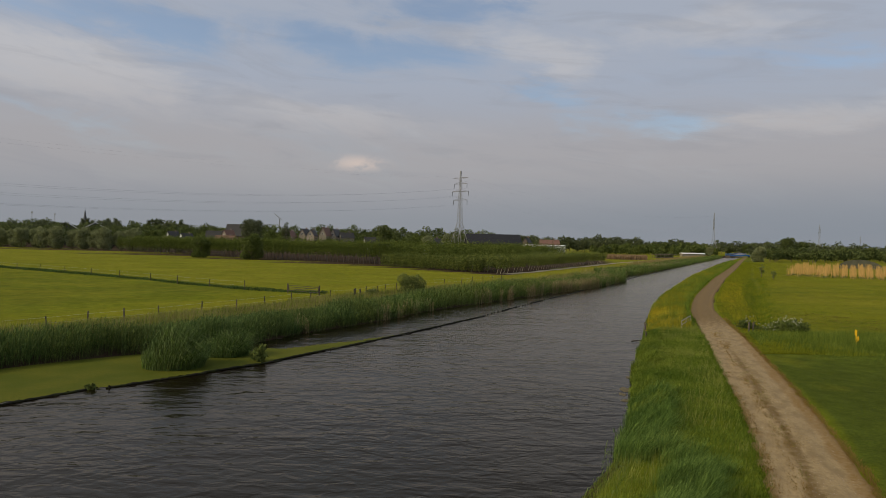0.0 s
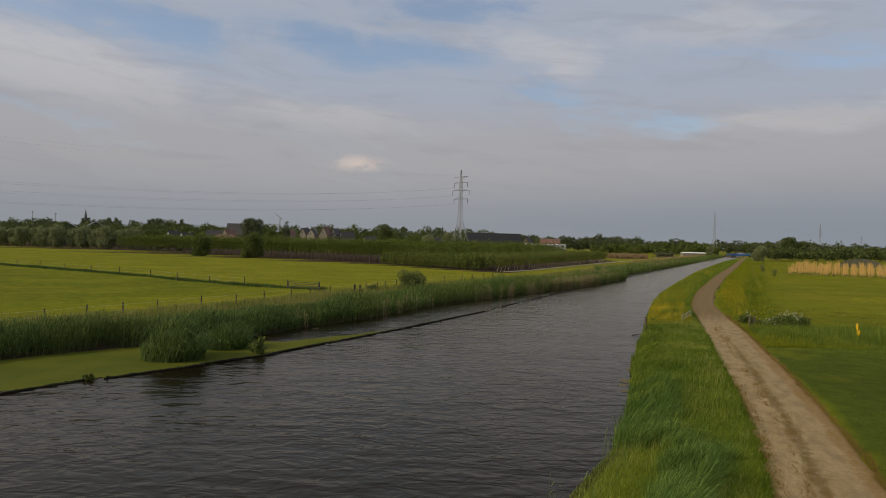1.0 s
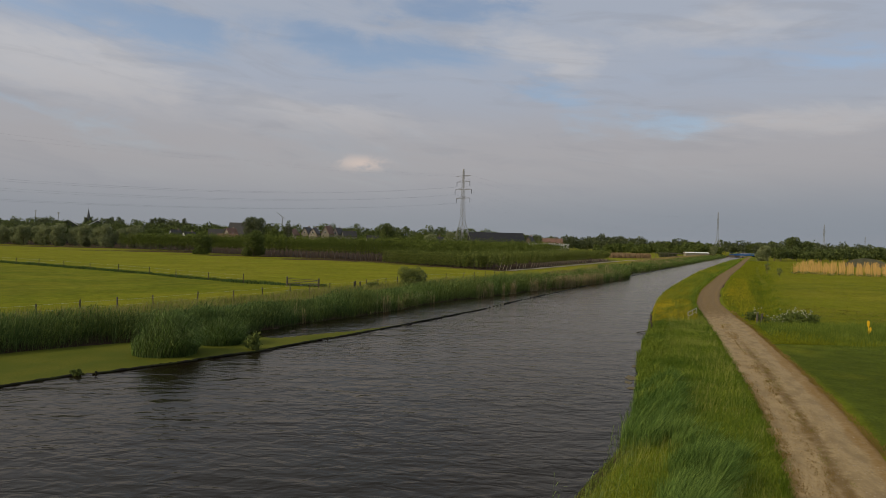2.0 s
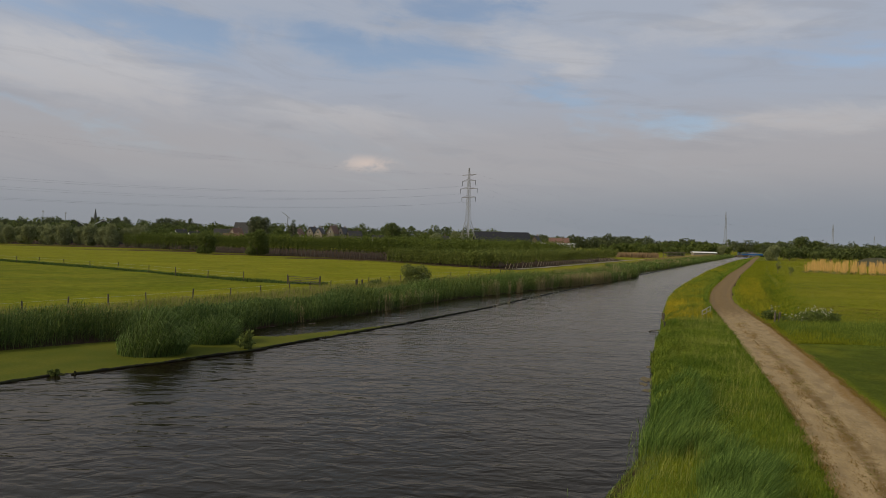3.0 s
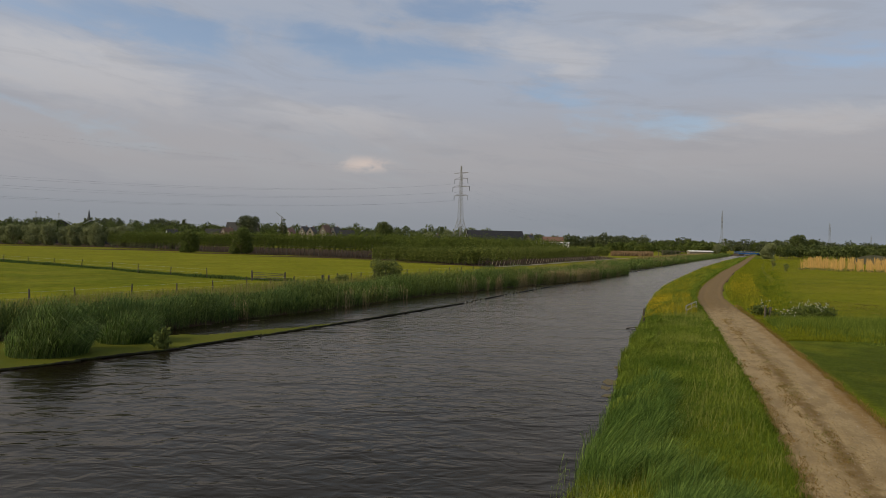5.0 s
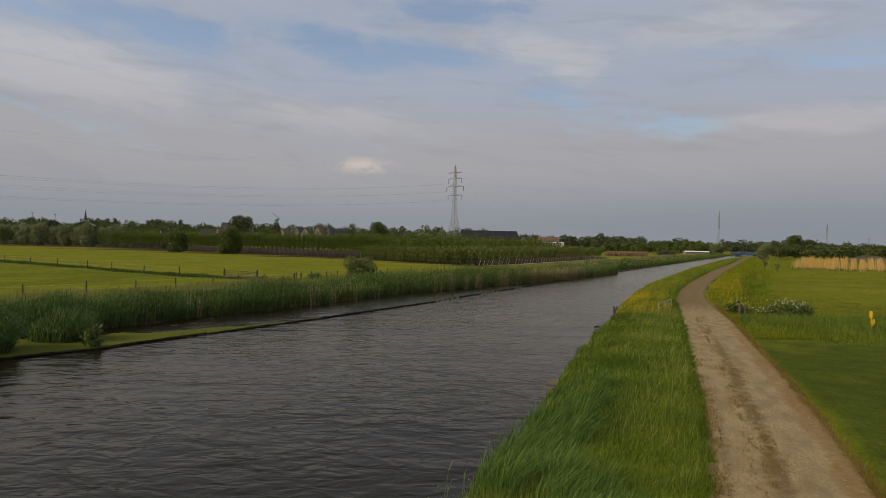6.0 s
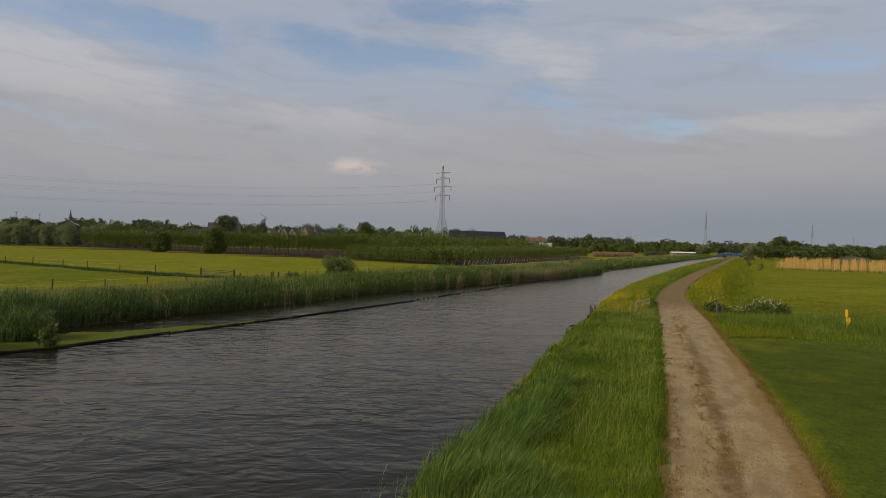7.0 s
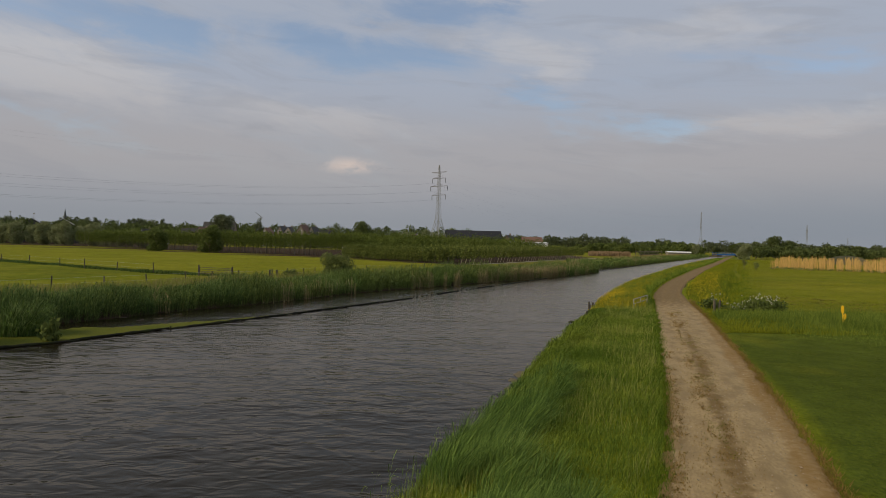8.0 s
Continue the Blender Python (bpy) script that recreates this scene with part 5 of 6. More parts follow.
# ---- tree nursery on the far bank ----
def nursery_tree(height, clear, width, seed, leaves, lean, group, leaf):
    t = thing("nursery_tree", (0, 0, 0), "slim young nursery tree with a bare pale trunk", "tree", group)
    s = Solid()
    s.beam((0, 0, -0.1), (lean * clear, 0, clear), 0.055, 0.045, 5)
    s.beam((lean * clear, 0, clear), (lean * height, 0, height * 0.92), 0.045, 0.012, 5)
    part("trunk", s.mesh("trunk", M_CANE_GREY if lean > 0.2 else M_BARK_PALE_SHADED), None, t)
    r = random.Random(seed)
    lumps = [(lean * z + r.uniform(-0.15, 0.15), r.uniform(-0.15, 0.15), z, width * k, width * k, (height - clear) * 0.2)
             for z, k in ((clear + (height - clear) * f, 1.0 - 0.55 * abs(f - 0.4)) for f in (0.14, 0.32, 0.5, 0.68, 0.86))]
    part("crown", leaf_cloud("crown", lumps, leaves, 0.17, leaf, seed, 0.3), None, t)
    return t


def nursery_block(edge, height, clear, width, rows_n, near_rows, spacing, row_gap, lean, seed, group, leaf):
    """Rows of young trees behind a front line; the nearest rows are single trees, the rest one mass of trunks and crowns."""
    r = random.Random(seed)
    a, b = Vector(edge[0]), Vector(edge[1])
    run = (b - a)
    n = int(run.length / spacing)
    back = Vector((-run.y, run.x)).normalized()
    if back.y < 0:
        back = -back
    kinds = [nursery_tree(height * k, clear, width * 0.85, seed + i, 360, lean, group, leaf) for i, k in enumerate((1.0, 0.92, 1.08))] if near_rows else []
    used = set()
    far_v, far_q, tr = [], [], Solid()
    rg = np.random.default_rng(seed)
    for row in range(rows_n):
        for i in range(n):
            p = a + run * ((i + r.uniform(-0.15, 0.15)) / n) + back * row * row_gap
            if r.random() < 0.05:
                continue
            z = gz(p.x, p.y)
            if row < near_rows:
                k = r.randrange(3)
                m = pose(p.x, p.y, z, 0, 0, r.uniform(-25, 25))
                if k not in used:
                    used.add(k)
                    kinds[k].matrix_world = m
                else:
                    copy_thing(kinds[k], m)
            else:
                m = 110 if row < near_rows + 4 else 50
                c = np.array([p.x + lean * height * 0.6, p.y, z + clear + (height - clear) * 0.55]) + rg.normal(size=(m, 3)) * np.array([width * 0.42, width * 0.42, (height - clear) * 0.25])
                u, w = rg.normal(size=(m, 3)), rg.normal(size=(m, 3))
                u /= np.linalg.norm(u, axis=1)[:, None]
                w = np.cross(u, w)
                w /= np.linalg.norm(w, axis=1)[:, None]
                s = rg.uniform(0.12, 0.26, m)[:, None]
                far_q.append(len(far_v) * 0 + sum(len(v) for v in far_v) + np.arange(m)[:, None] * 4 + np.array([0, 1, 2, 3]))
                far_v.append(np.stack([c - u * s, c - w * s * 0.6, c + u * s, c + w * s * 0.6], axis=1).reshape(-1, 3))
                if row < near_rows + 2:
                    tr.beam((p.x, p.y, z - 0.1), (p.x + lean * clear, p.y, z + clear + 0.5), 0.055, 0.04, 4)
    for i, ob in enumerate(kinds):
        if i not in used:
            ob.matrix_world = pose(a.x, a.y, gz(a.x, a.y))
    rest = thing("nursery_rows", (0, 0, 0), "dense rows of young nursery trees receding from the meadow", "trees")
    rest["kind"] = "stuff"
    part("crowns", mesh_fast("crowns", np.concatenate(far_v), np.concatenate(far_q), [], leaf), None, rest)
    part("trunks", tr.mesh("trunks", M_BARK_PALE_SHADED), None, rest)


nursery_block(((-125, 240), (-12, 162)), 6.0, 1.9, 0.9, 11, 2, 1.9, 3.4, 0.0, 40, "young trees in the tall nursery block", M_NURSERY)
nursery_block(((-15, 156), (9, 134.5)), 3.4, 0.35, 0.85, 4, 2, 1.25, 3.0, 0.06, 60, "young trees in the low nursery block", M_NURSERY_LOW)
nursery_block(((11.5, 131.5), (56, 216)), 3.7, 1.2, 0.75, 4, 1, 1.9, 3.0, 0.34, 80, "leaning young trees in the low nursery block", M_NURSERY_LOW)
nursery_block(((2, 156), (47, 240)), 5.8, 1.6, 0.85, 9, 0, 1.4, 3.4, 0.05, 90, "young trees in the rear nursery block", M_NURSERY)


# ---- fences, gate and posts ----
def post_mesh(height, radius, seed):
    r = random.Random(seed)
    s = Solid()
    s.beam((0, 0, -0.4), (r.uniform(-0.02, 0.02), r.uniform(-0.02, 0.02), height * 0.96), radius, radius * 0.92, 8)
    s.beam((0, 0, height * 0.955), (0, 0, height), radius * 0.9, radius * 0.55, 8)
    return s.mesh("post", M_POST)


def wire_curve(name, points, radius, material=None, parent=None):
    s = Solid()
    for p, q in zip(points, points[1:]):
        s.beam(p, q, radius, radius, 4)
    return part(name, s.mesh(name, material or M_STEEL), None, parent)


def fence(points, label, spacing=3.4, height=1.15, wires=2):
    """Round posts with wires along a line on the ground."""
    f = thing("wire_fence", (*points[0], gz(*points[0])), label, "fence")
    kinds = [post_mesh(height * k, 0.055, i) for i, k in enumerate((1.0, 1.08, 0.93))]
    tops = []
    for a, b in zip(points, points[1:]):
        a, b = Vector(a), Vector(b)
        n = max(1, round((b - a).length / spacing))
        for i in range(n):
            p = a + (b - a) * (i / n)
            z = gz(p.x, p.y)
            ob = part("post", random.choice(kinds), None, f)
            ob.matrix_world = pose(p.x + random.uniform(-0.1, 0.1), p.y + random.uniform(-0.1, 0.1), z, random.uniform(-4, 4), random.uniform(-4, 4), random.uniform(0, 360))
            tops.append(Vector((p.x, p.y, z)))
    for k in range(wires):
        hgt = height * (0.88 - 0.38 * k)
        ob = wire_curve("wire", [t + Vector((0, 0, hgt)) for t in tops], 0.006)
        ob.parent = f
        ob.matrix_parent_inverse = f.matrix_world.inverted()
    return f


fence([(-37, 29), (-26.4, 41.5), (-22.3, 49), (-18.5, 56), (-15.3, 63.3), (-12.3, 68), (-9.9, 71.5), (-7.2, 80), (-2.6, 91), (3, 97), (12, 110)], "weathered wooden posts with wire along the reed bank", 3.4, 1.05)
fence([(-130, 146), (-84, 117), (-57, 101), (-43, 91.7), (-36.5, 86), (-25, 78.6), (-18.9, 75.6)], "weathered wooden fence posts along the meadow ditch", 8.4, 1.15)


def field_gate(a, b, label):
    a, b = Vector((*a, gz(*a))), Vector((*b, gz(*b)))
    g = thing("field_gate", tuple(a), label, "gate")
    turn = math.degrees(math.atan2(b.y - a.y, b.x - a.x))
    g.matrix_world = pose(*a, 0, 0, turn)
    L = (b - a).length
    for x in (0.0, L):
        ob = part("gate_post", Solid().beam((0, 0, -0.4), (0, 0, 1.15), 0.09, 0.085, 8).mesh("gate_post", M_POST), None, g)
        ob.matrix_local = pose(x, 0, 0)
    for z in (0.30, 0.52, 0.74, 0.94):
        part("rail", Solid().beam((0.15, 0, z), (L - 0.15, 0, z), 0.026, 0.026, 8).mesh("rail", M_POST), None, g)
    for x in (0.15, L - 0.15):
        part("stile", Solid().beam((x, 0, 0.26), (x, 0, 0.98), 0.03, 0.03, 8).mesh("stile", M_POST), None, g)
    part("brace", Solid().beam((0.2, 0, 0.32), (L - 0.2, 0, 0.92), 0.022, 0.022, 6).mesh("brace", M_POST), None, g)
    return g


field_gate((-18.7, 75.4), (-14.4, 73.0), "closed weathered field gate between wooden posts")
for x, y in ((-9.9, 70.6), (-9.3, 70.9)):
    ob = new("strainer_post", Solid().beam((0, 0, -0.4), (0, 0, 1.02), 0.10, 0.095, 9).beam((0, 0, 1.02), (0, 0, 1.07), 0.095, 0.05, 9).mesh("strainer_post", M_POST))
    ob.matrix_world = pose(x, y, gz(x, y), 2, -2, 0)
    tagged(ob, "stout weathered wooden strainer post in the meadow fence", "post", "strainer posts")


def path_rail():
    """Low steel guard frame at the bank side of the path."""
    a, b = Vector((19.95, 51.6, gz(19.95, 51.6))), Vector((22.25, 55.6, gz(22.25, 55.6)))
    g = thing("guard_rail", tuple(a), "low pale steel guard rail beside the gravel path", "railing")
    g.matrix_world = pose(*a, 0, 0, math.degrees(math.atan2(b.y - a.y, b.x - a.x)))
    L = (b - a).length
    for x in (0.0, L * 0.5, L):
        part("upright", Solid().beam((x, 0, -0.3), (x, 0, 0.68), 0.032, 0.032, 8).mesh("upright", M_RAIL), None, g)
    for z in (0.36, 0.68):
        part("rail", Solid().beam((-0.03, 0, z), (L + 0.03, 0, z), 0.032, 0.032, 8).mesh("rail", M_RAIL), None, g)


path_rail()
for i, (x, y, h) in enumerate(((15.75, 47.9, 0.7), (16.5, 50.2, 1.1), (17.2, 52.4, 0.7), (18.0, 54.8, 0.65))):
    ob = new("mooring_stake", Solid().beam((0, 0, -0.8), (0.03, 0, h), 0.07, 0.06, 7).mesh("mooring_stake", M_POST))
    ob.matrix_world = pose(x, y, WATER_Z, random.uniform(-3, 3), random.uniform(-5, 5), i * 40)
    tagged(ob, "old wooden stake at the water's edge", "stake", "stakes along the bank")
ob = new("drift_branch", Solid().beam((-0.35, 0, 0.04), (0.5, 0.1, 0.12), 0.035, 0.025, 6).beam((0.0, 0.03, 0.07), (-0.25, 0.2, 0.14), 0.02, 0.01, 5).mesh("drift_branch", M_POST))
ob.matrix_world = pose(15.0, 47.8, WATER_Z - 0.02)
tagged(ob, "bare drifted branch lying in the water by the bank", "branch")
for i, (x, y) in enumerate(((25.2, 50.9), (25.55, 51.0))):
    ob = new("stump_post", Solid().beam((0, 0, -0.3), (0.04, 0, 0.78), 0.08, 0.075, 8).mesh("stump_post", M_BARK_PALE_SHADED))
    ob.matrix_world = pose(x, y, gz(x, y), 3, -4 + 6 * i, 20 * i)
    tagged(ob, "short weathered wooden post among white flowers", "post", "posts beside the ditch")


def marker_post():
    m = thing("marker_post", (29.8, 44.6, gz(29.8, 44.6)), "yellow plastic marker post with two shaped flags", "marker", turn=-28)
    part("pole", Solid().beam((0, 0, -0.3), (0, 0, 1.00), 0.03, 0.03, 10).mesh("pole", M_YELLOW), None, m)
    v = [(-0.15, 0.86), (-0.04, 0.80), (0.04, 0.80), (0.15, 0.86), (0.16, 1.28), (0.06, 1.34), (-0.06, 1.34), (-0.16, 1.28)]
    w = [(0.02, 0.22), (0.09, 0.18), (0.15, 0.30), (0.24, 0.56), (0.22, 0.80), (0.13, 0.82), (0.10, 0.70), (-0.02, 0.72), (-0.05, 0.50)]
    for name, outline in (("upper_flag", [(x * 0.46 - 0.02, z * 0.80) for x, z in v]), ("lower_flag", [(x * 0.72, z * 0.76) for x, z in w])):
        n = len(outline)
        verts = [(x, -0.05, z) for x, z in outline] + [(x, 0.05, z) for x, z in outline]
        faces = [tuple(range(n)), tuple(range(2 * n - 1, n - 1, -1))] + [(i, n + i, n + (i + 1) % n, (i + 1) % n) for i in range(n)]
        part(name, mesh_of(name, verts, faces, M_YELLOW), None, m)


marker_post()


# ---- hogweed with white umbels ----
def hogweed(seed):
    r = random.Random(seed)
    t = thing("hogweed", (0, 0, 0), "bushy hogweed plant with white flower umbels", "plant", "hogweed beside the ditch")
    for i in range(10):
        a, d, h = r.uniform(0, 6.28), r.uniform(0.05, 0.75), r.uniform(0.55, 1.1)
        tip = (d * math.cos(a), d * math.sin(a), h)
        part("stem", Solid().beam((0.3 * tip[0], 0.3 * tip[1], 0), tip, 0.014, 0.008, 5).mesh("stem", M_GRASS_TALL), None, t)
        k = r.uniform(0.035, 0.062)
        ring = [(tip[0] + k * math.cos(2 * math.pi * j / 8) * r.uniform(0.7, 1.1), tip[1] + k * math.sin(2 * math.pi * j / 8) * r.uniform(0.7, 1.1), h + r.uniform(-0.02, 0.02)) for j in range(8)]
        umbel = Solid().add([*ring, (tip[0], tip[1], h + 0.05), (tip[0], tip[1], h - 0.06)], [(j, (j + 1) % 8, 8) for j in range(8)] + [((j + 1) % 8, j, 9) for j in range(8)])
        part("umbel", umbel.mesh("umbel", M_WHITE_FLOWER), None, t, "white flower umbel")
    part("leaves", leaf_cloud("leaves", [(0, 0, 0.35, 0.8, 0.8, 0.40), (0.3, 0.2, 0.55, 0.4, 0.4, 0.35), (-0.3, -0.2, 0.5, 0.4, 0.4, 0.3)], 420, 0.10, M_LEAF_MID, seed, 0.2), None, t, "broad green leaves")
    return t


kinds = [hogweed(200 + i) for i in range(3)]
spots = [(25.6, 52.4), (28.3, 50.7), (28.9, 51.4), (29.3, 50.8), (28.0, 51.9), (29.0, 52.2), (26.6, 51.5), (29.7, 51.5), (27.4, 52.3), (28.5, 52.7), (27.2, 51.2), (28.7, 51.0), (26.2, 52.7)]
for i, (x, y) in enumerate(spots):
    m = pose(x, y, gz(x, y), 0, 0, 67 * i)
    if i < 3:
        kinds[i].matrix_world = m
    else:
        copy_thing(kinds[i % 3], m).scale = (1.0, 1.0, random.uniform(0.85, 1.1) if x > 27.9 else random.uniform(0.5, 0.7))


# ---- pylons and power lines ----
LINE = Vector((255, 305, 0)).normalized()
ARM = Vector((LINE.y, -LINE.x, 0))
ARMS = ((33.5, 3.9, 0.0), (30.9, 3.5, 1.9), (27.6, 4.5, 1.9), (23.9, 3.7, 1.9))


def pylon():
    t = thing("pylon", (0, 0, 0), "grey lattice steel power pylon with stepped crossarms", "pylon", "pylons of the power line")

    def half(z):
        return 3.6 - 2.75 * z / 14 if z < 14 else (0.85 - 0.40 * (z - 14) / 16 if z < 30 else 0.45 - 0.25 * (z - 30) / 6)

    cor = ((1, 1), (1, -1), (-1, -1), (-1, 1))
    at = lambda c, z: Vector((c[0] * half(z), c[1] * half(z), z))
    for c in cor:
        leg = Solid()
        for z0, z1 in ((-0.3, 14), (14, 30), (30, 35.6)):
            leg.beam(at(c, z0), at(c, z1), 0.10 if z0 < 10 else 0.05)
        part("leg", leg.mesh("leg", M_PYLON), None, t)
    br = Solid()
    z = 0.4
    while z < 34.5:
        z1 = min(35.2, z + max(1.5, 2.3 * half(z)))
        r = 0.05 if z < 12 else 0.03
        for a, b in zip(cor, cor[1:] + cor[:1]):
            br.beam(at(a, z), at(b, z1), r)
            br.beam(at(b, z), at(a, z1), r)
            br.beam(at(a, z1), at(b, z1), r)
        z = z1
    part("bracing", br.mesh("bracing", M_PYLON), None, t)
    part("cap", Solid().box((-0.22, -0.22, 35.2), (0.22, 0.22, 36.4)).mesh("cap", M_PYLON), None, t)
    for z, reach, drop in ARMS:
        s = Solid()
        w = half(z)
        for side in (-1, 1):
            tip = Vector((side * reach, 0, z))
            for k in (-1, 1):
                s.beam((side * w, k * w, z), tip, 0.085)
                s.beam((side * w, k * w, z + 0.75 if drop else z - 0.6), tip, 0.035)
        part("crossarm", s.mesh("crossarm", M_PYLON_ARM), None, t)
        if drop:
            for side in (-1, 1):
                part("insulator", Solid().beam((side * reach, 0, z + 0.05), (side * reach, 0, z - drop), 0.13, 0.10, 6).mesh("insulator", M_WIRE), None, t, "dark hanging insulator string")
    return t


PYLONS = [(-247, -5), (7.9, 300), (263, 605), (503, 832), (976, 1455)]
first = pylon()
turn_arm = math.degrees(math.atan2(ARM.y, ARM.x))
PYLON_SIZE = 1.118
first.matrix_world = pose(*PYLONS[1], MEADOW_Z, 0, 0, turn_arm) @ Matrix.Diagonal((PYLON_SIZE, PYLON_SIZE, PYLON_SIZE, 1))
for i, (x, y) in enumerate(PYLONS):
    if i != 1:
        copy_thing(first, pose(x, y, MEADOW_Z if i < 2 else 0.3, 0, 0, turn_arm if i < 2 else 72))
for i in range(3):
    a, b = Vector((*PYLONS[i], MEADOW_Z)), Vector((*PYLONS[i + 1], MEADOW_Z))
    lines = thing("power_lines", tuple(a), "thin dark high-voltage lines sagging between pylons", "cables", "spans of the power line")
    for z, reach, drop in ARMS:
        for side in (-1, 1):
            pts = []
            for k in range(25):
                f = k / 24
                p = a.lerp(b, f) + ARM * side * reach * PYLON_SIZE
                p.z += (z - drop) * PYLON_SIZE - 4 * f * (1 - f) * (11.2 + 0.4 * (z - 23.9) if drop else 8.0)
                pts.append(p)
            ob = wire_curve("cable", pts, (0.014 if drop else 0.006) if i == 0 else 0.008, M_WIRE)
            ob.parent = lines
            ob.matrix_parent_inverse = lines.matrix_world.inverted()


# ---- buildings ----
def house(place, turn, w, d, eaves, ridge, wall, roof, label, windows=3, category="house", chimney=True, name="house"):
    """A gabled house: walls, two roof slopes with thickness, windows let into the long and gable sides. The ridge runs along x."""
    h = thing(name, place, label, category, turn=turn)
    s = Solid()
    x, y = w / 2, d / 2
    s.add([(-x, -y, -0.3), (x, -y, -0.3), (x, y, -0.3), (-x, y, -0.3), (-x, -y, eaves), (x, -y, eaves), (x, y, eaves), (-x, y, eaves), (-x, 0, ridge), (x, 0, ridge)],
          [(0, 1, 5, 4), (2, 3, 7, 6), (1, 2, 6, 9, 5), (3, 0, 4, 8, 7)])
    part("wall", s.mesh("wall", wall), None, h)
    for side in (-1, 1):
        o, t = 0.35, 0.16
        up = (ridge - eaves) / y
        a = [(-x - o, side * (y + o), eaves - up * o), (x + o, side * (y + o), eaves - up * o), (x + o, 0, ridge), (-x - o, 0, ridge)]
        part("roof", Solid().add([*a, *[(p[0], p[1], p[2] + t) for p in a]], [(0, 1, 2, 3), (7, 6, 5, 4), (0, 4, 5, 1), (1, 5, 6, 2), (2, 6, 7, 3), (3, 7, 4, 0)]).mesh("roof", roof), None, h)
    for i in range(windows):
        px = -x + w * (i + 0.5) / windows
        win = part("window", Solid().box((px - 0.55, -y - 0.05, eaves * 0.35), (px + 0.55, -y + 0.05, eaves * 0.35 + 1.25)).mesh("window", M_WHITE), None, h)
        part("pane", Solid().box((px - 0.47, -y - 0.07, eaves * 0.35 + 0.08), (px + 0.47, -y, eaves * 0.35 + 1.17)).mesh("pane", M_GLASS), None, win)
    for side in (-1, 1) if windows else ():
        win = part("window", Solid().box((side * x - 0.05, -0.6, eaves + 0.1), (side * x + 0.05, 0.6, eaves + 1.3)).mesh("window", M_WHITE), None, h)
        part("pane", Solid().box((side * x - 0.07, -0.5, eaves + 0.18), (side * x + 0.07, 0.5, eaves + 1.2)).mesh("pane", M_GLASS), None, win)
    if chimney:
        part("chimney", Solid().box((x * 0.5 - 0.35, -0.35, ridge - 0.8), (x * 0.5 + 0.35, 0.35, ridge + 1.0)).mesh("chimney", M_BRICK), None, h)
    return h


def barn(place, turn, w, d, eaves, ridge, wall, roof, label, name="barn", category="barn"):
    return house(place, turn, w, d, eaves, ridge, wall, roof, label, 0, category, False, name)


GZ = MEADOW_Z
barn((25.5, 318, GZ), 4, 27, 16, 6.0, 10.8, M_BLACK_ROOF, M_BLACK_ROOF, "long dark barn with a black roof behind the nursery")
house((-174, 422, GZ), 62, 9, 6.5, 4.0, 8.6, M_WHITE, M_ROOF_DARK, "white gabled house with a dark roof at the village edge")
house((-184, 424, GZ), 60, 8, 5.6, 4.2, 9.8, M_WHITE, M_ROOF_DARK, "white house with a steep dark gable", 2)
house((-160, 440, GZ), 15, 14, 10, 4.2, 11, M_BRICK, M_ROOF_DARK, "brick house with a dark roof in the village")
barn((-149, 462, GZ), 4, 22, 14, 8, 16.4, M_BRICK, M_ROOF_DARK, "tall village hall with a steep dark roof", "village_hall", "hall")
house((-137, 392, GZ), 5, 12, 8, 3.4, 7.6, M_BRICK, M_ROOF_RED, "low house with an orange-red tiled roof behind the nursery")
for i, (x, y, t, w, d, e, r) in enumerate(((-99, 404, 84, 11, 4.8, 8.2, 11.6), (-91, 410, 80, 10, 4.6, 9.2, 13.2), (-84.5, 402, 87, 10, 4.8, 9.0, 12.6), (-75.5, 400, 80, 11, 5.0, 9.4, 14.0),
                                        (-70.5, 408, 78, 10, 4.4, 9.0, 13.2), (-63, 406, 30, 9, 4.6, 8.2, 11.2), (-142, 412, 70, 9, 4.8, 7.0, 11.4))):
    house((x, y, GZ), t, w, d, e, r, M_BRICK_PALE, M_ROOF_DARK if i % 3 else M_ROOF_RED, "pale brick terrace house with a steep tiled gable", 2)
house((-44, 395, GZ), 20, 12, 8, 3.4, 8.5, M_WHITE, M_ROOF_DARK, "pale house with a dark roof among trees")
house((-5, 330, GZ), 40, 9, 7, 4.0, 8.2, M_WHITE, M_ROOF_DARK, "small white farmhouse behind the nursery")
house((60, 352, GZ), 8, 11, 9, 3.6, 8.8, M_BRICK, M_ROOF_RED, "farmhouse with a red tiled roof behind the nursery", 4)
house((47, 348, GZ), 70, 10, 7, 4.2, 9.6, M_BRICK, M_ROOF_DARK, "brick farmhouse with a dark gable behind the nursery", 2)


barn((54, 333, GZ), 4, 21, 9, 5.6, 5.9, M_WHITE, M_WHITE, "low white-walled hall behind the nursery rows", "packing_hall", "hall")
for gx, gy in ((-207, 369), (-224, 369)):
    g = barn((gx, gy, GZ), 121, 40, 20, 7.4, 13.2, M_ROOF_DARK, M_SLATE, "dark shed with white roof edges behind the willows", "farm_shed", "shed")
    for side in (-1, 1):
        part("verge_trim", Solid().beam((-20.45, side * 10.4, 7.2), (-20.45, 0, 13.4), 0.26).mesh("verge_trim", M_WHITE), None, g, "white roof edge")
barn((172.5, 430, GZ), 3, 16, 4, 1.9, 2.45, M_BRICK_PALE, M_WHITE, "long low white shed beside the far bank", "shed", "shed")


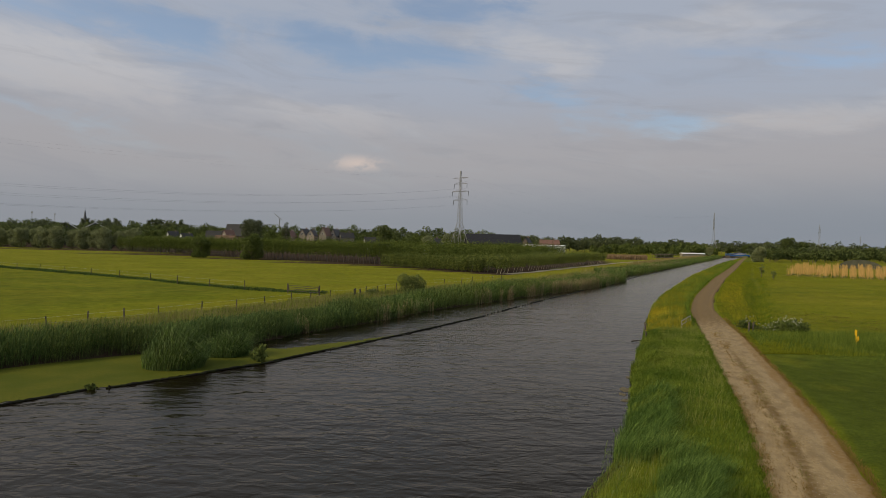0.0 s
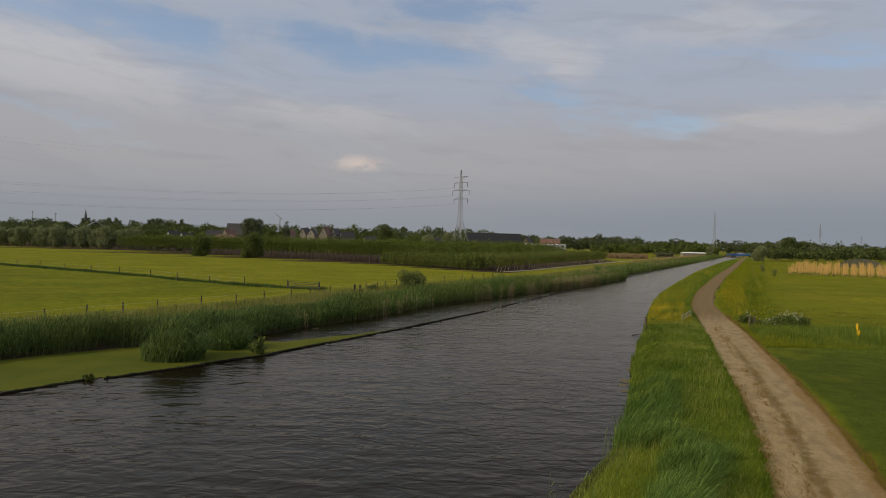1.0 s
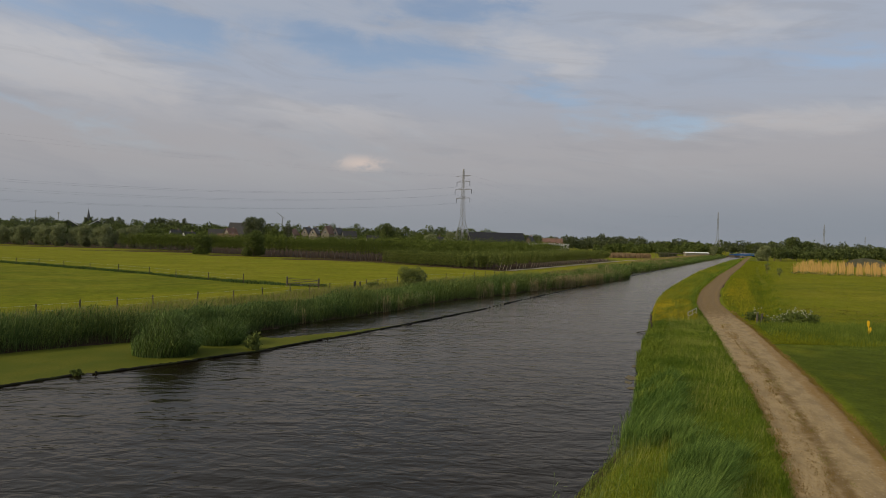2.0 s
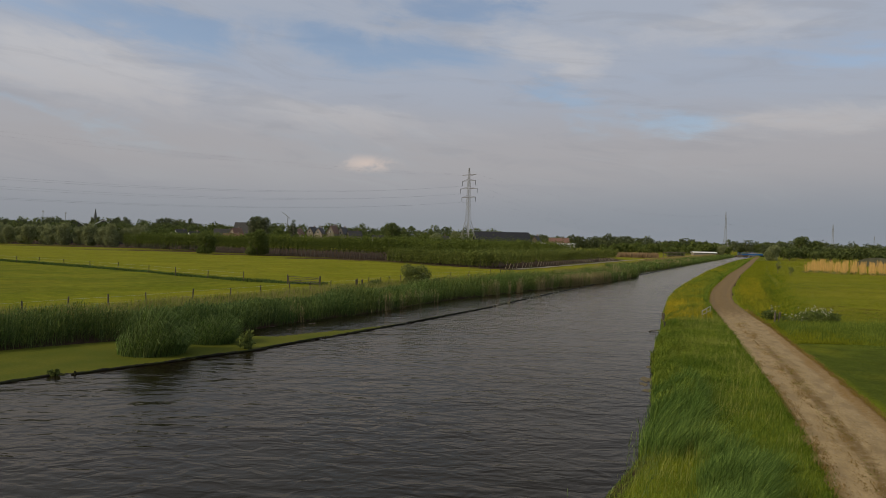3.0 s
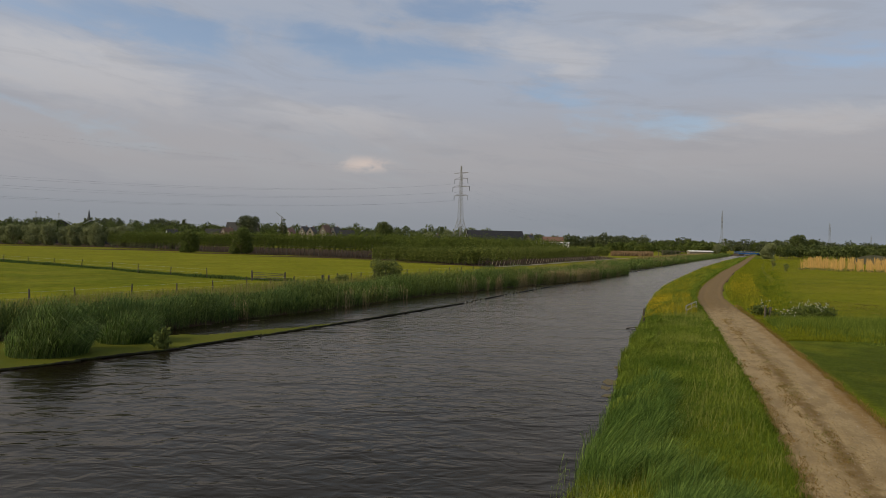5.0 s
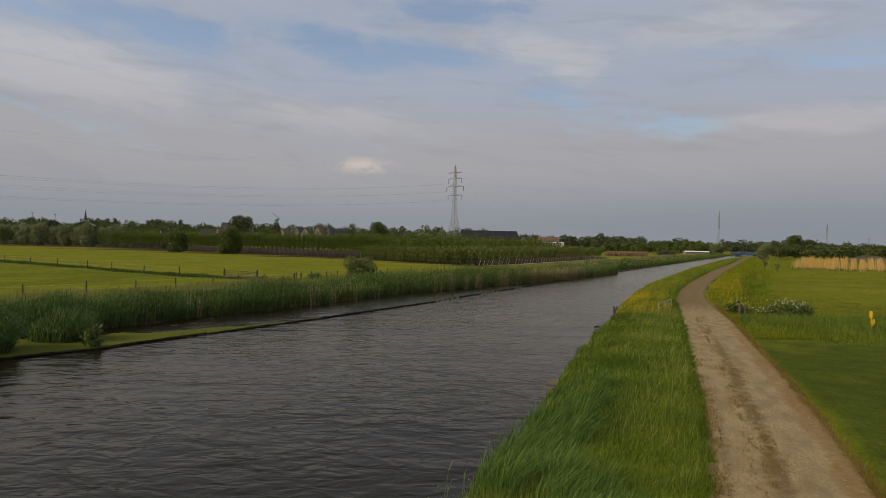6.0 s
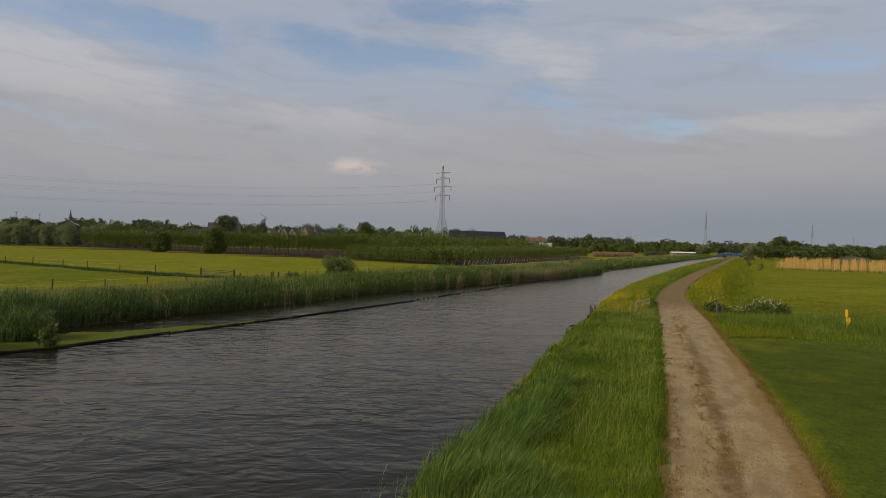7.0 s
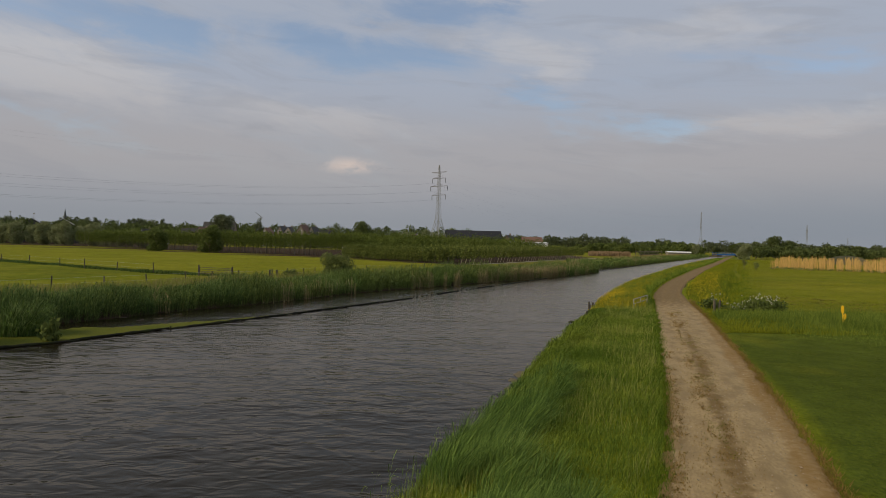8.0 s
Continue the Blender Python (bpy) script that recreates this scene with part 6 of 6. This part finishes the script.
def church():
    c = thing("church", (-521, 905, GZ - 2), "village church with a slender dark slate spire", "church")
    part("tower", Solid().box((-3.2, -3.2, -0.5), (3.2, 3.2, 24)).mesh("tower", M_BRICK), None, c)
    s = Solid()
    ring = [(3.6 * math.cos(math.pi / 8 + i * math.pi / 4), 3.6 * math.sin(math.pi / 8 + i * math.pi / 4), 24) for i in range(8)]
    s.add([*ring, (0, 0, 46)], [(i, (i + 1) % 8, 8) for i in range(8)])
    part("spire", s.mesh("spire", M_SLATE), None, c)
    part("nave", Solid().add([(4, -7, 0), (34, -7, 0), (34, 7, 0), (4, 7, 0), (4, -7, 11), (34, -7, 11), (34, 7, 11), (4, 7, 11), (4, 0, 20), (34, 0, 20)],
                             [(0, 1, 5, 4), (2, 3, 7, 6), (1, 2, 6, 9, 5), (3, 0, 4, 8, 7), (4, 5, 9, 8), (6, 7, 8, 9)]).mesh("nave", M_ROOF_DARK), None, c)


church()


def tower_crane():
    c = thing("construction_crane", (-158, 600, GZ), "slim mobile crane with a raised jib above the village", "crane")
    part("mast", Solid().beam((0, 0, 0), (0, 0, 25.5), 0.55, 0.45).mesh("mast", M_PYLON), None, c)
    part("jib", Solid().beam((2.0, 0, 25.0), (-5.4, 0, 30.6), 0.45, 0.25).mesh("jib", M_PYLON), None, c)
    part("base", Solid().box((-2.5, -2.5, -0.5), (2.5, 2.5, 1.5)).mesh("base", M_YELLOW), None, c)


tower_crane()
for x, y, h in ((-595, 900, 38), (-565, 905, 36)):
    ob = new("light_mast", Solid().beam((0, 0, -0.5), (0, 0, h), 0.5, 0.3, 6).box((-1.2, -0.4, h - 1.0), (1.2, 0.4, h + 0.4)).mesh("light_mast", M_PYLON))
    ob.matrix_world = pose(x, y, GZ)
    tagged(ob, "tall thin floodlight mast beyond the village", "light mast", "masts beyond the village")


def bridge():
    b = thing("road_bridge", (235.5, 490, -0.35), "low bridge with blue railings across the canal", "bridge")
    part("deck", Solid().box((-11, -3.7, 1.2), (11, 3.7, 1.75)).mesh("deck", M_POST), None, b)
    for y in (-4, 4):
        part("girder", Solid().box((-11, y - 0.2, 1.3), (11, y + 0.2, 2.3)).mesh("girder", M_BLUE), None, b, "blue painted girder")
        part("handrail", Solid().beam((-11, y, 3.1), (11, y, 3.1), 0.09, 0.09, 6).mesh("handrail", M_BLUE), None, b)
        for k in range(12):
            part("baluster", Solid().beam((-11 + 2 * k, y, 2.2), (-11 + 2 * k, y, 3.1), 0.06, 0.06, 6).mesh("baluster", M_BLUE), None, b)
    for x in (-9, 9):
        part("abutment", Solid().box((x - 2, -4.5, -2.5), (x + 2, 4.5, 1.2)).mesh("abutment", M_POST), None, b)


bridge()


def polytunnel():
    t = thing("polytunnel", (161, 238, 0), "grey polytunnel with a rounded film roof beyond the canes", "polytunnel")
    n, v, f = 14, [], []
    for k, x in enumerate((-5.0, 5.0)):
        for i in range(n + 1):
            a = math.pi * i / n
            v.append((x, 7.0 * math.cos(a), 3.3 * math.sin(a)))
    s = Solid().add(v, [(i, i + 1, n + 2 + i, n + 1 + i) for i in range(n)])
    part("film", s.mesh("film", M_FILM, True), None, t)
    for k, x in enumerate((-5.0, 5.0)):
        part("end_wall", Solid().add([(x, 7.0 * math.cos(math.pi * i / n), 3.3 * math.sin(math.pi * i / n)) for i in range(n + 1)], [tuple(range(n + 1))]).mesh("end_wall", M_FILM), None, t)
    for i in range(9):
        x = -5 + 10 * i / 8
        hoop = Solid()
        pts = [(x, 7.06 * math.cos(math.pi * j / n), 3.35 * math.sin(math.pi * j / n)) for j in range(n + 1)]
        for p, q in zip(pts, pts[1:]):
            hoop.beam(p, q, 0.05)
        part("hoop", hoop.mesh("hoop", M_FILM), None, t)
    t.matrix_world = pose(161, 240, 0, 0, 0, 58)


polytunnel()


# ---- bamboo canes in the nursery plot ----
def cane_plot():
    r = random.Random(5)
    s, leaf = Solid(), []
    for row in range(58):
        x0 = 88.0 + row * 1.6
        y0 = max(141, 158 - row * 1.1)
        slide = r.uniform(-1.5, 1.5)
        x0, y0 = x0 + 1.05 * slide, y0 + 1.6 * slide
        for k in range(22):
            x, y = x0 + k * 1.05 + r.uniform(-0.15, 0.15), y0 + k * 1.6 + r.uniform(-0.3, 0.3)
            if r.random() < 0.08:
                continue
            for j in range(5):
                px, py = x + r.uniform(-0.5, 0.5), y + r.uniform(-0.8, 0.8)
                s.beam((px, py, -0.2), (px + r.uniform(-0.25, 0.25), py + r.uniform(-0.2, 0.2), r.uniform(1.7, 2.8) + 0.25 * math.sin(row * 1.7) + (0.35 if k > 8 else 0.0)), 0.040, 0.028, 3)
            if k < 7:
                leaf.append((x, y, 0.22, 0.8, 0.8, 0.28))
    stuff("bamboo_canes", s.mesh("bamboo_canes", M_CANE), "dense plot of straw-yellow bamboo canes in rows", "canes")
    stuff("cane_saplings", leaf_cloud("cane_saplings", leaf, 9000, 0.16, M_BUSH, 3, 0.2), "low green saplings at the foot of the canes", "saplings")


cane_plot()
rg = np.random.default_rng(71)
x, y = rg.uniform(78, 97, 5200), rg.uniform(286, 306, 5200)
x = x + (y - 296) * 0.3
roots = np.stack([x, y, ground_height(x, y)], axis=1)
stuff("dry_crop", blades("dry_crop", roots, rg.uniform(1.6, 2.6, len(x)), rg.uniform(0.10, 0.22, len(x)), rg.uniform(0.05, 0.25, len(x)), M_DRY_CROP, rg), "stand of dry reddish-brown crop beyond the nursery", "crop")


def timber_rack():
    k = thing("timber_rack", (101, 300, gz(101, 300)), "brown timber rack of posts and rails beside the crop", "rack")
    for i in range(7):
        part("post", Solid().beam((i * 2.0, 0, -0.4), (i * 2.0, 0, 2.9), 0.13, 0.12, 6).mesh("post", M_BARK), None, k)
    for z in (1.2, 2.6):
        part("rail", Solid().beam((-0.3, 0, z), (12.3, 0, z), 0.10, 0.10, 6).mesh("rail", M_BARK), None, k)


timber_rack()


# ---- woods, hedges and the skyline ----
KINDS = [make_tree("tree", (0, 0, -500), 12, 5.0, 1.6, 3000, 0.36, 300 + i, m, "leafy tree in the distant tree belt", group="trees on the skyline", lumps=12)
         for i, m in enumerate((M_LEAF, M_LEAF_DARK_HAZED, M_LEAF_MID, M_WILLOW))]
SLIM = [make_tree("poplar", (0, 0, -500), 16, 2.6, 0.8, 2000, 0.32, 320 + i, M_LEAF_DARK_HAZED, "slim dark poplar on the skyline", group="poplars on the skyline", lumps=12, squash=1.8) for i in range(2)]
used_kinds = set()


def plant(kind, x, y, height, label="", wide=1.0, z=None):
    """Stand one of the tree kinds at a place, scaled to a height."""
    own = 16 if kind in SLIM else 12
    k = height / own
    z = (0.85 if x < 60 else 0.2) if z is None else z
    m = pose(x, y, z - 0.1, 0, 0, random.uniform(0, 360))
    if id(kind) in used_kinds:
        ob = copy_thing(kind, m)
    else:
        used_kinds.add(id(kind))
        ob = kind
        ob.matrix_world = m
    ob.scale = (k * wide * random.uniform(0.92, 1.08), k * wide * random.uniform(0.92, 1.08), k)
    if label:
        ob["label"] = label
    return ob


def seen_at(px, distance):
    """x of a direction ahead: px runs from -1 at the view's left edge to 1 at its right."""
    return px * 0.7125 * distance


# pollard willows along the far side of the meadow
WILLOWS = [make_tree("willow", (0, 0, -500), 12, 5.6, -1.5, 3800, 0.45, 340 + i, M_WILLOW, "grey-green pollard willow at the meadow edge", group="willows at the meadow edge", lumps=16) for i in range(2)]
for i in range(13):
    x = -206 + 6.3 * i
    plant(WILLOWS[i % 2], x, 284 - 2.0 * i + random.uniform(-2, 2), random.uniform(8.0, 9.8), wide=0.86)
for i in range(7):
    plant(WILLOWS[i % 2], -124 + 4.6 * i, 258 - 2.5 * i + random.uniform(-2, 2), random.uniform(5.2, 6.6), wide=0.95)
# single big trees
plant(KINDS[1], -92, 300, 15.2, "large dark round tree behind the nursery", 1.0)
plant(SLIM[0], -79, 312, 14.5, "narrow dark tree behind the nursery", 1.2)
plant(KINDS[0], -31.7, 335, 14.8, "large rounded green tree behind the nursery", 0.95)
plant(KINDS[3], 3, 318, 10.5, "pale green tree at the foot of the pylon", 1.0)
plant(KINDS[3], -8, 325, 9.5, "pale green tree at the foot of the pylon", 1.0)
# village trees and belts, far bank
def belt(name, trees, material, label, leaves=260, size=0.9):
    """Many trees too far off to tell apart: trunks and lumpy crowns. trees: (x, y, height, width)."""
    lumps, tr = [], Solid()
    r = random.Random(len(trees))
    for x, y, hgt, wide in trees:
        z = 0.85 if x < 60 else 0.1
        tr.beam((x, y, z - 0.5), (x, y, z + hgt * 0.55), hgt * 0.022, hgt * 0.01, 5)
        for lx, ly, lz, rx, ry, rz in crown_lumps(hgt, hgt * 0.12, hgt * 0.40 * wide, 7, r.randrange(9999)):
            lumps.append((x + lx, y + ly, z + lz, rx, ry, rz))
    t = thing(name, (0, 0, 0), label, "trees")
    t["kind"] = "stuff"
    part("crowns", leaf_cloud("crowns", lumps, int(leaves * 0.98) * len(trees), size * 0.92, material, len(trees), 0.5), None, t)
    part("trunks", tr.mesh("trunks", M_BARK), None, t)


def spread(u0, u1, n, d0, d1, h0, h1, wide, seed):
    r = random.Random(seed)
    out_ = []
    for i in range(n):
        D = r.uniform(d0, d1)
        out_.append((seen_at(u0 + (u1 - u0) * (i + r.uniform(-0.4, 0.4)) / n, D), D, r.uniform(h0, h1) * (0.93 + 0.34 * r.random() ** 2), wide))
    return out_


belt("village_trees", spread(-1.06, 0.02, 100, 480, 560, 9, 13.5, 1.05, 1), M_LEAF, "green trees among the village roofs", 340)
belt("village_trees", spread(-1.06, 0.02, 50, 470, 530, 7, 12.0, 1.1, 2), M_LEAF_MID, "lighter green trees among the village roofs", 340)
belt("village_trees", spread(-1.08, -0.72, 40, 305, 335, 7.5, 9.6, 1.2, 12), M_LEAF, "green trees behind the willows", 420, 0.6)
belt("village_trees", spread(-1.08, -0.70, 34, 370, 420, 10, 13.5, 1.2, 13), M_LEAF_DARK_HAZED, "dark trees behind the farm sheds", 420, 0.8)
belt("village_trees", spread(-0.54, 0.0, 30, 375, 402, 3.2, 6.0, 1.15, 14), M_LEAF, "garden trees before the village houses", 380, 0.6)
belt("village_trees", spread(-1.06, -0.40, 70, 600, 650, 13, 16, 1.1, 3), M_LEAF_DARK_HAZED, "dark tall trees behind the village", 260, 1.2)
for u in (-0.815, -0.80, -0.79, -0.78, -0.765, -0.755, -0.74, -0.73, -0.70, -0.665, -0.59):
    plant(SLIM[1], seen_at(u, 780), 780, random.uniform(24, 30), wide=0.8)
belt("village_trees", spread(-1.08, -0.45, 90, 540, 590, 13.5, 16.5, 1.15, 21) + spread(-0.46, 0.10, 66, 540, 590, 14.5, 18.0, 1.0, 22), M_LEAF, "continuous tree belt behind the village", 320, 1.0)
belt("far_wood", spread(-0.66, -0.575, 18, 880, 930, 25, 27, 0.9, 4), M_LEAF_DARK_HAZED, "dark even wood beyond the village", 260, 1.8)
for u in (-0.268, -0.26, -0.25, -0.215):
    plant(SLIM[0], seen_at(u, 480), 480, random.uniform(14.5, 19), wide=0.8)
belt("far_trees", spread(-0.24, 0.85, 110, 600, 720, 10, 15, 1.25, 5), M_LEAF_DARK_HAZED, "dark tree belt beyond the canal", 240, 1.3)
belt("far_trees", spread(0.26, 0.40, 16, 550, 580, 12, 14.5, 1.0, 6), M_LEAF_DARK_HAZED, "dense dark copse beyond the nursery", 260, 1.1)
belt("far_hedge", spread(0.34, 0.62, 60, 450, 530, 5, 8.5, 1.3, 7), M_LEAF_MID, "green hedge trees along the far field", 240, 0.9)
# near side of the canal, right of the bridge
make_tree("willow", (164.5, 324, -0.1), 8.2, 4.4, -0.6, 6000, 0.34, 355, M_WILLOW, "dense rounded green willow beside the towpath", "tree", lumps=16)
plant(KINDS[0], 233, 420, 15.2, "tall rounded tree behind the field hedge", 0.9, 0.0)
plant(KINDS[0], 245, 425, 12.5, "rounded tree behind the field hedge", 0.9, 0.0)
plant(KINDS[3], 171.5, 400, 7.4, "small pale green tree on the far bank", 0.95, 0.3)
for x, y, hgt in ((296, 606, 11.0), (305, 612, 13.0), (318, 606, 13.5), (330, 615, 11.0), (284, 618, 10.0)):
    plant(KINDS[2], x, y, hgt, "rounded light green tree beyond the bridge", 1.15, 0.2)
stuff("cut_hedge", leaf_cloud("cut_hedge", [(117 + 1.1 * k, 340 + 1.3 * k, 1.9, 1.3, 1.3, 1.5) for k in range(14)], 5200, 0.22, M_LEAF_DARK_HAZED, 9, 0.3), "dark clipped hedge beside the far bank", "hedge")
y = rng.uniform(210, 420, 9000)
x = left_edge(y) - rng.uniform(3.5, 15.0, len(y))
roots = np.stack([x, y, ground_height(x, y)], axis=1)
stuff("straw_grass", straws("straw_grass", roots, rng.uniform(0.6, 1.3, len(y)), rng.uniform(0.12, 0.35, len(y)), rng.uniform(0.1, 0.5, len(y)), M_STRAW, rng, (0.08, 0)), "straw-coloured dry grass on the far bank", "grass")
belt("field_hedge", spread(0.735, 1.08, 80, 330, 420, 5.0, 7.4, 1.35, 8), M_LEAF, "broad green hedge behind the cane plot", 300, 0.7)
belt("field_hedge", spread(0.70, 1.08, 50, 430, 560, 7, 10.5, 1.3, 9), M_LEAF_DARK_HAZED, "dark trees behind the field hedge", 260, 0.9)
make_tree("sapling", (77, 150, gz(77, 150)), 3.2, 0.7, 0.4, 220, 0.15, 411, M_BUSH, "young sapling at the field ditch", lumps=7)
make_tree("sapling", (73.5, 138, gz(73.5, 138)), 2.0, 0.7, 0.1, 200, 0.15, 412, M_BUSH, "small shrub at the field ditch", lumps=7)


def wood_mass():
    """The farthest woods, one mass of leaf clumps along the skyline."""
    r = np.random.default_rng(77)
    lumps = []
    for u in np.arange(-1.4, 1.4, 0.012):
        D = 1150 + 120 * r.uniform(-1, 1)
        hgt = 15 + 5 * r.uniform(-1, 1) + 4 * math.sin(9 * u)
        lumps.append((seen_at(u, D), D, hgt * 0.45, 12, 12, hgt * 0.55))
    stuff("distant_woods", leaf_cloud("distant_woods", lumps, 36000, 1.9, M_LEAF_DARK_HAZED, 4, 0.5), "dark distant woods along the horizon", "woods")


wood_mass()


# ---- wheel tracks turning in the field ----
def wheel_tracks():
    """Arcs of flattened pale grass left by a mower."""
    r = np.random.default_rng(31)
    rows = []
    for k in range(7):
        n = 480
        f = r.uniform(0, 1, n)
        a = np.radians(200 + 75 * f)
        reach = 9.0 + 1.25 * k
        rows.append(np.stack([47.5 + reach * np.cos(a) + r.normal(0, 0.10, n), 71.0 + 1.35 * reach * np.sin(a) + r.normal(0, 0.12, n), np.zeros(n)], axis=1))
    roots = np.concatenate(rows)
    roots = roots[np.sin(roots[:, 0] * 3.1 + roots[:, 1] * 4.3) > -0.55]
    roots[:, 2] = ground_height(roots[:, 0], roots[:, 1])
    n = len(roots)
    stuff("mown_rows", blades("mown_rows", roots, r.uniform(0.05, 0.12, n), r.uniform(0.05, 0.09, n), r.uniform(0.3, 0.9, n), M_GRASS_EDGE, r), "curved rows of pale cut grass in the field", "cut grass")


wheel_tracks()
